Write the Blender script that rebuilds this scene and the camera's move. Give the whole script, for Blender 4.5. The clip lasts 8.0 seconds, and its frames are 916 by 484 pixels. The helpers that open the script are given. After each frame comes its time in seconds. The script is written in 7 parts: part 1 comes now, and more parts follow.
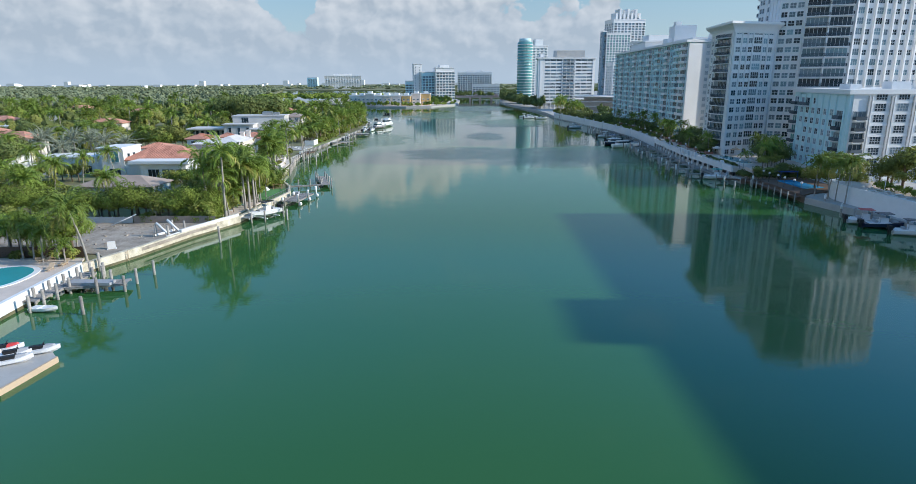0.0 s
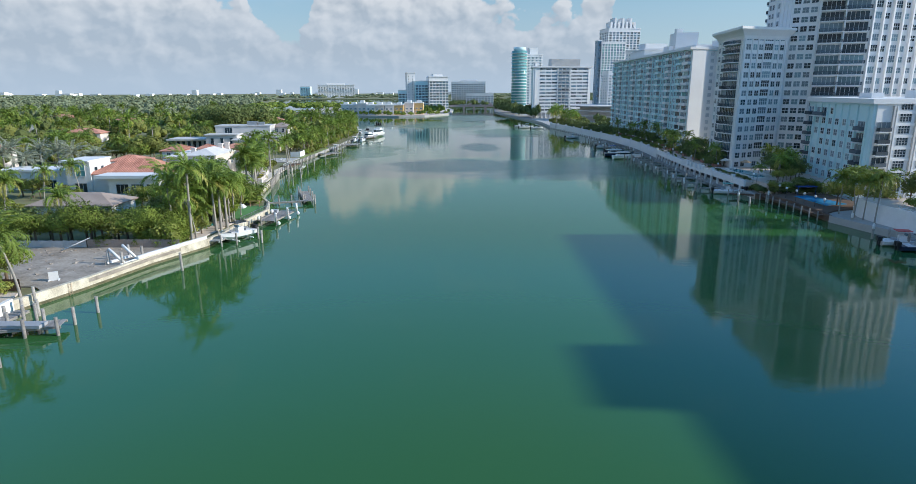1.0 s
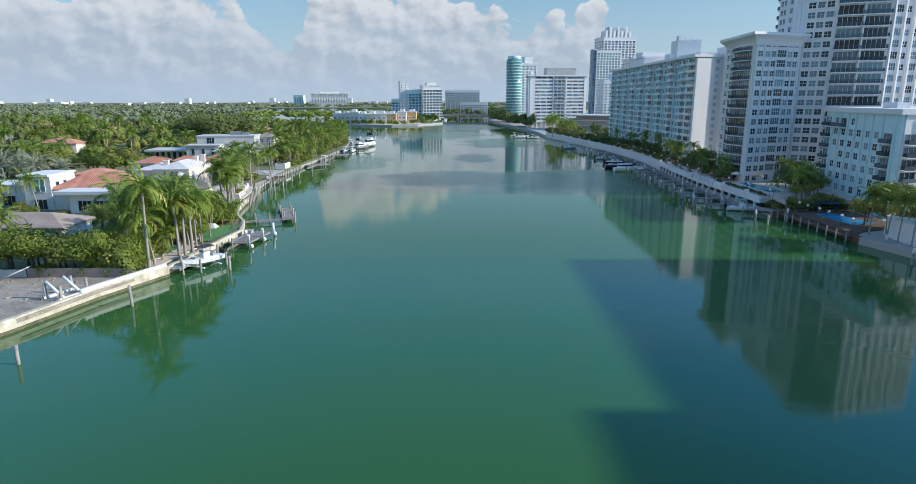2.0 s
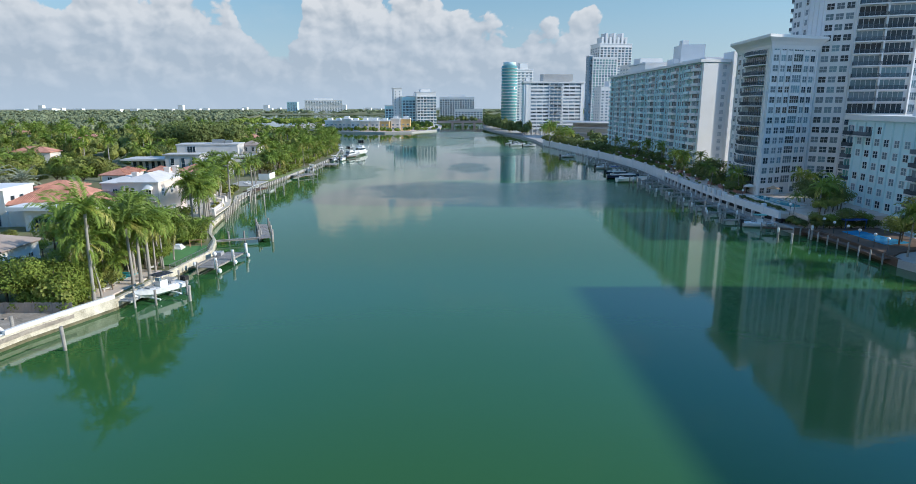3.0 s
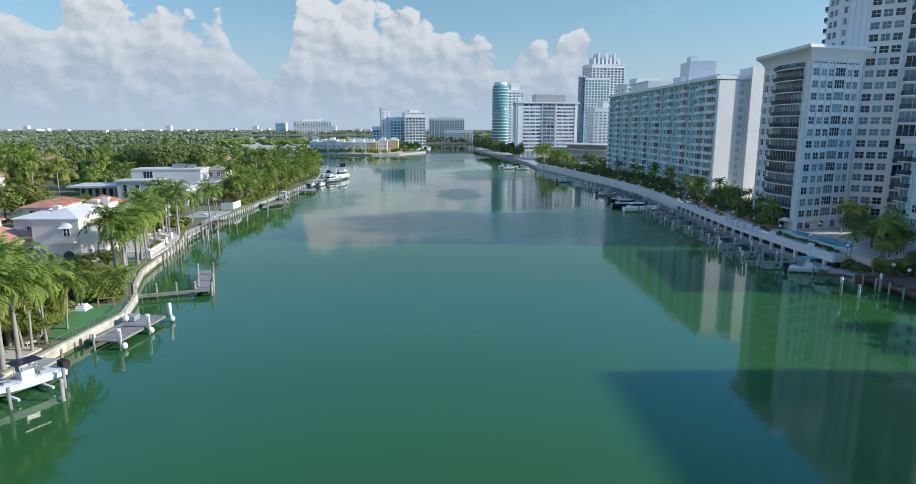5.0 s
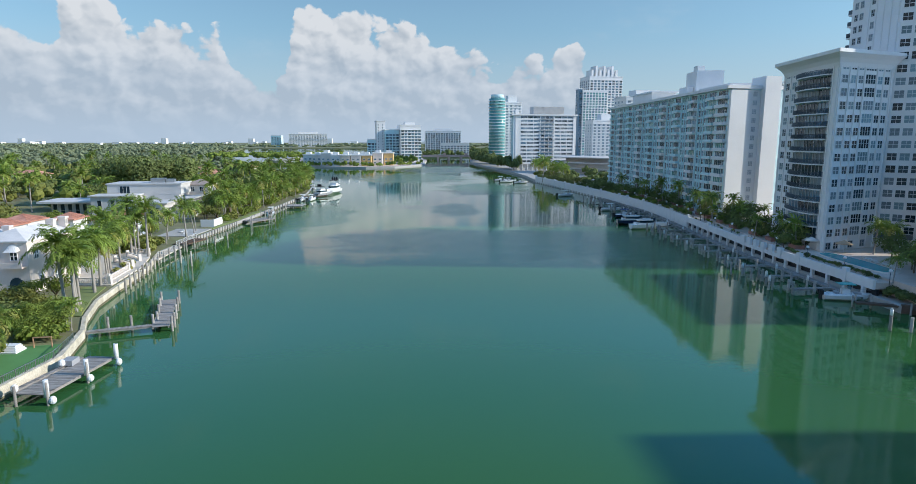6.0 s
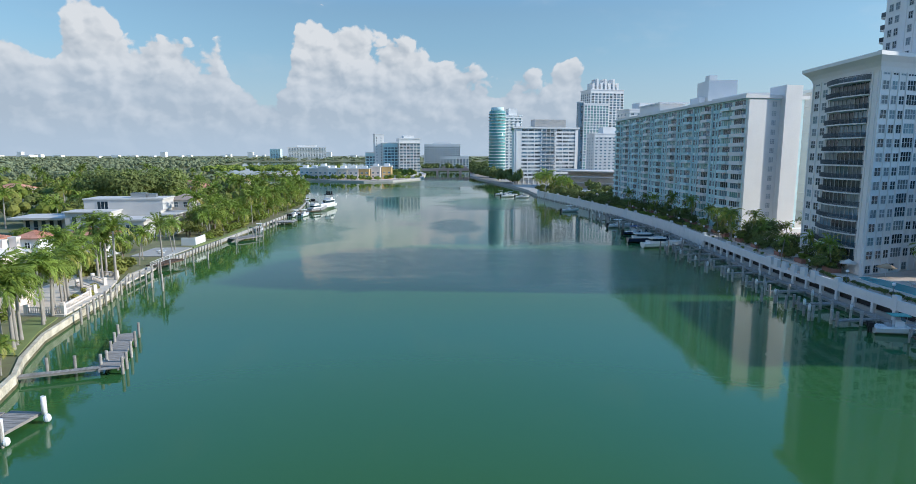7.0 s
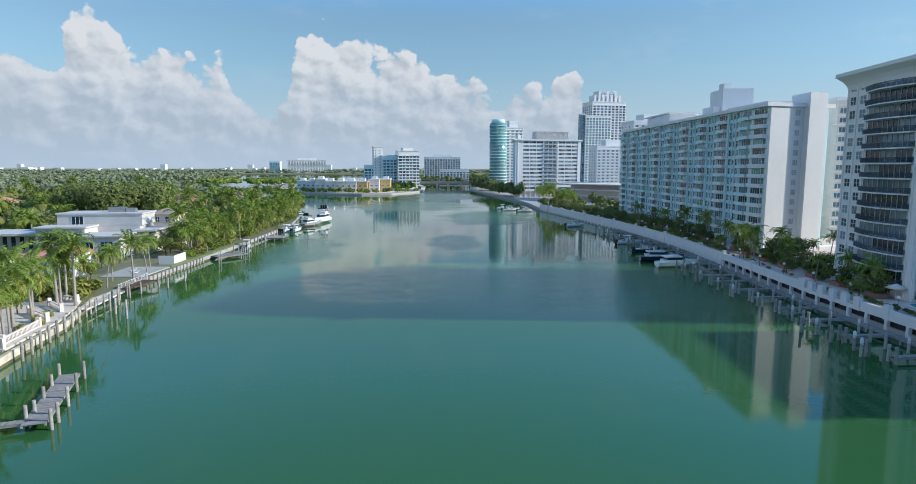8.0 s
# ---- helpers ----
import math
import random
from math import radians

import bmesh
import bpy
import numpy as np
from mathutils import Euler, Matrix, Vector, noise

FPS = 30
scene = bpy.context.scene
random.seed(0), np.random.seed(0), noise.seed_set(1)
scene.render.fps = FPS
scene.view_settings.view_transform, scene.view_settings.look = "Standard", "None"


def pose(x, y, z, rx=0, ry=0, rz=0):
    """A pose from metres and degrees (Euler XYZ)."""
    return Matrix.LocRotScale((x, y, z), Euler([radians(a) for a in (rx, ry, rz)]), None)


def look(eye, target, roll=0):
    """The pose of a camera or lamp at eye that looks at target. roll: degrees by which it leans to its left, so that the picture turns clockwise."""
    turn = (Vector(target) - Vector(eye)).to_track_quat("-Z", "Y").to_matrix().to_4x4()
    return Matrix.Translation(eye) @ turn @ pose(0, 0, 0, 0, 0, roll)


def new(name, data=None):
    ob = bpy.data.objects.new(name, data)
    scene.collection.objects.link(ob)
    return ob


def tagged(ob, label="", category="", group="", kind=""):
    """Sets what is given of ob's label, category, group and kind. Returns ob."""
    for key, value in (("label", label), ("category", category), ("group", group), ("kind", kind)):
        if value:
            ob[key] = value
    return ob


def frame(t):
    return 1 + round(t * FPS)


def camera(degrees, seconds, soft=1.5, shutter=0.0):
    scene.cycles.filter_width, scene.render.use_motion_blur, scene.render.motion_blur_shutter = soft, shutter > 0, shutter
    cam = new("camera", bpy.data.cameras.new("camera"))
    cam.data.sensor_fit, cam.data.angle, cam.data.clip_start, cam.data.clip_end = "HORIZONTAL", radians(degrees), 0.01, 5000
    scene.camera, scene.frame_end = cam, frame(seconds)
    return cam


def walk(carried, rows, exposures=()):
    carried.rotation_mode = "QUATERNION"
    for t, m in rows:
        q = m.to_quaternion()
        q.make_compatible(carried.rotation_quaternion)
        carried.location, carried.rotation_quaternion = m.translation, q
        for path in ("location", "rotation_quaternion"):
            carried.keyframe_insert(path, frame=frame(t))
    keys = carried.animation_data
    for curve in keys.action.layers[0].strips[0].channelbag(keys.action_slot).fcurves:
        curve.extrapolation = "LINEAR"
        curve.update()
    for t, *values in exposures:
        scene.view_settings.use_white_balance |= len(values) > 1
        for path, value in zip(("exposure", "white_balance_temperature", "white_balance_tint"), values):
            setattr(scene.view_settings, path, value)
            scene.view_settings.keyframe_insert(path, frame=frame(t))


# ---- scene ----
import itertools

cam = camera(74.0, 8.0, 0.75)
PATH = [
    (0, (0.949, -0.017, 28.270), (0.922, 1.723, 27.807), -0.3),
    (0.5, (0.875, 6.436, 28.133), (0.857, 8.178, 27.682), -0.3),
    (1, (0.837, 12.766, 28.008), (0.828, 14.512, 27.570), -0.25),
    (1.5, (0.908, 19.209, 27.977), (0.908, 20.957, 27.553), -0.2),
    (3, (1.244, 38.704, 27.990), (1.268, 40.459, 27.595), -0.1),
    (3.5, (1.485, 45.117, 28.015), (1.517, 46.876, 27.632), -0.1),
    (4, (1.748, 51.577, 28.041), (1.787, 53.339, 27.670), -0.1),
    (4.5, (2.002, 58.009, 28.017), (2.047, 59.773, 27.663), -0.05),
    (6, (2.593, 77.150, 27.680), (2.657, 78.923, 27.380), 0),
    (6.5, (2.793, 83.534, 27.542), (2.857, 85.311, 27.262), 0),
    (7, (2.993, 89.968, 27.365), (3.059, 91.747, 27.104), 0.05),
    (7.5, (3.244, 96.467, 27.183), (3.310, 98.249, 26.936), 0.1),
    (8, (3.527, 102.903, 27.090), (3.593, 104.688, 26.866), 0.1),
]
walk(cam, [(t, look(e, g, r)) for t, e, g, r in PATH], [(0.0, 0.38, 6300, 9.5), (8.0, 0.38, 6300, 9.5)])

# ---- world, sun, exposure ----
SUN = Vector((1.0, -0.09, 0.464)).normalized()
ELEV = math.asin(SUN.z)
AZIM = math.atan2(SUN.x, SUN.y)

world = bpy.data.worlds.new("sky")
scene.world = world
world.use_nodes = True
wn, wl = world.node_tree.nodes, world.node_tree.links
wn.clear()


def wmath(op, a, b=0.0, c=0.0, clamp=False):
    n = wn.new("ShaderNodeMath")
    n.operation, n.use_clamp = op, clamp
    for i, v in enumerate((a, b, c)):
        if isinstance(v, (int, float)):
            n.inputs[i].default_value = v
        else:
            wl.new(v, n.inputs[i])
    return n.outputs[0]


def wramp(fac, stops, smooth="B_SPLINE"):
    n = wn.new("ShaderNodeValToRGB")
    n.color_ramp.interpolation = smooth
    el = n.color_ramp.elements
    while len(el) < len(stops):
        el.new(0.5)
    for e, (p, v) in zip(el, stops):
        e.position = p
        e.color = (v, v, v, 1) if isinstance(v, (int, float)) else (*v, 1)
    wl.new(fac, n.inputs[0])
    return n.outputs[0]


def wnoise(vec, scale, detail=6.0, rough=0.55):
    n = wn.new("ShaderNodeTexNoise")
    n.inputs["Scale"].default_value, n.inputs["Detail"].default_value, n.inputs["Roughness"].default_value = scale, detail, rough
    wl.new(vec, n.inputs["Vector"])
    return n.outputs[0]


def wvec(x, y, z=0.0):
    n = wn.new("ShaderNodeCombineXYZ")
    for i, v in enumerate((x, y, z)):
        if isinstance(v, (int, float)):
            n.inputs[i].default_value = v
        else:
            wl.new(v, n.inputs[i])
    return n.outputs[0]


sky = wn.new("ShaderNodeTexSky")
sky.sky_type, sky.sun_disc, sky.sun_elevation, sky.sun_rotation = "NISHITA", False, ELEV, AZIM
sky.air_density, sky.dust_density, sky.ozone_density = 1.0, 0.1, 3.0
coord = wn.new("ShaderNodeTexCoord")
split = wn.new("ShaderNodeSeparateXYZ")
wl.new(coord.outputs["Generated"], split.inputs[0])
dx, dy, dz = split.outputs
bear = wmath("MULTIPLY", wmath("ARCTAN2", dx, dy), 57.29578)          # degrees to the right of north
elev = wmath("MULTIPLY", wmath("ARCSINE", dz), 57.29578)
# heights of the cumulus bank over the horizon, by bearing, in degrees / 16
TOPS = [(-40, 8.0), (-35.2, 8.6), (-34.0, 8.4), (-32.0, 6.9), (-30.9, 7.0), (-29.6, 10.8), (-28.3, 12.0), (-26.9, 10.4), (-25.6, 8.8), (-23.9, 10.2), (-22.2, 9.0), (-20.5, 7.0),
        (-18.8, 8.0), (-17.6, 6.6), (-15.8, 4.8), (-13.4, 5.6), (-12.2, 9.8), (-11.2, 11.4), (-7.8, 10.6), (-5.6, 9.4), (-4.2, 10.8), (-2.6, 9.2), (0.3, 8.0), (3.0, 7.2), (5.2, 5.8), (7.6, 6.6),
        (10.0, 5.8), (11.2, 7.6), (12.8, 7.8), (13.8, 4.6), (15.0, 0.5), (19.0, -2.0)]
low_tops = wramp(wmath("MULTIPLY_ADD", bear, 1 / 60, 40 / 60, True), [((b + 40) / 60, (h + 4) / 20) for b, h in TOPS], "LINEAR")

# unseen higher bank added in the west to brighten the west-facing walls
west_fill = wramp(wmath("MULTIPLY_ADD", bear, 1 / 360, 0.5), [(0.06, 0.0), (0.15, 1.0), (0.30, 1.0), (0.37, 0.0)], "EASE")
tops = wmath("MULTIPLY_ADD", west_fill, 0.9, low_tops)


def billow(ox, oy):
    """Rounded cauliflower heads: distance to the nearest of many centres, in three sizes."""
    px, py = wmath("MULTIPLY_ADD", bear, 0.30, ox * 0.30), wmath("MULTIPLY_ADD", elev, 0.36, oy * 0.36)
    swirl = wnoise(wvec(px, py, 4.0), 1.9, 3.0, 0.5)
    n = wn.new("ShaderNodeTexVoronoi")
    n.feature, n.voronoi_dimensions, n.normalize = "SMOOTH_F1", "2D", True
    n.inputs["Scale"].default_value, n.inputs["Detail"].default_value, n.inputs["Roughness"].default_value = 1.0, 2.2, 0.46
    n.inputs["Lacunarity"].default_value, n.inputs["Smoothness"].default_value = 2.3, 0.55
    wl.new(wvec(wmath("MULTIPLY_ADD", swirl, 0.55, px), wmath("MULTIPLY_ADD", swirl, -0.4, py)), n.inputs["Vector"])
    return n.outputs["Distance"]


heads, heads_lee = billow(0, 0), billow(0.55, 0.5)
grain = wnoise(wvec(bear, elev), 1.4, 6.0, 0.6)
rise = wmath("ADD", wmath("MULTIPLY_ADD", heads, -9.0, 3.0), wmath("MULTIPLY_ADD", grain, 1.6, -0.8))
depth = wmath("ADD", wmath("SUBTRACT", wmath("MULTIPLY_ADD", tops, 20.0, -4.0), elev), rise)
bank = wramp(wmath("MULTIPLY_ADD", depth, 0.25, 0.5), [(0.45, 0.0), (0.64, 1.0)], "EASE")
# light and shade of the billows: bright towards the sun, grey underneath, long pale layers low down
relief = wmath("MULTIPLY", wmath("SUBTRACT", heads_lee, heads), 3.0)
layers = wmath("MULTIPLY_ADD", wnoise(wvec(wmath("MULTIPLY", bear, 0.05), wmath("MULTIPLY", elev, 0.45), 7.0), 1.5, 4.0, 0.55), 1.5, -0.75)
body = wramp(wmath("MULTIPLY", wmath("MULTIPLY_ADD", grain, 1.6, wmath("ADD", elev, -0.6)), 1 / 12), [(0.0, 0.10), (0.28, 0.16), (0.42, 0.40), (0.6, 0.66), (0.85, 0.88)], "EASE")
lit = wmath("ADD", wmath("ADD", body, relief), wmath("MULTIPLY", layers, 0.3), clamp=True)
cloud = wn.new("ShaderNodeMix")
cloud.data_type = "RGBA"
cloud.inputs["A"].default_value = (2.0, 2.3, 2.62, 1)
cloud.inputs["B"].default_value = (3.75, 3.82, 3.9, 1)
wl.new(lit, cloud.inputs["Factor"])
# high thin scraps
scraps = wramp(wnoise(wvec(wmath("MULTIPLY", bear, 0.07), wmath("MULTIPLY", elev, 0.16), 3.0), 1.6, 5.0), [(0.56, 0.0), (0.78, 0.14)], "EASE")
# broken cloud overhead, never in view, added to whiten the ambient light
roof = wmath("MULTIPLY", wramp(wmath("MULTIPLY", elev, 1 / 90), [(0.46, 0.0), (0.62, 1.0)], "EASE"), wramp(wnoise(coord.outputs["Generated"], 2.2, 5.0), [(0.45, 0.0), (0.70, 0.15)], "EASE"))
cover = wmath("MAXIMUM", bank, wmath("MAXIMUM", scraps, roof))
mixed = wn.new("ShaderNodeMix")
mixed.data_type = "RGBA"
wl.new(cover, mixed.inputs["Factor"])
deep = wn.new("ShaderNodeVectorMath")
deep.operation = "MULTIPLY"
high = wramp(wmath("MULTIPLY", elev, 1 / 60), [(0.05, (0.50, 0.56, 0.58)), (0.20, (0.63, 0.70, 0.66)), (0.31, (0.58, 1.0, 1.16)), (0.42, (0.36, 0.96, 1.22)), (0.62, (0.16, 0.60, 0.77)), (0.82, (0.72, 1.42, 1.72)), (1.0, (0.8, 1.4, 1.65))], "EASE")
wl.new(high, deep.inputs[1])
wl.new(sky.outputs[0], deep.inputs[0])
wl.new(deep.outputs[0], mixed.inputs["A"])
wl.new(cloud.outputs["Result"], mixed.inputs["B"])
# grey haze low on the horizon
haze = wramp(wmath("MULTIPLY", elev, 0.1), [(0.0, 0.9), (0.38, 0.5), (1.0, 0.08)], "EASE")
hazed = wn.new("ShaderNodeMix")
hazed.data_type = "RGBA"
hazed.inputs["B"].default_value = (2.3, 2.85, 3.5, 1)
wl.new(haze, hazed.inputs["Factor"])
wl.new(mixed.outputs["Result"], hazed.inputs["A"])
back = wn.new("ShaderNodeBackground")
back.inputs["Strength"].default_value = 0.15
wl.new(hazed.outputs["Result"], back.inputs["Color"])
wout = wn.new("ShaderNodeOutputWorld")
wl.new(back.outputs[0], wout.inputs["Surface"])

sun = new("sun", bpy.data.lights.new("sun", "SUN"))
sun.data.energy, sun.data.angle, sun.data.color = 3.8, radians(1.1), (1.0, 0.925, 0.81)
sun.matrix_world = look((0, 0, 300), Vector((0, 0, 300)) - SUN)


# ---- materials ----
def material(name, colour, rough=0.6, vary=0.12, scale=0.5, fine=8.0, bump=0.0, metal=0.0, other=None, island=0.0, per_object=0.0, ior=1.45, translucent=0.0, spec=0.5):
    """A surface with two scales of variation, at real size, optional relief and per-piece variation."""
    m = bpy.data.materials.new(name)
    m.use_nodes = True
    n, l = m.node_tree.nodes, m.node_tree.links
    b = n["Principled BSDF"]
    b.inputs["Roughness"].default_value, b.inputs["Metallic"].default_value, b.inputs["IOR"].default_value = rough, metal, ior
    b.inputs["Specular IOR Level"].default_value = spec
    tc = n.new("ShaderNodeTexCoord")
    a = n.new("ShaderNodeTexNoise")
    a.inputs["Scale"].default_value, a.inputs["Detail"].default_value = scale, 5
    f = n.new("ShaderNodeTexNoise")
    f.inputs["Scale"].default_value, f.inputs["Detail"].default_value = fine, 4
    l.new(tc.outputs["Object"], a.inputs["Vector"])
    l.new(tc.outputs["Object"], f.inputs["Vector"])
    s = n.new("ShaderNodeMath")
    s.operation = "MULTIPLY_ADD"
    s.inputs[1].default_value, s.inputs[2].default_value = 0.4, 0.0
    l.new(f.outputs[0], s.inputs[0])
    t = n.new("ShaderNodeMath")
    t.operation = "MULTIPLY_ADD"
    t.inputs[1].default_value = 0.6
    l.new(a.outputs[0], t.inputs[0])
    l.new(s.outputs[0], t.inputs[2])
    r = n.new("ShaderNodeMapRange")
    r.inputs["From Min"].default_value, r.inputs["From Max"].default_value = 0.3, 0.7
    l.new(t.outputs[0], r.inputs["Value"])
    mix = n.new("ShaderNodeMix")
    mix.data_type = "RGBA"
    c0 = [min(1, c * (1 - vary)) for c in colour]
    c1 = [min(1, c * (1 + vary)) for c in (other or colour)]
    mix.inputs["A"].default_value, mix.inputs["B"].default_value = (*c0, 1), (*c1, 1)
    l.new(r.outputs[0], mix.inputs["Factor"])
    colour_out = mix.outputs["Result"]
    for amount, node, socket in ((island, "ShaderNodeNewGeometry", "Random Per Island"), (per_object, "ShaderNodeObjectInfo", "Random")):
        if amount:
            g = n.new(node)
            h = n.new("ShaderNodeHueSaturation")
            v = n.new("ShaderNodeMapRange")
            v.inputs["To Min"].default_value, v.inputs["To Max"].default_value = 1 - amount, 1 + amount
            l.new(g.outputs[socket], v.inputs["Value"])
            l.new(v.outputs[0], h.inputs["Value"])
            l.new(colour_out, h.inputs["Color"])
            colour_out = h.outputs[0]
    l.new(colour_out, b.inputs["Base Color"])
    if translucent:
        tr = n.new("ShaderNodeBsdfTranslucent")
        l.new(colour_out, tr.inputs["Color"])
        ms = n.new("ShaderNodeMixShader")
        ms.inputs[0].default_value = translucent
        l.new(b.outputs[0], ms.inputs[1])
        l.new(tr.outputs[0], ms.inputs[2])
        l.new(ms.outputs[0], n["Material Output"].inputs["Surface"])
    if bump:
        bp = n.new("ShaderNodeBump")
        bp.inputs["Strength"].default_value, bp.inputs["Distance"].default_value = min(1.0, bump * 10), bump
        l.new(f.outputs[0], bp.inputs["Height"])
        l.new(bp.outputs[0], b.inputs["Normal"])
    return m


WHITE = material("white_stucco", (0.79, 0.785, 0.77), 0.7, 0.05, 0.15, 3.0)
# pale blue paint; on the low block's west face it paints shade
BLUEWHITE = material("pale_blue_stucco_and_shade", (0.60, 0.79, 0.81), 0.7, 0.05, 0.15, 3.0)
OFFWHITE = material("weathered_white_stucco", (0.76, 0.76, 0.75), 0.75, 0.09, 0.1, 2.0)
CREAM = material("cream_stucco", (0.74, 0.68, 0.63), 0.75, 0.08, 0.3, 4.0)
BLUSH = material("pale_pinkish_stucco", (0.76, 0.665, 0.60), 0.75, 0.08, 0.3, 4.0)
PALEROOF = material("pale_weathered_roof_tile", (0.66, 0.63, 0.60), 0.8, 0.12, 0.4, 5.0, 0.01, other=(0.74, 0.70, 0.66))
LIMESTONE = material("pale_limestone", (0.66, 0.59, 0.51), 0.8, 0.16, 0.6, 6.0, 0.01)
SEAWALL = material("stained_seawall_concrete", (0.44, 0.38, 0.27), 0.85, 0.3, 0.6, 7.0, 0.03, other=(0.66, 0.61, 0.50))
CONCRETE = material("grey_concrete", (0.42, 0.41, 0.39), 0.85, 0.14, 0.4, 6.0, 0.01)
GREYWALL = material("grey_rendered_wall", (0.58, 0.565, 0.54), 0.75, 0.08, 0.3, 5.0)
PAVING = material("pale_paving", (0.62, 0.53, 0.46), 0.85, 0.12, 0.5, 6.0)
GRAVEL = material("bare_gravelly_ground", (0.25, 0.215, 0.175), 0.95, 0.3, 0.35, 3.0, 0.06, other=(0.38, 0.335, 0.285))
TILE = material("terracotta_roof_tile", (0.48, 0.20, 0.13), 0.8, 0.25, 0.4, 4.0, 0.03, other=(0.60, 0.30, 0.21), island=0.12)
SLATE = material("brown_grey_shingle", (0.37, 0.295, 0.245), 0.85, 0.18, 0.4, 6.0, 0.02)
WOOD = material("weathered_grey_dock_wood", (0.30, 0.28, 0.26), 0.85, 0.25, 0.8, 12.0, 0.02, island=0.2)
PILE = material("weathered_timber_pile", (0.26, 0.24, 0.21), 0.9, 0.3, 0.8, 9.0, 0.02, other=(0.38, 0.355, 0.32), per_object=0.25)
BROWNWOOD = material("dark_brown_timber", (0.13, 0.085, 0.06), 0.85, 0.25, 0.6, 9.0, 0.02, island=0.15)
WHITEPAINT = material("white_paint", (0.78, 0.78, 0.77), 0.5, 0.06, 0.8, 6.0)
GEL = material("white_gelcoat", (0.80, 0.80, 0.80), 0.22, 0.03, 0.5, 4.0)
NAVY = material("navy_gelcoat", (0.03, 0.04, 0.08), 0.2, 0.05)
BLACK = material("black_rubber", (0.02, 0.02, 0.022), 0.5, 0.1)
GREYGEL = material("grey_vinyl", (0.35, 0.36, 0.38), 0.55, 0.08)
RED = material("red_paint", (0.55, 0.05, 0.05), 0.45, 0.08)
BLUECANVAS = material("blue_canvas", (0.04, 0.10, 0.33), 0.8, 0.1)
TEALPAINT = material("teal_gelcoat", (0.08, 0.45, 0.42), 0.35, 0.06)
METAL = material("galvanised_metal", (0.50, 0.51, 0.52), 0.4, 0.08, metal=0.9)
RAIL = material("smoked_glass_railing", (0.095, 0.115, 0.13), 0.5, 0.15, per_object=0.35, spec=0.12)
FRAME = material("dark_window_frame", (0.45, 0.48, 0.50), 0.5, 0.05)
WFRAME = material("white_window_frame", (0.72, 0.74, 0.75), 0.5, 0.04)
GLASS = material("dark_window_glass", (0.028, 0.052, 0.066), 0.12, 0.3, 0.3, 1.0, per_object=0.5, ior=1.52, spec=0.35)
PALEGLASS = material("pale_glass_block", (0.42, 0.46, 0.48), 0.3, 0.1, 0.5, 2.0, per_object=0.15)
BLIND = material("window_glass_with_blind", (0.17, 0.27, 0.30), 0.3, 0.2, 0.3, 1.0, per_object=0.35)
CURTAIN = material("curtained_window_glass", (0.15, 0.21, 0.24), 0.3, 0.2, 0.3, 1.0, per_object=0.3, ior=1.52)
GREENGLASS = material("green_tinted_glass", (0.15, 0.36, 0.35), 0.08, 0.15, 0.3, 1.0, per_object=0.2, ior=1.52)
BLUEGLASS = material("blue_tinted_glass", (0.10, 0.20, 0.27), 0.08, 0.15, 0.3, 1.0, per_object=0.2, ior=1.52)
GRASS = material("mown_lawn", (0.19, 0.235, 0.085), 0.9, 0.22, 0.4, 8.0, 0.02)
TURF = material("bright_artificial_turf", (0.10, 0.25, 0.075), 0.9, 0.12, 0.5, 8.0, 0.01)
SOIL = material("soil_and_ground_cover", (0.23, 0.195, 0.125), 0.95, 0.3, 0.3, 3.0, 0.03, other=(0.18, 0.20, 0.085))
POOL = material("pool_water", (0.05, 0.34, 0.37), 0.04, 0.06, 0.3, 2.0, 0.004, ior=1.33)
POOLBLUE = material("blue_pool_water", (0.05, 0.30, 0.55), 0.04, 0.06, 0.3, 2.0, 0.004, ior=1.33)
ALGAE = material("wet_weedy_concrete", (0.10, 0.095, 0.05), 0.5, 0.35, 0.5, 4.0, 0.02, other=(0.17, 0.15, 0.09))
BRICK = material("red_brick_planter", (0.33, 0.16, 0.12), 0.85, 0.15, 1.0, 8.0, 0.01)
TRUNK = material("grey_palm_trunk", (0.34, 0.315, 0.28), 0.9, 0.16, 1.2, 9.0, 0.02)
BARK = material("brown_bark", (0.16, 0.12, 0.085), 0.95, 0.2, 1.0, 8.0, 0.03)
FROND = material("palm_frond_green", (0.145, 0.23, 0.036), 0.5, 0.2, 0.4, 3.0, other=(0.25, 0.325, 0.06), island=0.15, per_object=0.25, translucent=0.25, spec=0.3)
YFROND = material("yellowing_frond", (0.286, 0.325, 0.065), 0.5, 0.2, 0.4, 3.0, other=(0.390, 0.351, 0.091), island=0.3, per_object=0.2, translucent=0.25)
SILVER = material("silvery_frond", (0.32, 0.345, 0.25), 0.6, 0.15, 0.4, 3.0, island=0.25, per_object=0.1, translucent=0.2)
LEAF = material("broad_leaf_green", (0.188, 0.218, 0.05), 0.6, 0.3, 0.12, 1.5, other=(0.285, 0.30, 0.075), island=0.2, per_object=0.3, translucent=0.25, spec=0.25)
HEDGELEAF = material("bright_hedge_leaf", (0.165, 0.23, 0.034), 0.7, 0.25, 0.2, 2.0, other=(0.25, 0.31, 0.062), island=0.25, per_object=0.15, translucent=0.25, spec=0.25)
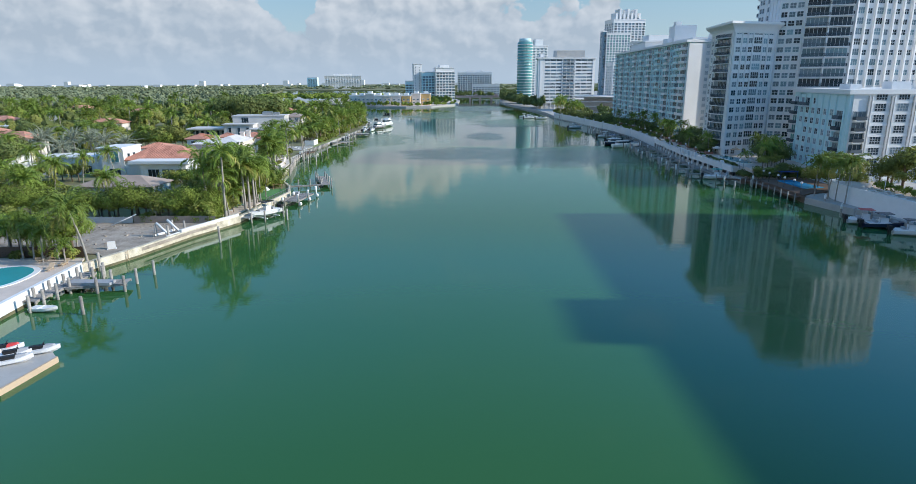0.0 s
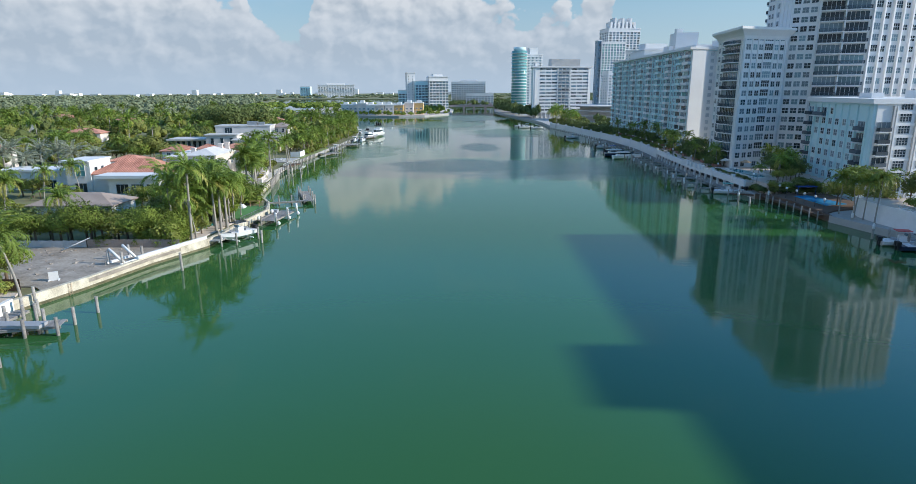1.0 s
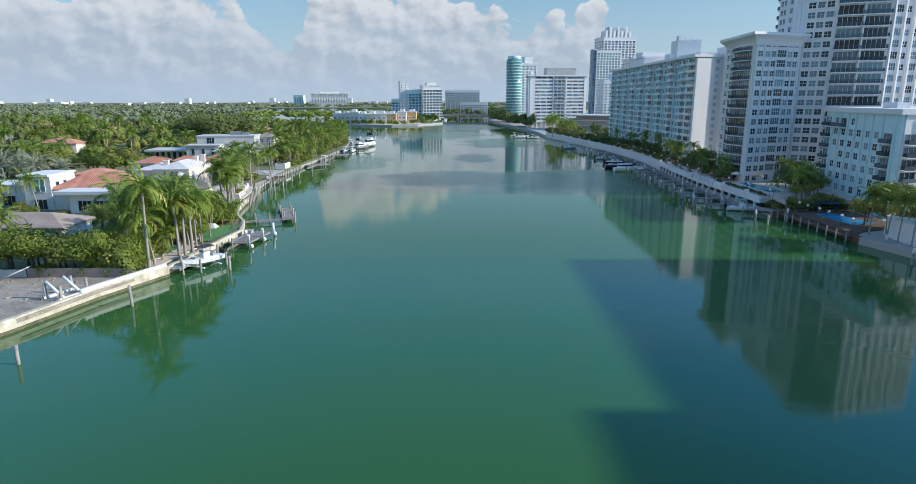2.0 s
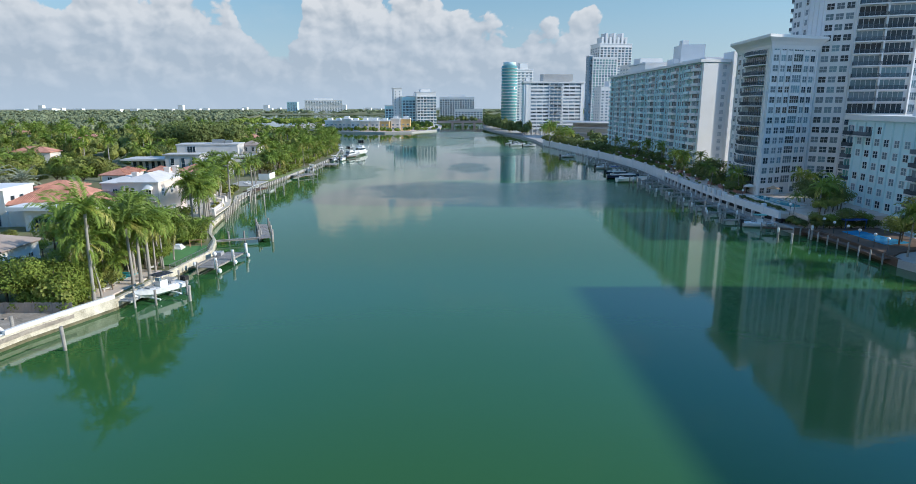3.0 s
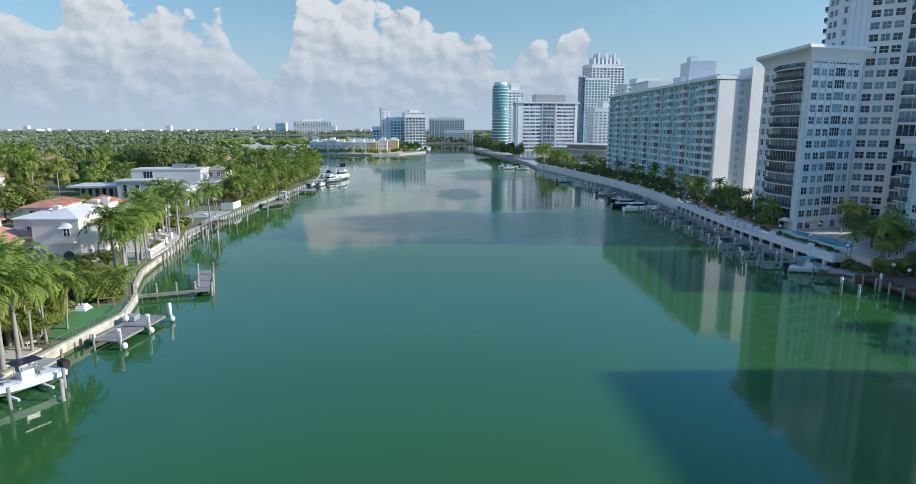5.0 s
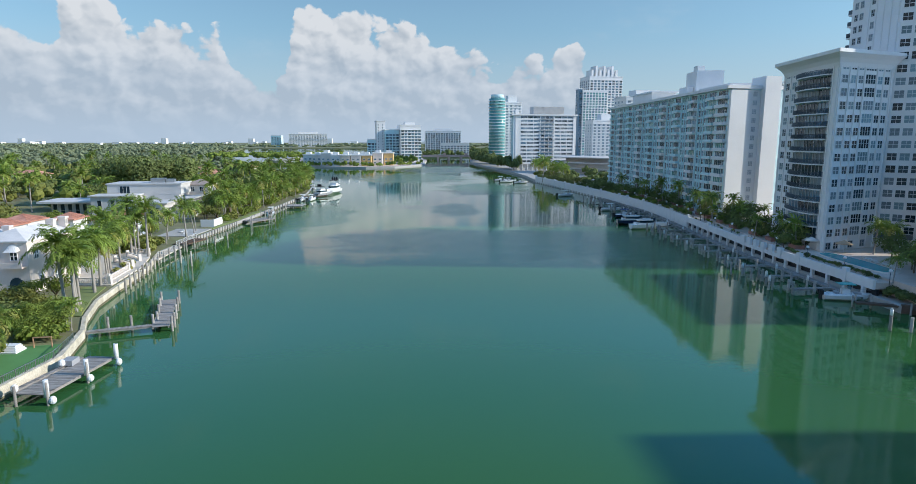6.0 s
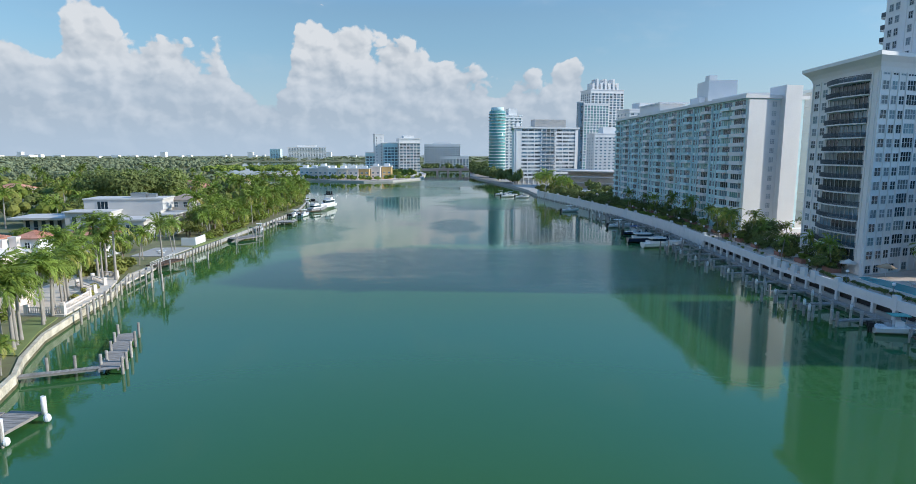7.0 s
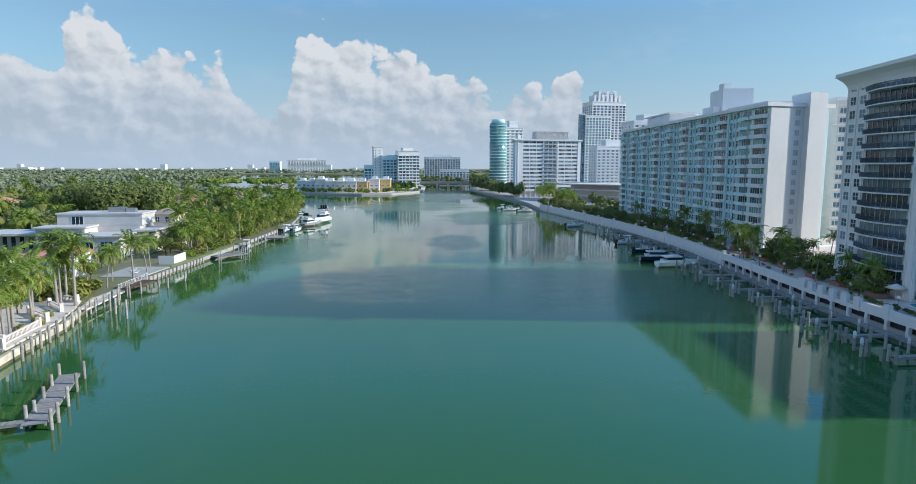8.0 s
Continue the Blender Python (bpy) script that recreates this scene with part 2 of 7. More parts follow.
DARKLEAF = material("dark_leaf_green", (0.12, 0.16, 0.048), 0.65, 0.3, 0.12, 1.5, other=(0.185, 0.22, 0.068), island=0.2, per_object=0.3, translucent=0.2, spec=0.25)
# far leaf colour paled and greyed to carry the haze of distance
FARLEAF = material("haze_paled_foliage", (0.17, 0.21, 0.12), 0.8, 0.35, 0.02, 0.2, other=(0.245, 0.275, 0.16), island=0.2, translucent=0.15, spec=0.1)
OCHRE = material("ochre_stucco", (0.62, 0.42, 0.18), 0.75, 0.08, 0.3, 3.0)
TERRA = material("terracotta_stucco", (0.52, 0.30, 0.18), 0.75, 0.08, 0.3, 3.0)
PINK = material("pink_concrete", (0.66, 0.45, 0.40), 0.8, 0.08, 0.3, 3.0)
CANVAS = material("white_canvas", (0.78, 0.77, 0.74), 0.8, 0.04)
TAN = material("tan_canvas", (0.52, 0.40, 0.28), 0.8, 0.08)
GLOBE = material("white_globe", (0.85, 0.85, 0.85), 0.3, 0.02)


def water_material():
    m = bpy.data.materials.new("green_canal_water")
    m.use_nodes = True
    n, l = m.node_tree.nodes, m.node_tree.links
    b = n["Principled BSDF"]
    b.inputs["IOR"].default_value = 1.34
    b.inputs["Specular IOR Level"].default_value = 0.72
    tc = n.new("ShaderNodeTexCoord")

    def noise_at(sx, sy, scale, detail, rough=0.5):
        mp = n.new("ShaderNodeMapping")
        mp.inputs["Scale"].default_value = (sx, sy, 1)
        l.new(tc.outputs["Object"], mp.inputs["Vector"])
        t = n.new("ShaderNodeTexNoise")
        t.inputs["Scale"].default_value, t.inputs["Detail"].default_value, t.inputs["Roughness"].default_value = scale, detail, rough
        l.new(mp.outputs[0], t.inputs["Vector"])
        return t.outputs[0]

    tint = n.new("ShaderNodeMix")
    tint.data_type = "RGBA"
    tint.inputs["A"].default_value, tint.inputs["B"].default_value = (0.023, 0.115, 0.048, 1), (0.050, 0.131, 0.025, 1)
    l.new(noise_at(1, 1, 0.012, 2), tint.inputs["Factor"])
    l.new(tint.outputs["Result"], b.inputs["Base Color"])
    # wind: patches of rippled and of slick water
    patch = n.new("ShaderNodeMapRange")
    patch.inputs["From Min"].default_value, patch.inputs["From Max"].default_value = 0.46, 0.58
    # catspaws: ruffled patches across the bend, with ragged edges
    rag = noise_at(0.7, 1.3, 0.05, 4, 0.6)
    sp = n.new("ShaderNodeSeparateXYZ")
    l.new(tc.outputs["Object"], sp.inputs[0])

    def sums(op, a, b, c=0.0):
        k = n.new("ShaderNodeMath")
        k.operation = op
        for i, v in enumerate((a, b, c)):
            if isinstance(v, (int, float)):
                k.inputs[i].default_value = v
            else:
                l.new(v, k.inputs[i])
        return k.outputs[0]

    field = sums("MULTIPLY_ADD", noise_at(0.6, 1.5, 0.011, 3), 0.55, 0.09)
    for cx, cy, ax, ay in ((-2, 243, 28, 26), (10, 318, 10, 26), (-40, 300, 14, 40), (30, 420, 26, 50), (-14, 520, 40, 60), (46, 240, 40, 36), (10, 640, 50, 60)):
        ex, ey = sums("MULTIPLY_ADD", sp.outputs[0], 1 / ax, -cx / ax), sums("MULTIPLY_ADD", sp.outputs[1], 1 / ay, -cy / ay)
        near = sums("SUBTRACT", 1.0, sums("SQRT", sums("ADD", sums("MULTIPLY", ex, ex), sums("MULTIPLY", ey, ey)), 0.0))
        field = sums("MAXIMUM", field, sums("MULTIPLY_ADD", near, 0.30, sums("MULTIPLY_ADD", rag, 0.45, 0.27)))
    l.new(field, patch.inputs["Value"])
    rough = n.new("ShaderNodeMapRange")
    rough.inputs["To Min"].default_value, rough.inputs["To Max"].default_value = 0.01, 0.19
    l.new(patch.outputs[0], rough.inputs["Value"])
    l.new(rough.outputs[0], b.inputs["Roughness"])
    strength = n.new("ShaderNodeMapRange")
    strength.inputs["To Min"].default_value, strength.inputs["To Max"].default_value = 0.13, 0.85
    l.new(patch.outputs[0], strength.inputs["Value"])
    waves = n.new("ShaderNodeMath")
    waves.operation = "MULTIPLY_ADD"
    waves.inputs[1].default_value = 0.5
    l.new(noise_at(1.0, 1.6, 0.9, 4, 0.55), waves.inputs[0])
    l.new(sums("MULTIPLY_ADD", noise_at(0.5, 1.7, 1.9, 2), 0.12, noise_at(0.8, 1.4, 0.16, 3)), waves.inputs[2])
    bp = n.new("ShaderNodeBump")
    bp.inputs["Distance"].default_value = 0.10
    l.new(strength.outputs[0], bp.inputs["Strength"])
    l.new(waves.outputs[0], bp.inputs["Height"])
    l.new(bp.outputs[0], b.inputs["Normal"])
    return m


WATER = water_material()


# ---- building blocks ----
def box(bm, x0, y0, z0, x1, y1, z1, mi=0, m=None):
    v = [bm.verts.new((x, y, z)) for z in (z0, z1) for y in (y0, y1) for x in (x0, x1)]
    if m is not None:
        for p in v:
            p.co = m @ p.co
    for f in ((0, 2, 3, 1), (4, 5, 7, 6), (0, 1, 5, 4), (2, 6, 7, 3), (0, 4, 6, 2), (1, 3, 7, 5)):
        bm.faces.new([v[i] for i in f]).material_index = mi


def prism(bm, poly, z0, z1, mi=0, grow=0.0):
    """A solid over a plan given counter-clockwise; grow sets the top outline out."""
    n = len(poly)
    low = [bm.verts.new((x, y, z0)) for x, y in poly]
    top = poly if not grow else outset(poly, grow)
    high = [bm.verts.new((x, y, z1)) for x, y in top]
    for i in range(n):
        j = (i + 1) % n
        bm.faces.new((low[i], low[j], high[j], high[i])).material_index = mi
    bm.faces.new(high).material_index = mi
    bm.faces.new(low[::-1]).material_index = mi


def outset(poly, d):
    """The plan, counter-clockwise, grown by d."""
    out = []
    n = len(poly)
    for i in range(n):
        a, b, c = Vector(poly[i - 1]), Vector(poly[i]), Vector(poly[(i + 1) % n])
        n1 = Vector(((b - a).y, -(b - a).x)).normalized()
        n2 = Vector(((c - b).y, -(c - b).x)).normalized()
        k = (n1 + n2).normalized()
        p = b + k * (d / max(0.4, k.dot(n1)))
        out.append((p.x, p.y))
    return out


def tube(bm, a, b, r0, r1, sides=8, mi=0, cap=True):
    a, b = Vector(a), Vector(b)
    q = (b - a).to_track_quat("Z", "Y").to_matrix()
    rings = []
    for p, r in ((a, r0), (b, r1)):
        rings.append([bm.verts.new(p + q @ Vector((r * math.cos(i * math.tau / sides), r * math.sin(i * math.tau / sides), 0))) for i in range(sides)])
    for i in range(sides):
        f = bm.faces.new((rings[0][i], rings[0][(i + 1) % sides], rings[1][(i + 1) % sides], rings[1][i]))
        f.material_index, f.smooth = mi, True
    if cap:
        bm.faces.new(rings[1]).material_index = mi
        bm.faces.new(rings[0][::-1]).material_index = mi


def mesh_of(name, bm, *mats):
    me = bpy.data.meshes.new(name)
    bm.to_mesh(me)
    bm.free()
    for m in mats:
        me.materials.append(m)
    return me


def put(name, me, parent=None, m=None, label=""):
    ob = new(name, me)
    ob.parent = parent
    if m is not None:
        ob.matrix_local = m
    return tagged(ob, label)


def part(name, bm, mat, parent, label=""):
    mats = mat if isinstance(mat, (tuple, list)) else (mat,)
    return put(name, mesh_of(name, bm, *mats), parent, None, label)


def thing(name, label, category, group="", x=0, y=0, z=0, rz=0, kind=""):
    ob = new(name)
    ob.matrix_local = pose(x, y, z, 0, 0, rz)
    return tagged(ob, label, category, group, kind)


def single(name, bm, mat, label, category="", kind="structure", m=None, group=""):
    mats = mat if isinstance(mat, (tuple, list)) else (mat,)
    return tagged(put(name, mesh_of(name, bm, *mats), None, m), label, category, group, kind)


def wall_frame(p0, p1, z=0.0):
    """Along a wall seen from outside, left to right: x along it, y inwards, z up."""
    return pose(p0[0], p0[1], z, 0, 0, math.degrees(math.atan2(p1[1] - p0[1], p1[0] - p0[0])))


def span(p0, p1):
    return math.hypot(p1[0] - p0[0], p1[1] - p0[1])


def smooth_poly(points, steps=4):
    """A closed plan, rounded through its points."""
    n, out = len(points), []
    for i in range(n):
        p = [Vector(points[(i + k) % n]) for k in (-1, 0, 1, 2)]
        for s in range(steps):
            t = s / steps
            q = 0.5 * (2 * p[1] + (p[2] - p[0]) * t + (2 * p[0] - 5 * p[1] + 4 * p[2] - p[3]) * t * t + (3 * p[1] - p[0] - 3 * p[2] + p[3]) * t ** 3)
            out.append((q.x, q.y))
    return out


# ---- water and land ----
bm = bmesh.new()
box(bm, -4900, -1200, -3.0, 4900, 4900, 0)
single("water", bm, WATER, "calm green canal water with faint ripples", "water")

WEST = [(-56, -300), (-56, 60), (-57.3, 87), (-53.7, 96.7), (-50.3, 109), (-45.6, 120.5), (-44.6, 135), (-43.4, 150), (-46.4, 160),
        (-50, 167), (-53.6, 177), (-55.4, 187), (-57.5, 203), (-60.5, 213), (-63.2, 222), (-63, 245), (-62, 273), (-61, 306), (-60, 361),
        (-62, 385), (-68, 430), (-76, 465), (-92, 505), (-140, 560), (-280, 820), (-560, 1900), (-4800, 1900), (-4800, -300)]
EAST = [(86, -300), (86.5, 100), (85, 123), (82.7, 129.5), (80, 141), (81, 155), (80, 168), (77.2, 169), (77, 190), (77, 213),
        (78.5, 237), (82.5, 285), (83.3, 303), (82.3, 330), (80.8, 354), (73, 425), (67, 470), (68, 520), (65, 570), (56, 650), (47, 730), (43, 800), (48, 890), (80, 1200), (200, 1900), (4800, 1900), (4800, -300)]
ISLE = [(-150, 740), (-128, 700), (-96, 674), (-64, 664), (-38, 672), (-20, 710), (-10, 745), (-9, 880), (-30, 1050), (-190, 1100), (-220, 900)]


def ccw(poly):
    a = sum(poly[i - 1][0] * poly[i][1] - poly[i][0] * poly[i - 1][1] for i in range(len(poly)))
    return poly if a > 0 else poly[::-1]


def land(name, poly, z, mat, label):
    bm = bmesh.new()
    prism(bm, ccw(poly), -2.5, z)
    return single(name, bm, mat, label, "ground")


land("ground_west", WEST, 1.3, SOIL, "low bank of soil and litter under trees")
land("ground_east", EAST, 1.25, CONCRETE, "paved bank in front of the apartment towers")
land("ground_island", ISLE, 1.2, PAVING, "low island with town houses on its quay")
land("ground_beyond_bridge", [(-45, 998), (66, 998), (86, 1200), (-60, 1200)], 1.15, SOIL, "wooded bank beyond the road bridge")
land("ground_far", [(-4850, 1895), (4850, 1895), (4850, 4890), (-4850, 4890)], 1.0, SOIL, "far wooded shore on the horizon")


def ribbon(bm, line, w_in, w_out, z0, z1, side):
    """A wall along a line; side +1 is to the left of its way."""
    pts = [Vector((*p, 0)) for p in line]
    rows = []
    for i, p in enumerate(pts):
        d = (pts[min(i + 1, len(pts) - 1)] - pts[max(i - 1, 0)]).normalized()
        nrm = Vector((-d.y, d.x, 0)) * side
        a, b = p - nrm * w_out, p + nrm * w_in
        rows.append([bm.verts.new((q.x, q.y, z)) for q, z in ((a, z0), (a, z1), (b, z1), (b, z0))])
    for r, s in zip(rows, rows[1:]):
        for k in range(4):
            f = (r[k], s[k], s[(k + 1) % 4], r[(k + 1) % 4])
            bm.faces.new(f if side > 0 else f[::-1])
    for r in (rows[0], rows[-1]):
        bm.faces.new(r)
    bmesh.ops.recalc_face_normals(bm, faces=bm.faces)


def seawall(name, line, mat, label, z1=1.6, w=0.5, side=1, z0=-2.4, out=0.12):
    bm = bmesh.new()
    ribbon(bm, line, w, out, z0, z1, side)
    single(name, bm, mat, label, "seawall")


seawall("seawall_white", WEST[1:3], WHITEPAINT, "white painted seawall with a level top", 2.0)
seawall("seawall_yellowed", WEST[2:6], SEAWALL, "yellowed concrete seawall with stains", 1.75, 0.6)
seawall("seawall_cap", WEST[5:9], SEAWALL, "cream concrete seawall under a railing", 1.6, 0.5)
seawall("seawall_curved", WEST[8:15], SEAWALL, "curving cream concrete seawall with a pale cap", 1.45, 0.45)
seawall("seawall_far", WEST[14:24], CONCRETE, "long grey concrete seawall", 1.35, 0.35)
seawall("bulkhead_near", EAST[1:5], CONCRETE, "grey concrete bulkhead under a terrace", 1.45, 0.8, -1)
seawall("bulkhead_timber", EAST[4:8], BROWNWOOD, "dark brown timber bulkhead", 1.5, 0.5, -1)
seawall("quay_far", EAST[16:20], CONCRETE, "pale concrete quay wall", 1.6, 0.6, -1)
seawall("quay_island", ISLE[0:7], CONCRETE, "grey concrete quay of the island", 1.5, 0.8, -1)

bm = bmesh.new()
ribbon(bm, [(-51.0, 106.6), (-50.3, 109), (-45.6, 120.5)], 0.42, 0.05, 1.62, 2.25, 1)
single("white_wall_cap", bm, WHITEPAINT, "white rendered wall along the top of the seawall", "wall")
# weed-green tide marks just above the water
for name, line in (("tide_mark_white", WEST[1:3]), ("tide_mark_lot", WEST[2:6]), ("tide_mark_lawn", WEST[5:9]), ("tide_mark_curve", WEST[8:15]), ("tide_mark_far", WEST[14:24])):
    bm = bmesh.new()
    ribbon(bm, line, 0.02, 0.135, -2.3, 0.42, 1)
    single(name, bm, ALGAE, "dark green weed line along the foot of the seawall", "tide mark")

# promenade parapet along the towers: white panels that step between posts
PROM = [(77.2, 175.5)] + EAST[8:17]
bm = bmesh.new()
ribbon(bm, [(77.5, 222.0)] + [p for p in PROM if p[1] > 222], 0.25, 0.25, 2.35, 4.05, -1)
single("promenade_parapet", bm, WHITEPAINT, "long white parapet along the waterside promenade", "parapet")
bm = bmesh.new()
ribbon(bm, [p for p in PROM if p[1] < 200] + [(77.0, 203.0)], 0.25, 0.25, 2.35, 4.05, -1)
single("promenade_parapet_pool", bm, WHITEPAINT, "white parapet beside the deck pool", "parapet")
bm = bmesh.new()
ribbon(bm, [(77.0, 203.0), (77.0, 213.0), (77.5, 222.0)], 0.25, 0.25, 2.35, 3.0, -1)
single("promenade_kerb", bm, WHITEPAINT, "low white kerb between tall parapet piers", "parapet")
pier_tall = bmesh.new()
box(pier_tall, -0.35, -0.75, 2.3, 0.35, 0.75, 4.6)
pier_tall = mesh_of("parapet_pier", pier_tall, WHITEPAINT)
for k in range(6):
    tagged(put("parapet_pier", pier_tall, None, pose(np.interp(204 + k * 3.4, [203, 213, 222], [77.0, 77.0, 77.5]), 204 + k * 3.4, 0)), "white pier between planters on the promenade", "pier", "parapet piers")
bm = bmesh.new()
ribbon(bm, [(80.6, 262)] + EAST[11:17], 0.22, 0.2, 0.7, 2.34, -1)
single("promenade_wall", bm, WHITEPAINT, "plain white wall below the promenade parapet", "wall")
# black wall stands in for the dark shaded openings below the parapet
bm = bmesh.new()
ribbon(bm, PROM, 0.9, -0.5, -2.4, 2.35, -1)
single("promenade_dark_backing", bm, BLACK, "black backing painted as the shaded openings under the promenade", "footing")
colm = bmesh.new()
box(colm, -0.3, -0.3, -2.2, 0.3, 0.3, 2.35)
colm = mesh_of("promenade_column", colm, WHITEPAINT)
pier = bmesh.new()
box(pier, -0.4, -0.55, 2.3, 0.4, 0.55, 4.75)
pier = mesh_of("parapet_pier", pier, WHITEPAINT)
run = 0.0
for (x0, y0), (x1, y1) in zip(PROM, PROM[1:]):
    n = max(1, round(math.hypot(x1 - x0, y1 - y0) / 4.5))
    for k in range(n):
        q = (k + 0.5) / n
        m = pose(x0 + (x1 - x0) * q, y0 + (y1 - y0) * q, 0)
        tagged(put("promenade_column", colm, None, m), "short white column carrying the promenade", "column", "promenade columns")
        if k % 4 == 1:
            tagged(put("parapet_pier", pier, None, m), "white pier of the promenade parapet", "pier", "parapet piers")
bm = bmesh.new()
ribbon(bm, [(77.2, 175.6)] + EAST[8:17], 4.4, -0.26, 2.36, 3.5, -1)
single("promenade_strip", bm, PAVING, "paved planted strip behind the promenade parapet", "paving")
# podium deck behind the promenade
DECK = [(80.5, 170), (80.5, 213), (82, 237), (86, 262), (88, 300), (86.5, 350), (84, 385), (118, 395), (150, 395), (150, 170)]
bm = bmesh.new()
prism(bm, DECK, 0.5, 3.9)
single("podium_deck", bm, PAVING, "raised paved pool deck between promenade and towers", "deck")


# ---- window and balcony kinds ----
def window_mesh(name, w, h, nx=2, ny=2, bars=WFRAME, glass=GLASS, bar=0.09):
    """A window in one piece: a barred frame proud of the wall, its panes set back."""
    xs, zs = [], []
    for lines, size, n in ((xs, w, nx), (zs, h, ny)):
        for i in range(n + 1):
            lines += [i * size / n - bar / 2, i * size / n + bar / 2]
    bm = bmesh.new()
    front = [[bm.verts.new((x, -0.11, z)) for x in xs] for z in zs]
    for j in range(len(zs) - 1):
        for i in range(len(xs) - 1):
            q = (front[j][i], front[j][i + 1], front[j + 1][i + 1], front[j + 1][i])
            if i % 2 and j % 2:
                back_row = [bm.verts.new((v.co.x, -0.02, v.co.z)) for v in q]
                for k in range(4):
                    bm.faces.new((q[k], q[(k + 1) % 4], back_row[(k + 1) % 4], back_row[k]))
                bm.faces.new(back_row).material_index = 1
            else:
                bm.faces.new(q)
    rim = front[0] + [r[-1] for r in front[1:]] + front[-1][-2::-1] + [r[0] for r in front[-2:0:-1]]
    wall = [bm.verts.new((v.co.x, 0.0, v.co.z)) for v in rim]
    for k in range(len(rim)):
        bm.faces.new((rim[k], wall[k], wall[(k + 1) % len(rim)], rim[(k + 1) % len(rim)]))
    return mesh_of(name, bm, bars, glass)


W_BLOCK = [window_mesh("window", 1.5, 1.5, 3, 3, WFRAME, PALEGLASS, 0.06)]
W_SASH = [window_mesh("window", 1.8, 1.6, 2, 2, WFRAME, g, 0.07) for g in (GLASS, GLASS, CURTAIN, BLIND)]
W_SASH_S = [window_mesh("window", 1.55, 1.6, 2, 2, WFRAME, g, 0.07) for g in (GLASS, GLASS, CURTAIN, BLIND)]
W_SASH_L = [window_mesh("window", 3.2, 1.9, 4, 2, WFRAME, g, 0.07) for g in (GLASS, GLASS, CURTAIN, BLIND)]
W_WALL = [window_mesh("window", 4.3, 2.38, 3, 1, FRAME, g, 0.12) for g in (GLASS, GLASS, CURTAIN, BLUEGLASS)]
W_RIB = [window_mesh("window", 5.9, 2.5, 5, 1, WFRAME, g, 0.1) for g in (GLASS, GLASS, CURTAIN, GLASS, BLIND)]
W_PAIR = [window_mesh("window", 1.5, 1.45, 2, 2, FRAME, g) for g in (GLASS, GLASS, CURTAIN)]
W_ONE = [window_mesh("window", 1.15, 1.45, 2, 2, FRAME, g) for g in (GLASS, GLASS, CURTAIN)]
W_WIDE = [window_mesh("window", 3.0, 1.9, 4, 3, FRAME, g) for g in (GLASS, GLASS, CURTAIN)]
W_TALL = [window_mesh("window", 3.6, 2.2, 3, 1, FRAME, g) for g in (GLASS, GLASS, CURTAIN)]
W_SLIT = [window_mesh("window", 0.9, 1.45, 1, 2, WFRAME, g) for g in (GLASS, GLASS, CURTAIN)]
W_BAND = [window_mesh("window", 5.2, 1.65, 5, 1, WFRAME, g, 0.16) for g in (GLASS, CURTAIN, BLUEGLASS, GLASS)]
W_GREEN = [window_mesh("window", 2.6, 2.4, 2, 1, WFRAME, g) for g in (GREENGLASS, GREENGLASS, BLUEGLASS)]
W_BLUE = [window_mesh("window", 3.0, 2.2, 3, 1, WFRAME, g) for g in (BLUEGLASS, GLASS, BLUEGLASS)]
W_FAR = [window_mesh("window", 2.2, 1.6, 2, 1, WFRAME, g, 0.14) for g in (CURTAIN, BLUEGLASS, BLIND)]
W_LOGGIA = [window_mesh("window", 5.0, 2.3, 4, 1, WFRAME, g, 0.06) for g in (BLUEGLASS, GLASS, GREENGLASS, GLASS)]
W_BIG = [window_mesh("window", 2.1, 1.8, 2, 2, WFRAME, g, 0.07) for g in (BLUEGLASS, GLASS, GLASS, GREENGLASS)]
rng = random.Random(4)


def windows(parent, fr, s, z0, n, step, kinds, skip=0.0):
    for i in range(n):
        if rng.random() >= skip:
            put("window", rng.choice(kinds), parent, fr @ Matrix.Translation((s, 0, z0 + i * step)))


def balcony_meshes(w, d, bow=0.0, rail=RAIL, slab=WHITE, solid=False, rail_h=1.0, thick=0.2, pickets=False):
    """Slab and railing of a balcony, w wide, d deep, its front bowed out."""
    n = 8 if bow else 1
    front = [(w * i / n, -d - bow * math.sin(math.pi * i / n)) for i in range(n + 1)]
    bm = bmesh.new()
    prism(bm, ccw([(0, 0.02)] + front + [(w, 0.02)]), -thick, 0)
    a = mesh_of("balcony", bm, slab)
    bm = bmesh.new()
    line = [(0.05, 0.0)] + front + [(w - 0.05, 0.0)]
    if pickets:
        ribbon(bm, line, 0.07, 0.0, rail_h - 0.07, rail_h, 1)
        ribbon(bm, line, 0.05, 0.0, 0.08, 0.13, 1)
        for (x0, y0), (x1, y1) in zip(line, line[1:]):
            k = max(1, round(math.hypot(x1 - x0, y1 - y0) / 0.19))
            for i in range(k):
                q = (i + 0.5) / k
                cx, cy = x0 + (x1 - x0) * q, y0 + (y1 - y0) * q
                box(bm, cx - 0.035, cy - 0.02, 0.13, cx + 0.035, cy + 0.03, rail_h - 0.07)
        return a, mesh_of("railing", bm, rail)
    ribbon(bm, line, 0.14 if solid else 0.06, 0.0, 0.0 if solid else 0.12, rail_h, 1)
    b = mesh_of("railing", bm, rail)
    return a, b


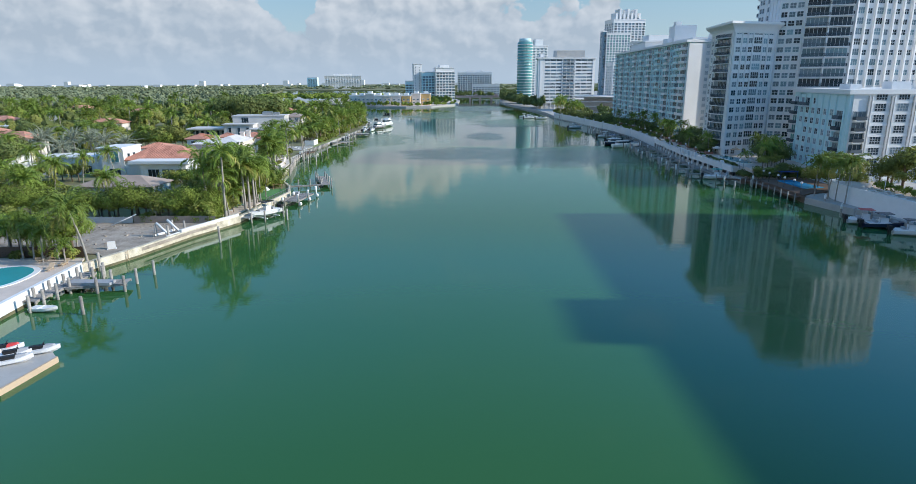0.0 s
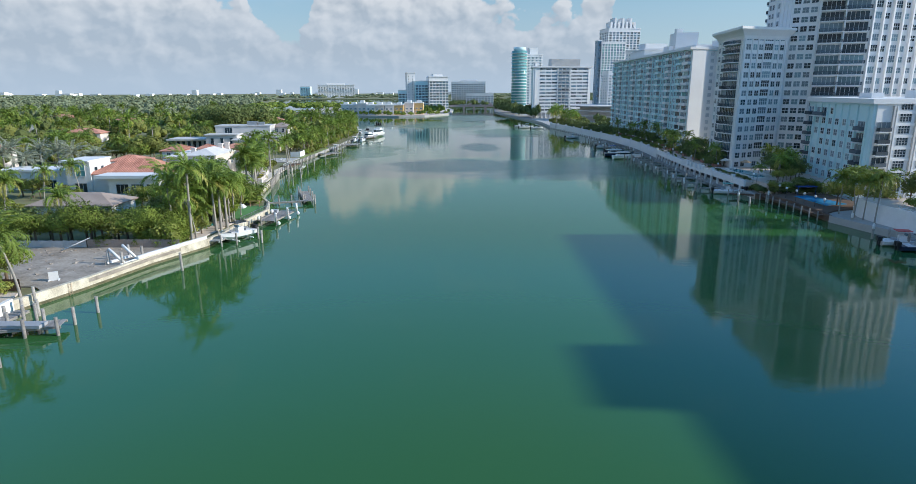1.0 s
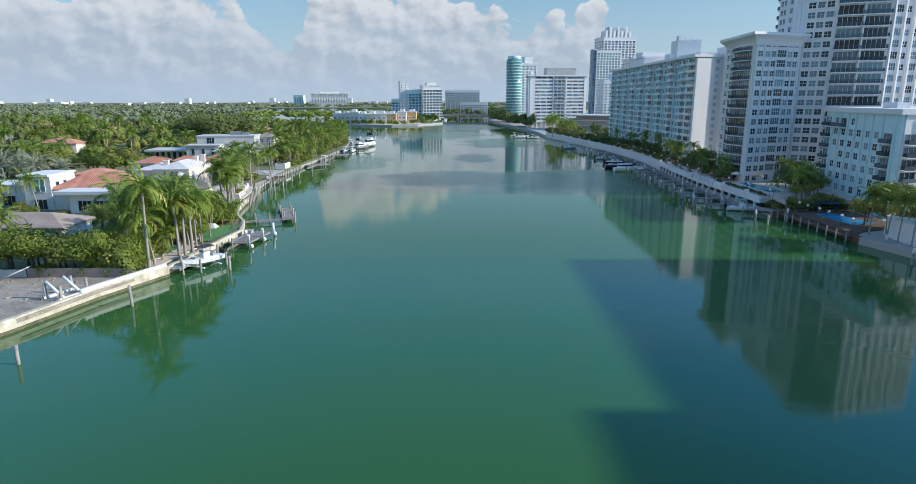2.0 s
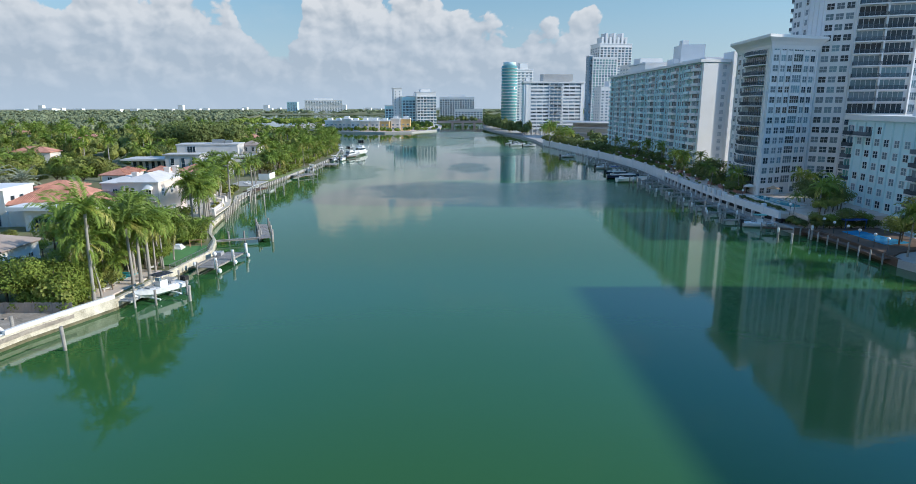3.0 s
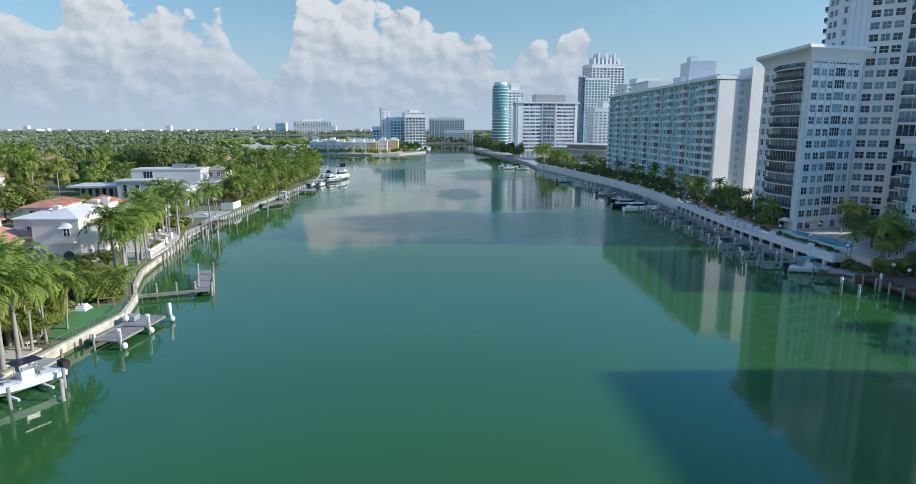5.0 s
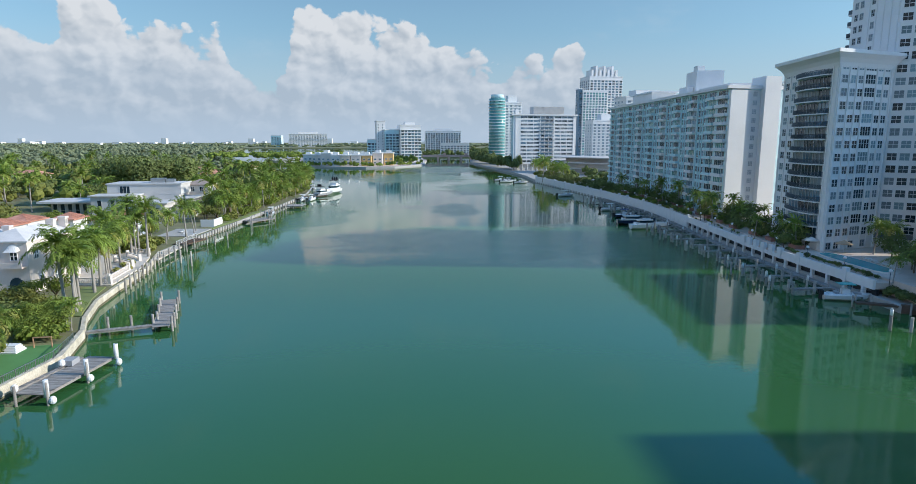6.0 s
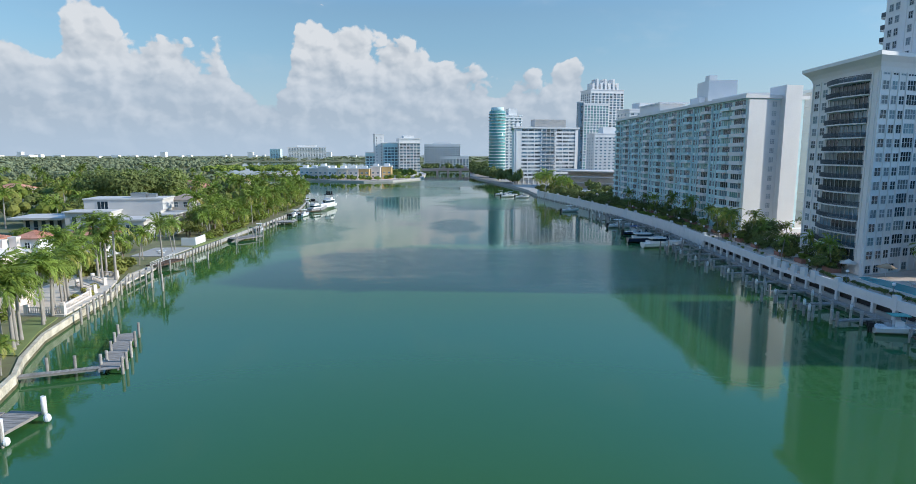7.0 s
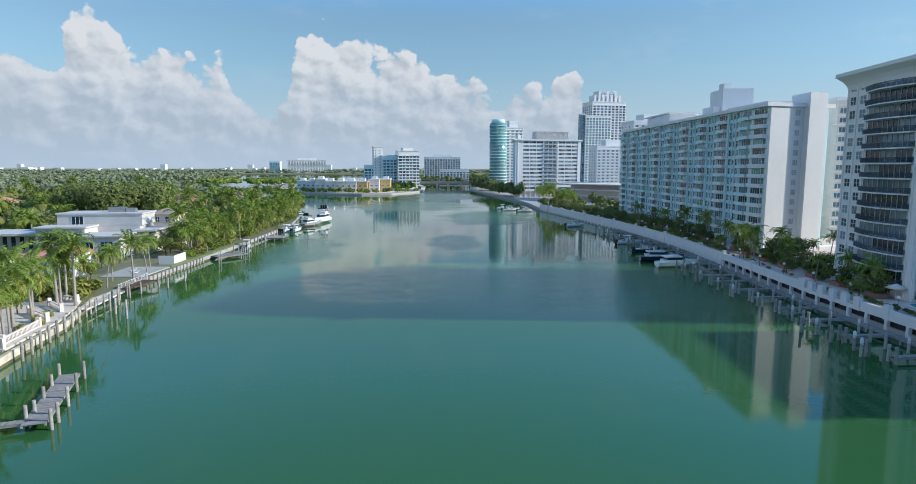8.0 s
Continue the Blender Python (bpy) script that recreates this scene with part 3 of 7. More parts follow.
def balconies(parent, fr, s, z0, n, step, meshes, doors=None, door_at=0.3):
    for i in range(n):
        m = fr @ Matrix.Translation((s, 0, z0 + i * step))
        ob = put("balcony", meshes[0], parent, m)
        put("railing", meshes[1], ob)
        if doors:
            for k, at in enumerate(door_at if isinstance(door_at, (list, tuple)) else (door_at,)):
                put("window", rng.choice(doors), parent, m @ Matrix.Translation((at, 0, 0.05)))


def shell(parent, poly, z0, z1, mat, roof_mat=None, parapet=0.0, name="wall"):
    bm = bmesh.new()
    prism(bm, ccw(poly), z0, z1)
    part(name, bm, mat, parent)
    bm = bmesh.new()
    if parapet:
        prism(bm, outset(ccw(poly), parapet), z1, z1 + 0.5)
    else:
        prism(bm, outset(ccw(poly), -0.3), z1, z1 + 0.3)
    part("roof", bm, roof_mat or OFFWHITE, parent)


def ribs(parent, fr, at, z0, z1, w=0.5, d=0.35, mat=WHITE):
    bm = bmesh.new()
    box(bm, -w / 2, -d, z0, w / 2, 0.0, z1)
    me = mesh_of("pilaster", bm, mat)
    for s in at:
        put("pilaster", me, parent, fr @ Matrix.Translation((s, 0, 0)))


# ---- tower with the flared cornice ----
def corner_tower():
    t = thing("apartment_tower", "white apartment tower with flared cornice and bowed dark balconies", "building", "waterfront towers")
    nw, near, right = (87.0, 225.5), (85.0, 202.3), (100.8, 208.3)
    poly = [near, right, (104, 212), (104, 227), nw]
    shell(t, poly, 1.3, 44.2, WHITE)
    # cornice flares out to a thin slab
    bm = bmesh.new()
    p = ccw(poly)
    for a, b, z0, z1 in ((0.02, 0.35, 42.2, 43.2), (0.35, 0.9, 43.2, 44.0), (0.9, 1.9, 44.0, 44.9)):
        n = len(p)
        lo = [bm.verts.new((x, y, z0)) for x, y in outset(p, a)]
        hi = [bm.verts.new((x, y, z1)) for x, y in outset(p, b)]
        for i in range(n):
            bm.faces.new((lo[i], lo[(i + 1) % n], hi[(i + 1) % n], hi[i]))
    prism(bm, outset(p, 1.95), 44.9, 45.6)
    part("cornice", bm, WHITE, t)
    fh, z0 = 2.68, 6.3
    fr = wall_frame(near, right)
    for s, kind in ((0.9, W_SASH), (3.6, W_SASH_S), (5.9, W_SASH_S), (8.1, W_SASH_L), (12.0, W_SASH_S), (14.2, W_SASH_S)):
        windows(t, fr, s, z0 + 0.7, 14, fh, kind)
    for s in (1.0, 3.4, 8.0, 11.9):
        windows(t, fr, s, 4.3, 1, fh, W_PAIR)
    ribs(t, fr, (0.3, 3.15, 5.5, 7.75, 11.65, 13.85, 16.3), 4.0, 42.6, 0.3, 0.2)
    # arches under the cornice
    for s in (1.65, 4.15, 6.3, 9.4, 12.5, 14.6):
        bm = bmesh.new()
        for k in range(7):
            a0, a1 = math.pi * k / 7, math.pi * (k + 1) / 7
            x0, x1 = s - 0.75 * math.cos(a0), s - 0.75 * math.cos(a1)
            box(bm, min(x0, x1), -0.14, 42.75 + 0.5 * min(math.sin(a0), math.sin(a1)), max(x0, x1), 0.0, 42.95 + 0.5 * max(math.sin(a0), math.sin(a1)), 0, fr)
        part("arch", bm, WHITE, t)
    fw = wall_frame(nw, near)
    for s in (1.1, 4.3):
        windows(t, fw, s, z0 + 0.7, 14, fh, W_SASH)
    bal = balcony_meshes(13.6, 0.9, 1.3, thick=0.22, rail_h=1.0, pickets=True)
    balconies(t, fw, 7.2, z0, 14, fh, bal, W_WALL, (0.2, 4.6, 9.0))
    ribs(t, fw, (0.25, 3.3, 6.7, 21.3, 22.9), 4.0, 42.6, 0.4, 0.2)
    return t


# ---- taller block behind, with stacked windows ----
def back_block():
    t = thing("apartment_tower", "tall white apartment block with ribbed side wall", "building", "waterfront towers")
    a, b, c, d = (102.6, 226.5), (101.8, 209.4), (107.6, 204.6), (118, 228)
    shell(t, [a, b, c, d], 1.3, 62, WHITE)
    fr = wall_frame(b, c)
    for s in (0.4, 2.7, 5.0):
        windows(t, fr, s, 7.0, 20, 2.68, W_SASH)
    fw = wall_frame(a, b)
    ribs(t, fw, (6.5, 9.0, 11.5, 14.0, 16.4), 46.0, 61.5, 0.3, 0.18)
    for s in (1.2, 3.2, 7.3):
        windows(t, fw, s, 47.2, 5, 2.68, W_ONE)
    fn = wall_frame(d, a)
    bal = balcony_meshes(4.0, 1.2, 1.0, slab=WHITE)
    balconies(t, fn, 11.5, 46.5, 5, 2.68, bal, W_TALL, 0.2)
    # podium balcony at its foot
    bm = bmesh.new()
    box(bm, -0.3, -2.2, 6.1, 6.8, 0.0, 6.35, 0, fr)
    box(bm, -0.3, -2.2, 6.35, 6.8, -2.1, 7.2, 0, fr)
    part("terrace", bm, RAIL, t)
    return t


# ---- very tall tower with dark balconies and white ribs ----
def rib_tower():
    t = thing("apartment_tower", "very tall white tower with dark glazed balconies and white ribs", "building", "waterfront towers")
    p = [(107.2, 203.6), (119.3, 199.2), (146.6, 206.0), (149.6, 209.4), (152, 246), (131, 252), (113, 229)]
    shell(t, p, 1.3, 70.0, WHITE)
    fh = 3.05
    fr = wall_frame(p[0], p[1])
    w = span(p[0], p[1])
    bal = balcony_meshes(w / 2 - 0.15, 1.3, 0.35, thick=0.25, pickets=True)
    for k in (0, 1):
        balconies(t, fr, 0.1 + k * w / 2, 7.4, 20, fh, bal, W_RIB, (0.1,))
    ribs(t, fr, (w / 2,), 4, 69.5, 0.4, 1.2)
    fr = wall_frame(p[1], p[2])
    at = (0.4, 4.0, 7.4, 11.0, 14.4, 17.8, 21.2, 24.6, 27.6)
    ribs(t, fr, at, 4, 69.5, 0.5, 0.9)
    for s0, s1 in zip(at, at[1:]):
        windows(t, fr, (s0 + s1) / 2 - (1.6 if s1 - s0 > 3.5 else 0.9) , 7.8, 20, fh, W_SASH_L if s1 - s0 > 3.5 else W_SASH)
    return t


def south_block():
    t = thing("apartment_block", "long white apartment block beside the terrace", "building", "waterfront towers")
    shell(t, [(103, 20), (126, 20), (126, 123), (103, 123)], 1.2, 38.0, WHITE)
    bm = bmesh.new()
    box(bm, 103, 54.5, 37.9, 120, 68.5, 41.8)
    part("penthouse", bm, WHITE, t)


# ---- low block in front ----
def low_block():
    t = thing("apartment_block", "eight-storey white apartment block with dark balconies, west face tinted blue as shade", "building", "waterfront towers")
    a, b, c, d = (101.6, 193.0), (98.4, 160), (130, 163.5), (130, 194)
    poly = [a, b, c, d]
    # west wall and its ribs tinted blue for shade, south wall left white
    bm = bmesh.new()
    prism(bm, ccw([a, b, (109, 161.2), (109, 193.3)]), 1.2, 24.3)
    part("wall", bm, BLUEWHITE, t)
    bm = bmesh.new()
    prism(bm, ccw([(99.2, 159.85), c, d, (109.02, 193.3)]), 1.2, 24.29)
    part("wall", bm, WHITE, t)
    bm = bmesh.new()
    prism(bm, outset(ccw(poly), 0.7), 24.3, 25.5)
    part("fascia", bm, WHITE, t)
    fh = 2.8
    fr = wall_frame(a, b)
    rails = balcony_meshes(3.2, 1.2, 0.0)
    wide = balcony_meshes(6.0, 1.3, 0.0)
    for s, kind in ((5.1, W_SASH), (8.8, W_SASH), (12.4, W_SASH), (16.0, W_SASH)):
        windows(t, fr, s, 4.6, 6, fh, kind, 0.08)
    windows(t, fr, 1.4, 21.3, 1, fh, W_SASH)
    balconies(t, fr, 5.0, 20.6, 1, fh, wide, W_TALL, (0.3, 3.0))
    windows(t, fr, 13.0, 21.3, 1, fh, W_SASH)
    balconies(t, fr, 0.2, 3.8, 7, fh, rails, W_GREEN, 0.3)
    windows(t, fr, 19.9, 4.6, 6, fh, W_SASH)
    windows(t, fr, 23.6, 4.6, 6, fh, W_SASH)
    balconies(t, fr, 27.4, 3.8, 6, fh, rails, W_TALL, 0.0)
    ribs(t, fr, (4.2, 7.9, 11.6, 15.2, 18.8, 22.4, 26.6, 31.4), 1.2, 23.9, 0.5, 0.4, BLUEWHITE)
    fr = wall_frame((99.2, 159.85), c)
    balconies(t, fr, 0.4, 3.8, 6, fh, rails, W_TALL, 0.0)
    ribs(t, fr, (4.2, 10.4, 16.6, 22.8), 1.3, 23.8, 0.5, 0.5, GREYWALL)
    ribs(t, fr, (4.9, 11.1, 17.3, 23.5), 1.3, 23.8, 0.25, 0.5, WHITE)
    bm = bmesh.new()
    box(bm, 0, -0.22, 0, 5.0, 0.0, 0.6)
    me = mesh_of("spandrel", bm, WHITE)
    for s in (5.2, 11.4, 17.6, 23.8):
        for i in range(8):
            put("window", rng.choice(W_WIDE), t, fr @ Matrix.Translation((s + 0.9, 0, 3.5 + i * fh - 0.2)))
            put("spandrel", me, t, fr @ Matrix.Translation((s, 0, 2.35 + i * fh)))
    for x0, y0, x1, y1, z1 in ((104, 170, 107, 175, 26.8), (113, 167, 118, 171, 27.4), (121, 167, 125, 171, 26.9)):
        bm = bmesh.new()
        box(bm, x0, y0, 25.5, x1, y1, z1)
        part("roof_plant", bm, WHITEPAINT, t)
    return t


# ---- long slab along the water ----
def long_slab():
    t = thing("apartment_block", "long white fourteen-storey apartment slab with a blank end wall", "building", "waterfront towers")
    near, far = (92.6, 265.2), (95.0, 400.0)
    poly = [near, (110.0, 269.2), (112, 269.6), (114, 400), far]
    shell(t, poly, 1.3, 43.0, BLUEWHITE)
    bm = bmesh.new()
    prism(bm, outset(ccw(poly), 1.1), 43.0, 44.0)
    prism(bm, outset(ccw(poly), -2.5), 44.0, 44.5)
    part("fascia", bm, WHITE, t)
    bm = bmesh.new()
    prism(bm, ccw([(103.8, 265.2), (109.4, 266.4), (109.4, 274), (103.8, 274)]), 1.3, 46.8)
    part("stair_tower", bm, WHITE, t)
    for ring, z0, z1 in (([(101, 310), (111, 309), (112, 321), (102, 322)], 43.9, 53.2), ([(101.6, 311), (104.4, 311), (104.4, 314.6), (101.6, 314.6)], 53.2, 55.0), ([(98.6, 312), (100.98, 312), (101.4, 321), (99, 321)], 43.9, 47.4), ([(99, 352), (110, 352), (110, 378), (99, 378)], 43.9, 48.2), ([(98, 350), (111, 350), (111, 380), (98, 380)], 48.2, 48.7), ([(98, 276), (109, 276), (109, 300), (98, 300)], 44.4, 45.6)):
        bm = bmesh.new()
        prism(bm, ccw(ring), z0, z1)
        part("penthouse", bm, WHITE, t)
    fh, z0 = 2.68, 5.4
    # blank end wall with a slightly recessed strip of small windows
    fe = wall_frame(near, poly[1])
    bm = bmesh.new()
    box(bm, 0.0, -0.9, 1.3, 7.0, 0.0, 42.6, 0, fe)
    part("end_panel", bm, WHITE, t)
    bm = bmesh.new()
    box(bm, 7.0, -0.1, 1.3, 18.2, 0.0, 42.6, 0, fe)
    part("end_wall", bm, WHITE, t)
    windows(t, fe @ Matrix.Translation((0, -0.1, 0)), 8.6, z0 + 0.5, 14, fh, W_BLOCK)
    bm = bmesh.new()
    box(bm, -1.0, -3.0, 1.3, 24.0, -0.5, 5.0, 0, fe)
    part("podium", bm, WHITE, t)
    fr = wall_frame(far, near)
    L = span(far, near)
    solid = balcony_meshes(5.4, 1.3, 0.0, WHITE, WHITE, True, 0.75)
    blue = balcony_meshes(5.6, 1.3, 0.0, BLUEWHITE, WHITE, True, 0.75)
    n = 17
    bay = (L - 8.0) / n
    for k in range(n):
        s = 0.4 + k * bay
        kind = k % 4
        if kind == 0:
            balconies(t, fr, s + 0.8, z0, 14, fh, blue, W_LOGGIA, (0.25,))
        elif kind == 2:
            balconies(t, fr, s + 0.8, z0, 14, fh, solid, W_LOGGIA, (0.15,))
        else:
            windows(t, fr, s + 0.6, z0 + 0.6, 14, fh, W_BIG)
            windows(t, fr, s + 3.1, z0 + 0.75, 14, fh, W_ONE)
            windows(t, fr, s + 5.0, z0 + 0.6, 14, fh, W_BIG)
        ribs(t, fr, (s + 0.17,), 1.3, 42.9, 0.35, 0.5, BLUEWHITE)
        if kind in (1, 3):
            ribs(t, fr, (s + 2.75, s + 4.55), 1.3, 42.9, 0.3, 0.3, BLUEWHITE)
    corner = balcony_meshes(7.4, 1.2, 0.0, WHITE, WHITE, True, 0.85)
    balconies(t, fr, L - 7.6, z0, 14, fh, corner, W_LOGGIA, (0.3,))
    windows(t, fr, L - 1.9, z0 + 0.9, 14, fh, W_ONE)
    # air conditioners under some windows
    unit = bmesh.new()
    box(unit, 0, -0.35, 0, 0.7, 0.0, 0.42)
    unit = mesh_of("air_conditioner", unit, SLATE)
    for k in range(n):
        if k % 4 in (1, 3):
            for i in range(14):
                if rng.random() < 0.6:
                    put("air_conditioner", unit, t, fr @ Matrix.Translation((0.4 + k * bay + rng.choice((1.3, 5.6)), 0, z0 + 0.2 + i * fh)))
    return t


# ---- white hotel across the end of the bend ----
def hotel():
    t = thing("hotel", "white thirteen-storey hotel with dark window bands", "building")
    a, b = (68.6, 600), (124.6, 611)
    poly = [a, b, (126, 636), (71, 634)]
    shell(t, poly, 6.5, 47.5, WHITE)
    bm = bmesh.new()
    prism(bm, outset(ccw(poly), 1.3), 47.6, 48.7)
    part("fascia", bm, WHITE, t)
    bm = bmesh.new()
    prism(bm, outset(ccw(poly), -1.8), 1.2, 6.5)
    part("ground_floor", bm, GREYWALL, t)
    bm = bmesh.new()
    fr = wall_frame(a, b)
    W = span(a, b)
    for k in range(14):
        box(bm, k * W / 13 - 0.3, 0.1, 1.2, k * W / 13 + 0.3, 0.7, 6.5, 0, fr)
    part("column", bm, WHITE, t)
    bm = bmesh.new()
    box(bm, 20, 6, 49.2, 48, 16, 55.5, 0, fr)
    for k in range(57):
        box(bm, 20 + k * 0.5, 5.8, 49.6, 20.2 + k * 0.5, 6.0, 55.3, 0, fr)
    part("plant_screen", bm, GREYWALL, t)
    bm = bmesh.new()
    box(bm, 3, 4, 49.2, 6, 8, 52, 0, fr)
    part("lift_house", bm, WHITE, t)
    fh, z0 = 3.1, 8.2
    dark = balcony_meshes(11.5, 1.2, 0.0, GREYGEL, WHITE, pickets=True)
    balconies(t, fr, 24.6, z0 - 0.6, 13, fh, dark, W_BLUE, (0.3, 4.0, 7.7))
    for s in (6.6, 12.4, 18.2, 37.5, 43.3, 49.0):
        windows(t, fr, s, z0, 13, fh, W_BAND)
    ribs(t, fr, (2.0, 24.0, 36.6, 54.6), 6.5, 47.5, 0.8, 0.3)
    fw = wall_frame(poly[3], a)
    for s in (5, 12, 19):
        windows(t, fw, s, z0, 13, fh, W_BLUE)
    bm = bmesh.new()
    box(bm, 0, -0.05, 6.5, span(poly[3], a), 0.0, 47.5, 0, fw)
    part("side_cladding", bm, BLUEWHITE, t)
    return t


def low_pavilion():
    t = thing("pavilion_building", "low cream building with rounded stepped balconies", "building")
    bm = bmesh.new()
    prism(bm, ccw([(98, 560), (140, 520), (152, 545), (120, 590)]), 1.2, 9.5)
    part("wall", bm, CREAM, t)
    bm = bmesh.new()
    for z, g in ((5.0, 1.5), (9.5, 2.4), (13.5, 0.6)):
        prism(bm, smooth_poly(outset(ccw([(98, 560), (140, 520), (152, 545), (120, 590)]), g)), z, z + 0.7)
    part("roof_slab", bm, CREAM, t)
    bm = bmesh.new()
    prism(bm, ccw([(106, 562), (136, 532), (146, 546), (120, 582)]), 9.5, 13.5)
    part("upper_wall", bm, CREAM, t)
    return t


# ---- towers beyond ----
def round_tower(x, y, r, h):
    t = thing("glass_tower", "round tower of green tinted glass with white slabs", "building", "far towers", x, y, 0)
    bm = bmesh.new()
    tube(bm, (0, 0, 1), (0, 0, h), r, r, 24)
    part("glazing", bm, GREENGLASS, t)
    bm = bmesh.new()
    tube(bm, (0, 0, 0), (0, 0, 0.6), r + 0.7, r + 0.7, 24)
    me = mesh_of("floor_slab", bm, WHITE)
    for k in range(int(h / 3.2)):
        put("floor_slab", me, t, Matrix.Translation((0, 0, 3 + k * 3.2)))
    bm = bmesh.new()
    tube(bm, (0, 0, h), (0, 0, h + 4), r * 0.8, r * 0.8, 20)
    part("crown", bm, BLUEWHITE, t)
    return t


def far_tower(label, x, y, w, d, h, rz=0.0, mat=WHITE, kinds=W_FAR, fh=3.0, cols=6, crown=0.0, z0=5.0, group="far towers", name="apartment_tower", slabs=True):
    t = thing(name, label, "building", group, x, y, 0, rz)
    bm = bmesh.new()
    box(bm, 0, 0, 1, w, d, h)
    part("wall", bm, mat, t)
    bm = bmesh.new()
    box(bm, -0.5, -0.5, h, w + 0.5, d + 0.5, h + 1.0)
    if crown:
        box(bm, w * 0.25, d * 0.2, h + 1, w * 0.75, d * 0.8, h + 1 + crown)
    part("roof", bm, OFFWHITE, t)
    n = int((h - z0 - 1) / fh)
    if slabs:
        bm = bmesh.new()
        box(bm, -0.6, -1.0, -0.9, w + 0.1, d + 0.1, -0.3)
        me = mesh_of("floor_slab", bm, mat)
        for k in range(n + 1):
            put("floor_slab", me, t, Matrix.Translation((0, 0, z0 + k * fh)))
    for k in range(cols):
        windows(t, Matrix.Identity(4), (k + 0.5) * w / cols - 1.1, z0, n, fh, kinds)
    fw = wall_frame((0, d), (0, 0))
    for k in range(max(1, int(d / 6))):
        windows(t, fw, 1.5 + k * 6, z0, n, fh, kinds)
    return t


corner_tower()
back_block()
rib_tower()
south_block()
low_block()
long_slab()
hotel()
low_pavilion()
round_tower(68.0, 735, 8.6, 70)
far_tower("slim white tower with an open crown", 77, 742, 19, 16, 66, 12, WHITE, W_FAR, 3.0, 4, 7)
far_tower("tall white tower with balcony bands and a toothed crown", 194, 848, 44, 30, 104, 10, WHITE, W_BLUE, 3.2, 9)
far_tower("blue glass tower with white balcony bands", 183, 834, 32, 12, 86, 10, WHITE, W_GREEN, 3.2, 8)
far_tower("slim blue glass edge of a tower", 178.5, 836, 4.5, 10, 88, 10, BLUEGLASS, W_BLUE, 3.2, 1, slabs=False)
far_tower("white ribbed apartment tower behind the slab", 162, 700, 42, 20, 46, 8, OFFWHITE, W_FAR, 3.0, 9, 6)
far_tower("white apartment tower with a rounded penthouse", 152, 560, 40, 22, 60, 8, WHITE, W_FAR, 3.0, 8, 5)
far_tower("pale apartment tower with greenish glass balconies", 132, 296, 34, 40, 48, 0, CREAM, W_FAR, 3.0, 10)
far_tower("beige apartment tower with stacked balconies", 232, 300, 34, 14, 80, 10, CREAM, W_BLUE, 3.6, 3)
teeth = thing("roof_teeth", "white toothed crown on the roof of a tall tower", "roof crown", "", 194, 848, 105, 10)
for k in range(7):
    bm = bmesh.new()
    box(bm, 4 + k * 5.4, 4, 0, 6.6 + k * 5.4, 20, 8 + 5 * (k % 2))
    part("tooth", bm, WHITE, teeth)

# ---- island: condominium, town houses, bridge ----
far_tower("white narrow stair tower of a condominium", -66, 800, 10, 14, 48, 14, WHITE, W_SLIT, 3.2, 2, 0, group="island buildings", slabs=False)
far_tower("white and blue condominium with stepped terraces", -56, 796, 20, 18, 38, 14, BLUEWHITE, W_BLUE, 3.3, 5, 0, group="island buildings")
far_tower("white rounded condominium with wide balcony bands", -38, 792, 24, 20, 43, 14, WHITE, W_BLUE, 3.4, 6, 3, group="island buildings")
far_tower("blue glass wing of a condominium", -78, 806, 12, 12, 27, 0, BLUEWHITE, W_BLUE, 3.2, 3, group="island buildings")
far_tower("broad blue-grey hotel beyond the bridge", -16, 1150, 62, 20, 41, 0, WHITE, W_BLUE, 3.4, 14, 3, group="far shore buildings")
far_tower("low white terraced building beyond the bridge", 10, 1060, 46, 14, 21, 0, WHITE, W_BLUE, 3.4, 9, group="far shore buildings")
for k in range(9):
    w = 9.6
    x = -134 + k * 10.4
    y = 716 - 26 * math.sin(math.pi * min(1, k / 9)) + rng.uniform(-2, 2)
    mat = (OFFWHITE, CREAM, CREAM, OFFWHITE, LIMESTONE, CREAM, OCHRE, CREAM, OCHRE)[k]
    far_tower("row house with flat roof on the island quay", x, y, w, 14, rng.choice((11.5, 12.5, 13.4)), 0, mat, W_FAR, 3.4, 2, 2.2, 3.5, "island row houses", "row_house", False)


def bridge():
    t = thing("road_bridge", "low pink concrete road bridge on stout piers", "bridge")
    bm = bmesh.new()
    box(bm, -14, 880, 4.6, 62, 892, 6.2)
    part("deck", bm, PINK, t)
    for y in (880, 891.6):
        bm = bmesh.new()
        box(bm, -14, y, 6.2, 62, y + 0.4, 7.2)
        for k in range(20):
            box(bm, -14 + k * 4, y - 0.05, 6.2, -13.4 + k * 4, y + 0.45, 7.5)
        part("parapet", bm, PINK, t)
    for x in (4, 18, 34, 48):
        bm = bmesh.new()
        box(bm, x, 880.5, -2, x + 3, 891.5, 4.6)
        part("pier", bm, PINK, t)
    for x in (12, 40):
        bm = bmesh.new()
        box(bm, x, 878, 6.2, x + 4, 880, 10)
        part("bridge_house", bm, PINK, t)


bridge()

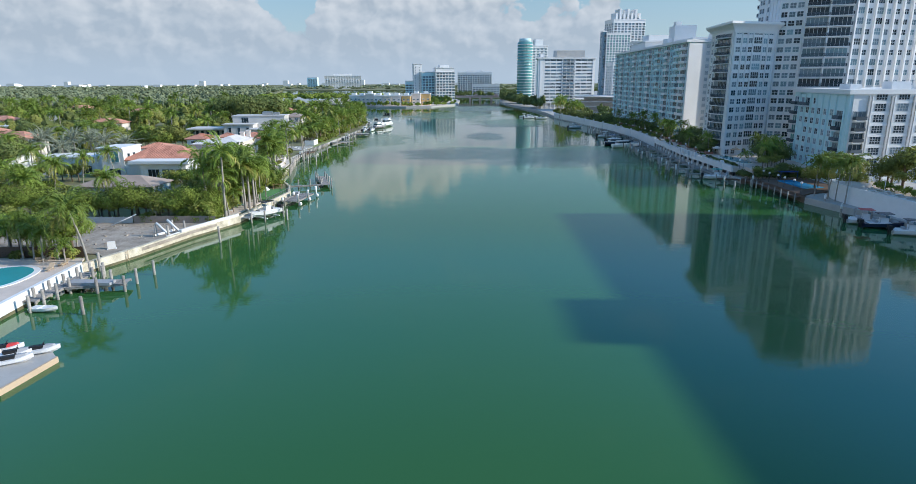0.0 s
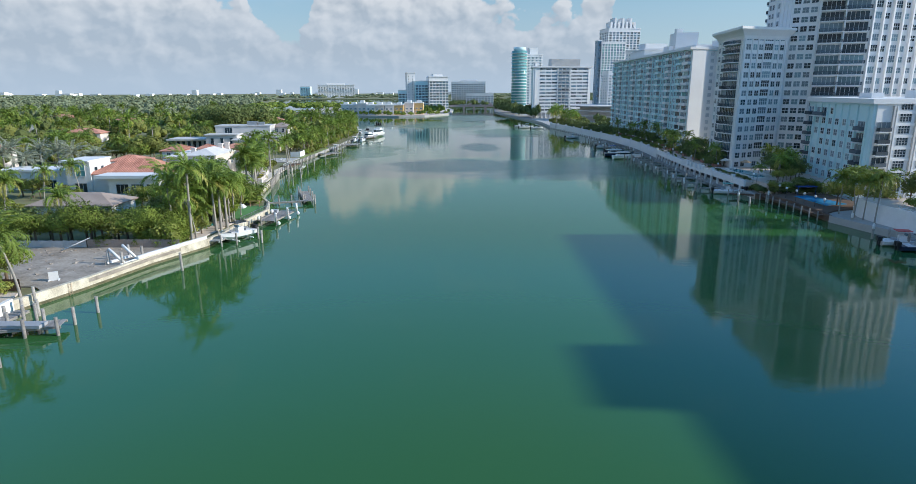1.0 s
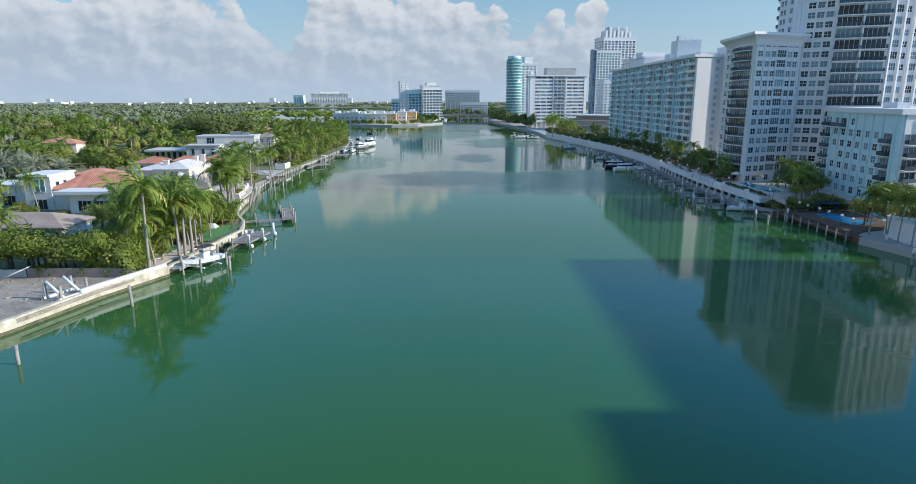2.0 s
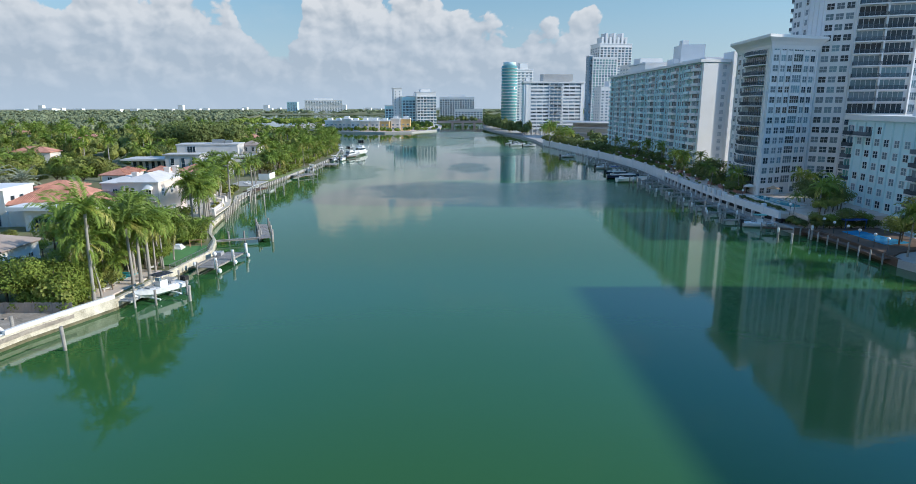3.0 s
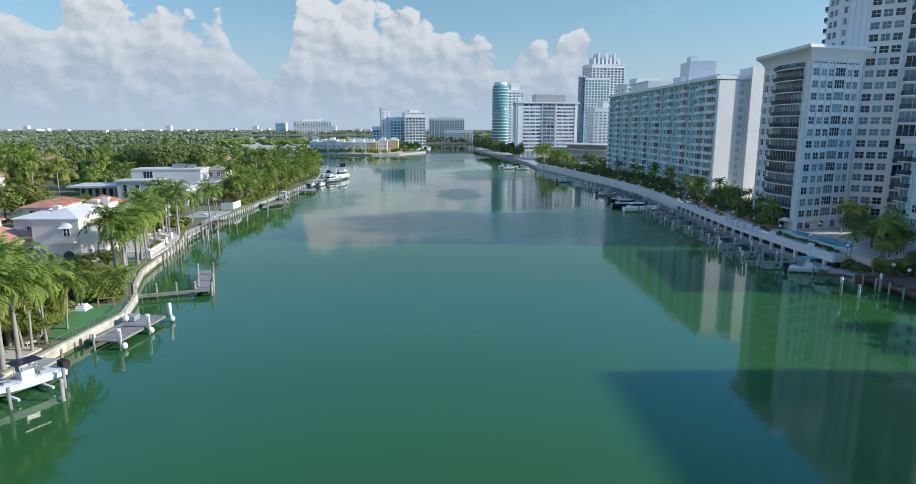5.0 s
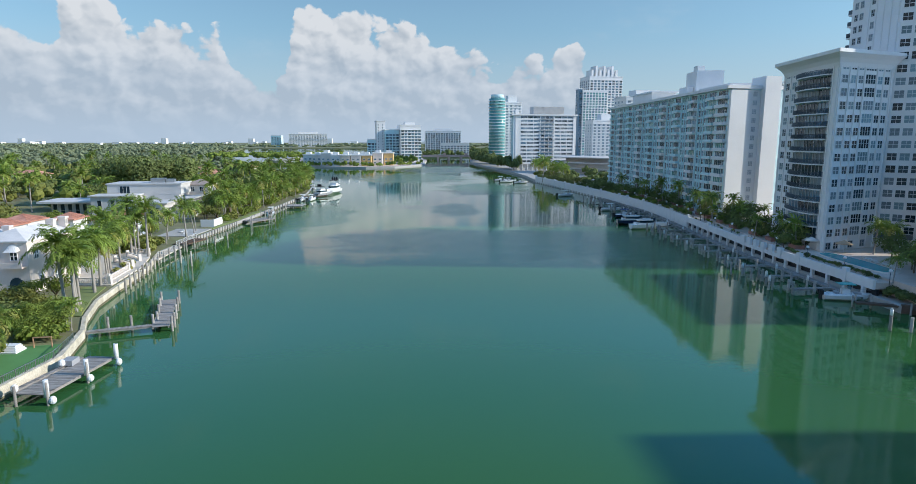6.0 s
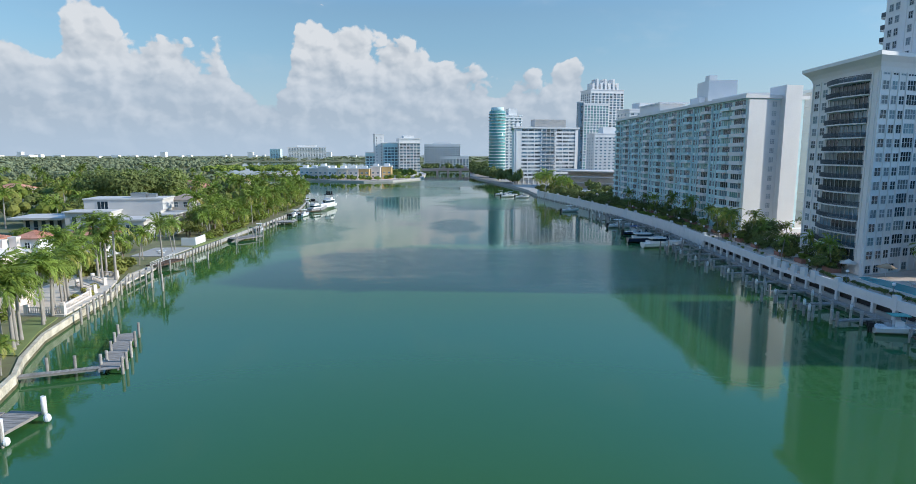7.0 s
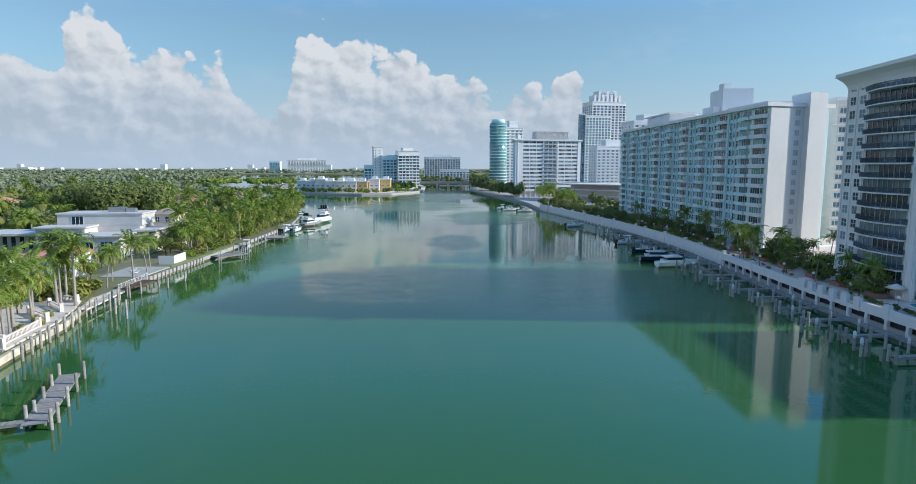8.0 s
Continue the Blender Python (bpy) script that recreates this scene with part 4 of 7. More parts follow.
# far shore: pale blocks on the horizon
far_tower("broad pale hospital on the far shore", -510, 2250, 130, 40, 46, 10, OFFWHITE, W_BAND, 4.0, 14, 6, group="far shore buildings", name="far_building")
far_tower("blue-grey tower block on the far shore", -585, 2300, 36, 30, 40, 0, BLUEWHITE, W_BAND, 4.0, 4, group="far shore buildings", name="far_building")
fr_rng = random.Random(9)
for k in range(46):
    bx = -2950 + k * 66 + fr_rng.uniform(-60, 60)
    by = fr_rng.uniform(2700, 3900)
    hh = fr_rng.choice((13, 14, 16, 18)) if k % 7 else fr_rng.choice((24, 32))
    bm = bmesh.new()
    ww = fr_rng.uniform(16, 46)
    box(bm, 0, 0, 0.9, ww, 30, hh)
    t = single("far_building", bm, (WHITE, OFFWHITE), "pale distant building on the horizon", "building", "", pose(bx, by, 0), "horizon buildings")


# ---- trees ----
def frond(bm, yaw, pitch, length, droop, width, rnd, n=9, mi=0, subs=(0.0, 0.34, 0.67)):
    """One arching feather frond: narrow leaflets hang in pairs from a curved rib."""
    a = pitch
    step = length / n
    ca, sa = math.cos(yaw), math.sin(yaw)
    side = Vector((-sa, ca, 0))
    last = Vector((0, 0, 0))
    twist, sag = rnd.uniform(-0.25, 0.25), rnd.uniform(0.15, 0.5)
    for i in range(n):
        q = last + Vector((ca * math.cos(a), sa * math.cos(a), math.sin(a))) * step
        up = Vector((-ca * math.sin(a), -sa * math.sin(a), math.cos(a)))
        k = (i + 0.6) / n
        w = width * (0.35 + 0.75 * math.sin(math.pi * min(1, 0.2 + 0.74 * k)))
        fwd = q - last
        for sub in subs:
            root = last + fwd * sub
            for sgn in (-1, 1):
                ww = w * rnd.uniform(0.85, 1.12)
                lift = rnd.uniform(-0.4, 0.25)
                tip = root + side * sgn * ww * (0.9 - 0.3 * abs(lift)) + fwd * (0.9 + 0.5 * k) - up * ww * (sag + twist * sgn + lift)
                mid = root + (tip - root) * 0.5 + up * ww * 0.13
                g = fwd * (0.84 / len(subs))
                v = [bm.verts.new(c) for c in (root, mid + g, tip, mid - g * 0.6)]
                bm.faces.new(v).material_index = mi
        last = q
        a -= droop / n * (0.45 + 1.25 * k)


def palm_meshes(seed, height, fronds=18, length=3.4, droop=1.9, width=0.55, lean=0.4, girth=0.19, shaft=True, old=3, fmat=FROND, n=9, subs=(0.0, 0.34, 0.67)):
    rnd = random.Random(seed)
    bm = bmesh.new()
    bend = rnd.uniform(0, math.tau)
    segs = 7
    pts = []
    for i in range(segs + 1):
        k = i / segs
        off = lean * (k ** 1.6)
        pts.append(Vector((math.cos(bend) * off, math.sin(bend) * off, height * k)))
    for i in range(segs):
        r0 = girth * (1.25 if i == 0 else 1.0 - 0.32 * i / segs)
        r1 = girth * (1.0 - 0.32 * (i + 1) / segs)
        tube(bm, pts[i], pts[i + 1], r0, r1, 7, 0, i == segs - 1)
    trunk = mesh_of("trunk", bm, TRUNK)
    bm = bmesh.new()
    top = pts[-1]
    if shaft:
        tube(bm, top, top + Vector((0, 0, 1.1)), girth * 0.8, girth * 0.4, 7, 2)
        top = top + Vector((0, 0, 1.0))
    first = len(bm.verts)
    for i in range(fronds):
        k = i / fronds
        yaw = i * 2.39996 + rnd.uniform(-0.2, 0.2)
        pitch = 1.35 - 1.75 * k + rnd.uniform(-0.12, 0.12)
        frond(bm, yaw, pitch, length * rnd.uniform(0.72, 1.15), droop * rnd.uniform(0.5, 1.3), width, rnd, n, 1 if i >= fronds - old else 0, subs)
    bm.verts.ensure_lookup_table()
    for v in bm.verts[first:]:
        v.co += top
    crown = mesh_of("crown", bm, fmat, YFROND, HEDGELEAF)
    return trunk, crown


def clump_mesh(name, seed, rx, rz, z, count, size, mat, lobes=7):
    """A leafy crown: small leaf faces over several overlapping lobes, with gaps."""
    rnd = random.Random(seed)
    centres = [(Vector((rnd.uniform(-1, 1) * rx * 0.55, rnd.uniform(-1, 1) * rx * 0.55, z + rnd.uniform(-0.35, 0.45) * rz)), rnd.uniform(0.38, 0.62) * rx) for _ in range(lobes)]
    verts, faces = [], []
    for i in range(count):
        c, r = centres[i % lobes]
        d = Vector((rnd.gauss(0, 1), rnd.gauss(0, 1), rnd.gauss(0, 1) + 0.25)).normalized()
        p = c + Vector((d.x * r, d.y * r, d.z * r * rz / rx)) * rnd.uniform(0.72, 1.08)
        nrm = (d + Vector((rnd.uniform(-1, 1), rnd.uniform(-1, 1), rnd.uniform(-0.4, 1))) * 0.5).normalized()
        u = nrm.orthogonal().normalized()
        u.rotate(Matrix.Rotation(rnd.uniform(0, math.tau), 3, nrm))
        w = nrm.cross(u)
        s = size * rnd.uniform(0.6, 1.35)
        b = len(verts)
        verts += [p - u * s, p - w * s * 0.55 + nrm * s * 0.12, p + u * s, p + w * s * 0.55 + nrm * s * 0.12]
        faces.append((b, b + 1, b + 2, b + 3))
    me = bpy.data.meshes.new(name)
    me.from_pydata([tuple(v) for v in verts], [], faces)
    me.materials.append(mat)
    return me


def broad_meshes(seed, height, rx, mat, count=1500, size=0.31):
    rnd = random.Random(seed)
    bm = bmesh.new()
    fork = height * 0.42
    tube(bm, (0, 0, -0.3), (0.1, 0, fork), 0.28, 0.2, 7)
    for k in range(5):
        a = k * 1.26 + rnd.uniform(-0.3, 0.3)
        tube(bm, (0.1, 0, fork - 0.2), (math.cos(a) * rx * 0.5, math.sin(a) * rx * 0.5, height * rnd.uniform(0.68, 0.85)), 0.14, 0.05, 6)
    trunk = mesh_of("trunk", bm, BARK)
    crown = clump_mesh("crown", seed, rx, height * 0.36, height * 0.66, count, size, mat, 9)
    return trunk, crown


def tree(kind, x, y, z, rz, scale, label, category="palm tree", group="", name="palm_tree"):
    t = thing(name, label, category, group, x, y, z, rz)
    t.scale = (scale,) * 3
    put("trunk", kind[0], t)
    put("crown", kind[1], t)
    return t


ROYAL = [palm_meshes(20 + k, h, 16, 4.6, 1.8, 0.95, 0.25, 0.25, True, 1) for k, h in enumerate((7.4, 8.2, 6.6, 8.8, 11.9))]
COCO = [palm_meshes(40 + k, h, 20, 4.8, 2.1, 0.78, 1.4, 0.17, False, 3) for k, h in enumerate((9.0, 7.8, 10.0))]
FAR_ROYAL = [palm_meshes(20 + k, h, 16, 4.3, 2.0, 1.0, 0.25, 0.26, True, 1, FROND, 6, (0.0, 0.5)) for k, h in enumerate((9.5, 10.5, 8.6, 11.2))]
FAR_COCO = [palm_meshes(40 + k, h, 17, 4.8, 2.1, 0.92, 1.4, 0.17, False, 3, FROND, 6, (0.0, 0.5)) for k, h in enumerate((9.0, 7.8, 10.0))]
SMALLPALM = [palm_meshes(60 + k, h, 14, 2.7, 1.9, 0.6, 0.5, 0.12, False, 2) for k, h in enumerate((3.6, 4.6))]
DATE = [palm_meshes(70 + k, h, 30, 4.6, 1.2, 0.55, 0.1, 0.3, False, 0, SILVER) for k, h in enumerate((6.5, 7.5))]
BROAD = [broad_meshes(90 + k, h, r, m, n, sz) for k, (h, r, m, n, sz) in enumerate(((9, 4.6, LEAF, 1050, 0.36), (8, 4.2, HEDGELEAF, 1300, 0.28), (11, 6.0, DARKLEAF, 1050, 0.39), (7, 3.8, LEAF, 1000, 0.33), (8, 4.2, HEDGELEAF, 2900, 0.18)))]
GREAT = [broad_meshes(110, 16, 10.5, DARKLEAF, 4200, 0.45), broad_meshes(111, 13, 8.0, LEAF, 2200, 0.55)]
BUSH = [clump_mesh("shrub", 130 + k, r, r * 0.75, r * 0.6, 330, 0.235, m, 7) for k, (r, m) in enumerate(((1.6, HEDGELEAF), (1.3, LEAF), (1.5, DARKLEAF), (1.0, YFROND)))]
BUSH.append(clump_mesh("shrub", 150, 1.6, 1.2, 0.96, 1300, 0.115, HEDGELEAF, 8))

P_ROYAL = "tall royal palm with smooth pale trunk and feathery crown"
P_COCO = "coconut palm with slender leaning trunk and drooping fronds"
P_SMALL = "small palm with arching fronds"
P_DATE = "silvery date palm with a dense round crown"
P_BROAD = "broad-leaved garden tree with an uneven leafy crown"
grow = random.Random(12)


def royal(x, y, z=1.3, s=1.0, k=None, group="royal palms on the west bank"):
    return tree((FAR_ROYAL if y > 290 else ROYAL)[grow.randrange(4) if k is None else k], x, y, z, grow.uniform(0, 360), s * grow.uniform(0.94, 1.06), P_ROYAL, group=group)


def coco(x, y, z=1.3, s=1.0, group="coconut palms"):
    return tree((FAR_COCO if y > 290 else COCO)[grow.randrange(3)], x, y, z, grow.uniform(0, 360), s * grow.uniform(0.92, 1.08), P_COCO, group=group)


def small_palm(x, y, z=1.3, s=1.0, group="small palms"):
    return tree(SMALLPALM[grow.randrange(2)], x, y, z, grow.uniform(0, 360), s * grow.uniform(0.85, 1.15), P_SMALL, group=group)


def broad(x, y, z=1.3, s=1.0, k=None, group="garden trees"):
    return tree(BROAD[grow.randrange(4) if k is None else k], x, y, z, grow.uniform(0, 360), s * grow.uniform(0.88, 1.12), P_BROAD, "tree", group, "tree")


def bush(x, y, z=1.3, s=1.0, k=None, label="rounded green garden shrub", group="shrubs"):
    me = BUSH[grow.randrange(3) if k is None else k]
    ob = tagged(new("shrub", me), label, "shrub", group)
    ob.matrix_local = pose(x, y, z, 0, 0, grow.uniform(0, 360)) @ Matrix.Scale(s * grow.uniform(0.85, 1.15), 4)
    return ob


# the empty lot, its neighbours and the planting along the west bank
coco(-57.4, 88.7, 1.5, 1.1)
for x, y in ((-66, 92.5), (-63.5, 92.8), (-61.3, 92.6), (-69, 93), (-72, 92.4), (-75, 93)):
    small_palm(x, y, 1.4, 1.15)
for x, y in ((-60, 87.5), (-61, 89)):
    small_palm(x, y, 1.5, 0.8)
for k in range(21):
    broad(-90 + k * 1.95, 117.6 + grow.uniform(-0.8, 1.4), 1.0 + grow.uniform(-0.4, 0.5), grow.uniform(0.8, 1.0), 4 if k % 5 else 3, "tall hedge behind the empty lot")
for k in range(9):
    bush(-92 + k * 5.0, 116.8 + grow.uniform(-0.6, 0.6), 1.3, grow.uniform(0.5, 1.1), 4)
for x, y in ((-51.2, 118.2), (-52.4, 119.2), (-54.5, 119.2), (-51.0, 120.8), (-52.8, 121.8)):
    broad(x, y, 1.2, 0.8, 4)
for x, y in ((-49.9, 117.2), (-51.4, 116.8), (-53.2, 116.8), (-55, 116.8), (-49.4, 119.6)):
    bush(x, y, 1.3, 1.6, 4)
for x, y in ((-71.6, 121.4), (-91, 124), (-99, 121), (-106, 124), (-95, 127), (-112, 121), (-119, 124), (-90, 131), (-101, 133)):
    (royal if grow.random() < 0.5 else coco)(x, y, 1.3, 0.98)
royal(-47.8, 119.4, 1.3, 1.08, 4)
for x, y in ((-53.8, 125.2), (-46.9, 128.2), (-46.6, 129.9), (-46.2, 132.0), (-54.6, 131.5), (-51.0, 137.5), (-50.2, 124.2), (-53.0, 139.8), (-49.6, 134.0)):
    royal(x, y, 1.3, 1.14)
for x, y in ((-48.0, 121.6), (-47.9, 139.6), (-52.8, 133.0), (-50.8, 126.0), (-52.0, 144.5), (-52.2, 129.4), (-49.8, 141.6), (-48.6, 136.2), (-46.8, 135.2), (-47.4, 143.2), (-46.9, 138.0)):
    coco(x, y, 1.3, 0.95)
for x, y in ((-47.8, 137.8), (-48.4, 140.6), (-50.2, 142.6), (-52.6, 145.2), (-54.6, 148.0), (-50.4, 138.8), (-54.5, 139.5)):
    broad(x, y, 1.3, 0.5, 1)
for x, y in ((-51, 144), (-53, 147), (-55, 141), (-52.5, 150.5), (-50.5, 155.5), (-52.8, 158), (-57, 145)):
    bush(x, y, 1.3, 1.5)
for x, y in ((-48.4, 157), (-49.6, 158.8), (-51.5, 161)):
    bush(x, y, 1.3, 1.1, 0)
for x, y in ((-53.9, 171.8), (-54.8, 170.2), (-53.0, 169.8), (-54.9, 174.2), (-57.8, 183.8), (-58.5, 187.2), (-63.2, 199), (-63.8, 204.7), (-67.3, 217), (-66.4, 218.6), (-62.4, 214.4)):
    royal(x, y, 1.5, 1.1)
tree(DATE[0], -59, 154, 1.3, 40, 0.9, P_DATE, group="date palms")
for x, y in ((-60, 161), (-63, 158), (-58, 164), (-62, 166), (-57, 160), (-66, 162), (-66, 170), (-61, 171)):
    bush(x, y, 1.3, 1.7, 2)
for x, y in ((-66, 232), (-67.5, 228), (-69, 240), (-66, 250), (-67, 254)):
    coco(x, y, 1.4, 0.8)
for x, y in ((-66, 221), (-68, 224), (-70, 219), (-65.6, 226)):
    bush(x, y, 1.4, 2.0, 1)
for k in range(34):
    y = 276 + k * 6.3
    xs = -64.5 - max(0, (y - 385) * 0.16)
    if k % 5 != 2:
        (royal if k % 3 else coco)(xs - grow.uniform(0, 4), y + grow.uniform(-2.5, 2.5), 1.4, grow.uniform(0.62, 1.02))
    if k % 3:
        coco(xs - grow.uniform(5, 10), y + 3, 1.4, grow.uniform(0.75, 1.1))
    if k % 6 == 1:
        broad(xs - grow.uniform(2, 6), y + 1, 1.3, grow.uniform(0.95, 1.25), 1)
    broad(xs - grow.uniform(7, 16), y + grow.uniform(-3, 3), 1.3, 0.95)
    broad(xs - grow.uniform(0.5, 5), y + grow.uniform(-2, 4), 1.3, grow.uniform(0.5, 0.75), grow.choice((0, 1, 1, 3)))
    bush(xs + grow.uniform(-2, 0.5), y + 2.5, 1.3, grow.uniform(1.0, 1.9))
    small_palm(xs + grow.uniform(-2, 0.5), y + 4, 1.3, 1.2)
for k in range(14):
    y = 272 + k * 9
    bush(-64.5 - grow.uniform(0, 3), y, 1.4, grow.uniform(1.0, 1.8))
for x, y in ((-68.5, 208), (-70.5, 212), (-67, 222), (-71, 218), (-73, 223), (-69, 228), (-74, 230), (-72, 237), (-76, 212)):
    broad(x, y, 1.3, grow.uniform(0.42, 0.62), 1)
for x, y in ((-84.8, 99), (-86, 104), (-85.2, 109), (-87.5, 113), (-90, 101), (-91, 108), (-95, 112), (-86.5, 95)):
    broad(x, y, 1.3, grow.uniform(0.5, 0.8), grow.choice((0, 1, 3)))
for x, y in ((-64.4, 88.9), (-62.8, 90.2), (-66.4, 89.8), (-68.6, 90.4)):
    small_palm(x, y, 1.5, 1.35)
for x, y in ((-63.6, 90.8), (-66.8, 91.0), (-70.2, 90.9), (-61.4, 91.0)):
    bush(x, y, 1.4, 1.0, 1)
for x, y, k in ((-64, 126, 1), (-62.6, 131, 0), (-63, 137, 1), (-87, 128, 1), (-88.5, 135, 0), (-60, 143, 1), (-66, 145, 3), (-72, 146, 1), (-80, 147, 0), (-59, 149, 1), (-57.6, 154, 0), (-60.5, 159, 1), (-56, 158.5, 3), (-59, 165, 1), (-62, 171, 0), (-64, 177, 1), (-54.6, 161.5, 1), (-57, 168, 3), (-68, 152, 1), (-75, 155, 3), (-70, 162, 0), (-78, 165, 1), (-86, 158, 3), (-94, 160, 1)):
    broad(x, y, 1.2, grow.uniform(0.42, 0.58), k)
for k in range(16):
    bush(grow.uniform(-60, -50.5), grow.uniform(120, 149), 1.3, grow.uniform(0.9, 1.5), 4 if k % 2 else 1)
for x, y in ((-49.4, 127.4), (-51.4, 135.6), (-49.0, 132.4), (-54, 127), (-56, 134), (-50.6, 122)):
    small_palm(x, y, 1.3, 1.0)
# garden trees between and behind the houses
for x, y, s in [(a, b, 0.9) for a, b in ((-92, 132), (-100, 128), (-112, 130), (-104, 142), (-120, 138), (-96, 122), (-130, 150), (-118, 152))]:
    broad(x, y, 1.3, s)
for x, y in ((-97, 136), (-108, 135), (-116, 126), (-125, 133)):
    coco(x, y, 1.3, 0.95)
for x, y in ((-116, 196), (-123, 200), (-131, 204), (-126, 190), (-137, 196), (-112, 201), (-143, 208)):
    tree(DATE[grow.randrange(2)], x, y, 1.3, grow.uniform(0, 360), 1.15, P_DATE, group="date palms")
for x, y in ((-119, 236), (-127, 244), (-111, 240), (-133, 232)):
    tree(GREAT[1], x, y, 1.3, grow.uniform(0, 360), 0.85, "wide dark green shade tree", "tree", "shade trees", "tree")
for x, y in ((-146, 252), (-151, 240), (-142, 238)):
    tree(GREAT[1], x, y, 1.3, x * 7 % 360, 0.75, "wide dark green shade tree", "tree", "shade trees", "tree")
for x, y in ((-119, 332), (-130, 340), (-108, 345)):
    tree(GREAT[0], x, y, 1.3, grow.uniform(0, 360), 1.2, "great dark spreading shade tree", "tree", "shade trees", "tree")
for k in range(46):
    x, y = grow.uniform(-175, -72), grow.uniform(215, 330)
    if -112 < x < -66 and 170 < y < 300 or -142 < x < -80 and 245 < y < 300:
        continue
    (coco if k % 2 else broad)(x, y, 1.3, 1.0)
for k in range(60):
    x, y = grow.uniform(-200, -120), grow.uniform(120, 300)
    if x > -140 and 255 < y < 300:
        continue
    (coco if k % 3 == 0 else broad)(x, y, 1.3, 1.0)


# undergrowth and palms of the waterside gardens
for x, y in ((-56.7, 181.9), (-61.5, 196.6), (-62.6, 202.7), (-65.7, 215.6), (-63.4, 238.1)):
    royal(x, y, 1.5, 0.9)
for x, y in ((-49.6, 122.4), (-51.2, 123.8), (-48.6, 125.4), (-50.6, 128.2), (-53.4, 126.6), (-55.6, 129.6), (-49.4, 137.4), (-52.0, 139.6), (-54.0, 136.9), (-48.6, 141.2), (-50.6, 144.6), (-53.4, 142.6), (-56.2, 138.6), (-57.4, 132.8)):
    broad(x, y, 1.1, grow.uniform(0.46, 0.6), grow.choice((1, 1, 3)), "undergrowth under the palms")
for x, y in ((-49.1, 158.5), (-53.6, 163.2), (-53.0, 165.7), (-51.5, 160.5), (-50.3, 157.2), (-55.2, 162.0), (-52.4, 156.6)):
    broad(x, y, 1.0, grow.uniform(0.46, 0.58), 1, "shrubs beside the lawn")
for x, y in ((-48.2, 160.4), (-50.2, 162.6)):
    small_palm(x, y, 1.4, 0.8)
for x, y in ((-56, 150), (-58.5, 152.4), (-61.5, 151), (-64.6, 150), (-63.4, 155.4), (-66.4, 158), (-60.2, 157), (-64.2, 164), (-66.2, 168.6), (-60.6, 168.4), (-58.0, 173.4), (-69.4, 149.4), (-73.4, 151.6), (-70.4, 156.8)):
    broad(x, y, 1.2, grow.uniform(0.56, 0.7), grow.choice((0, 1, 3)), "garden trees below the villa")
for k in range(9):
    broad(-78.4 + 1.9 * k, 94.6 + grow.uniform(-0.6, 1.6), 1.2, grow.uniform(0.74, 0.9), 1 if k % 2 else 4, "trees along the pool fence")
for x, y in ((-104, 236), (-98, 241), (-92, 238), (-86, 244), (-108, 246), (-101, 252), (-94, 254), (-88, 256), (-80, 240), (-77, 246), (-81, 258), (-118, 258), (-126, 262), (-112, 262), (-76, 234)):
    broad(x, y, 1.2, grow.uniform(0.5, 0.72), grow.choice((0, 1, 3)), "garden trees below the modern house")
for k in range(9):
    broad(-87 + k * 4.2, 120.4 + grow.uniform(-0.6, 0.8), 1.0, grow.uniform(0.52, 0.64), 2, "dark trees behind the hedge")
for x, y in ((-110, 168), (-114, 170), (-118, 166), (-107, 166.4), (-122, 169), (-101.6, 167.6)):
    broad(x, y, 1.2, grow.uniform(0.56, 0.7), grow.choice((0, 1, 3)), "garden trees before the white house")
for x, y in ((-111, 160), (-117, 163), (-104, 163.4), (-97.6, 168.2)):
    coco(x, y, 1.3, 0.85)

PHI = (1 + 5 ** 0.5) / 2
ICO_V = np.array([(a, b * PHI, 0) for a in (-1, 1) for b in (-1, 1)] + [(0, a, b * PHI) for a in (-1, 1) for b in (-1, 1)] + [(b * PHI, 0, a) for a in (-1, 1) for b in (-1, 1)]) / math.hypot(1, PHI)
ICO_F = [f for f in itertools.combinations(range(12), 3) if all(abs(np.linalg.norm(ICO_V[a] - ICO_V[b]) - 2 / math.hypot(1, PHI)) < 0.01 for a, b in itertools.combinations(f, 2))]
ICO_F = np.array([f if np.dot(np.cross(ICO_V[f[1]] - ICO_V[f[0]], ICO_V[f[2]] - ICO_V[f[0]]), ICO_V[f[0]]) > 0 else f[::-1] for f in ICO_F])


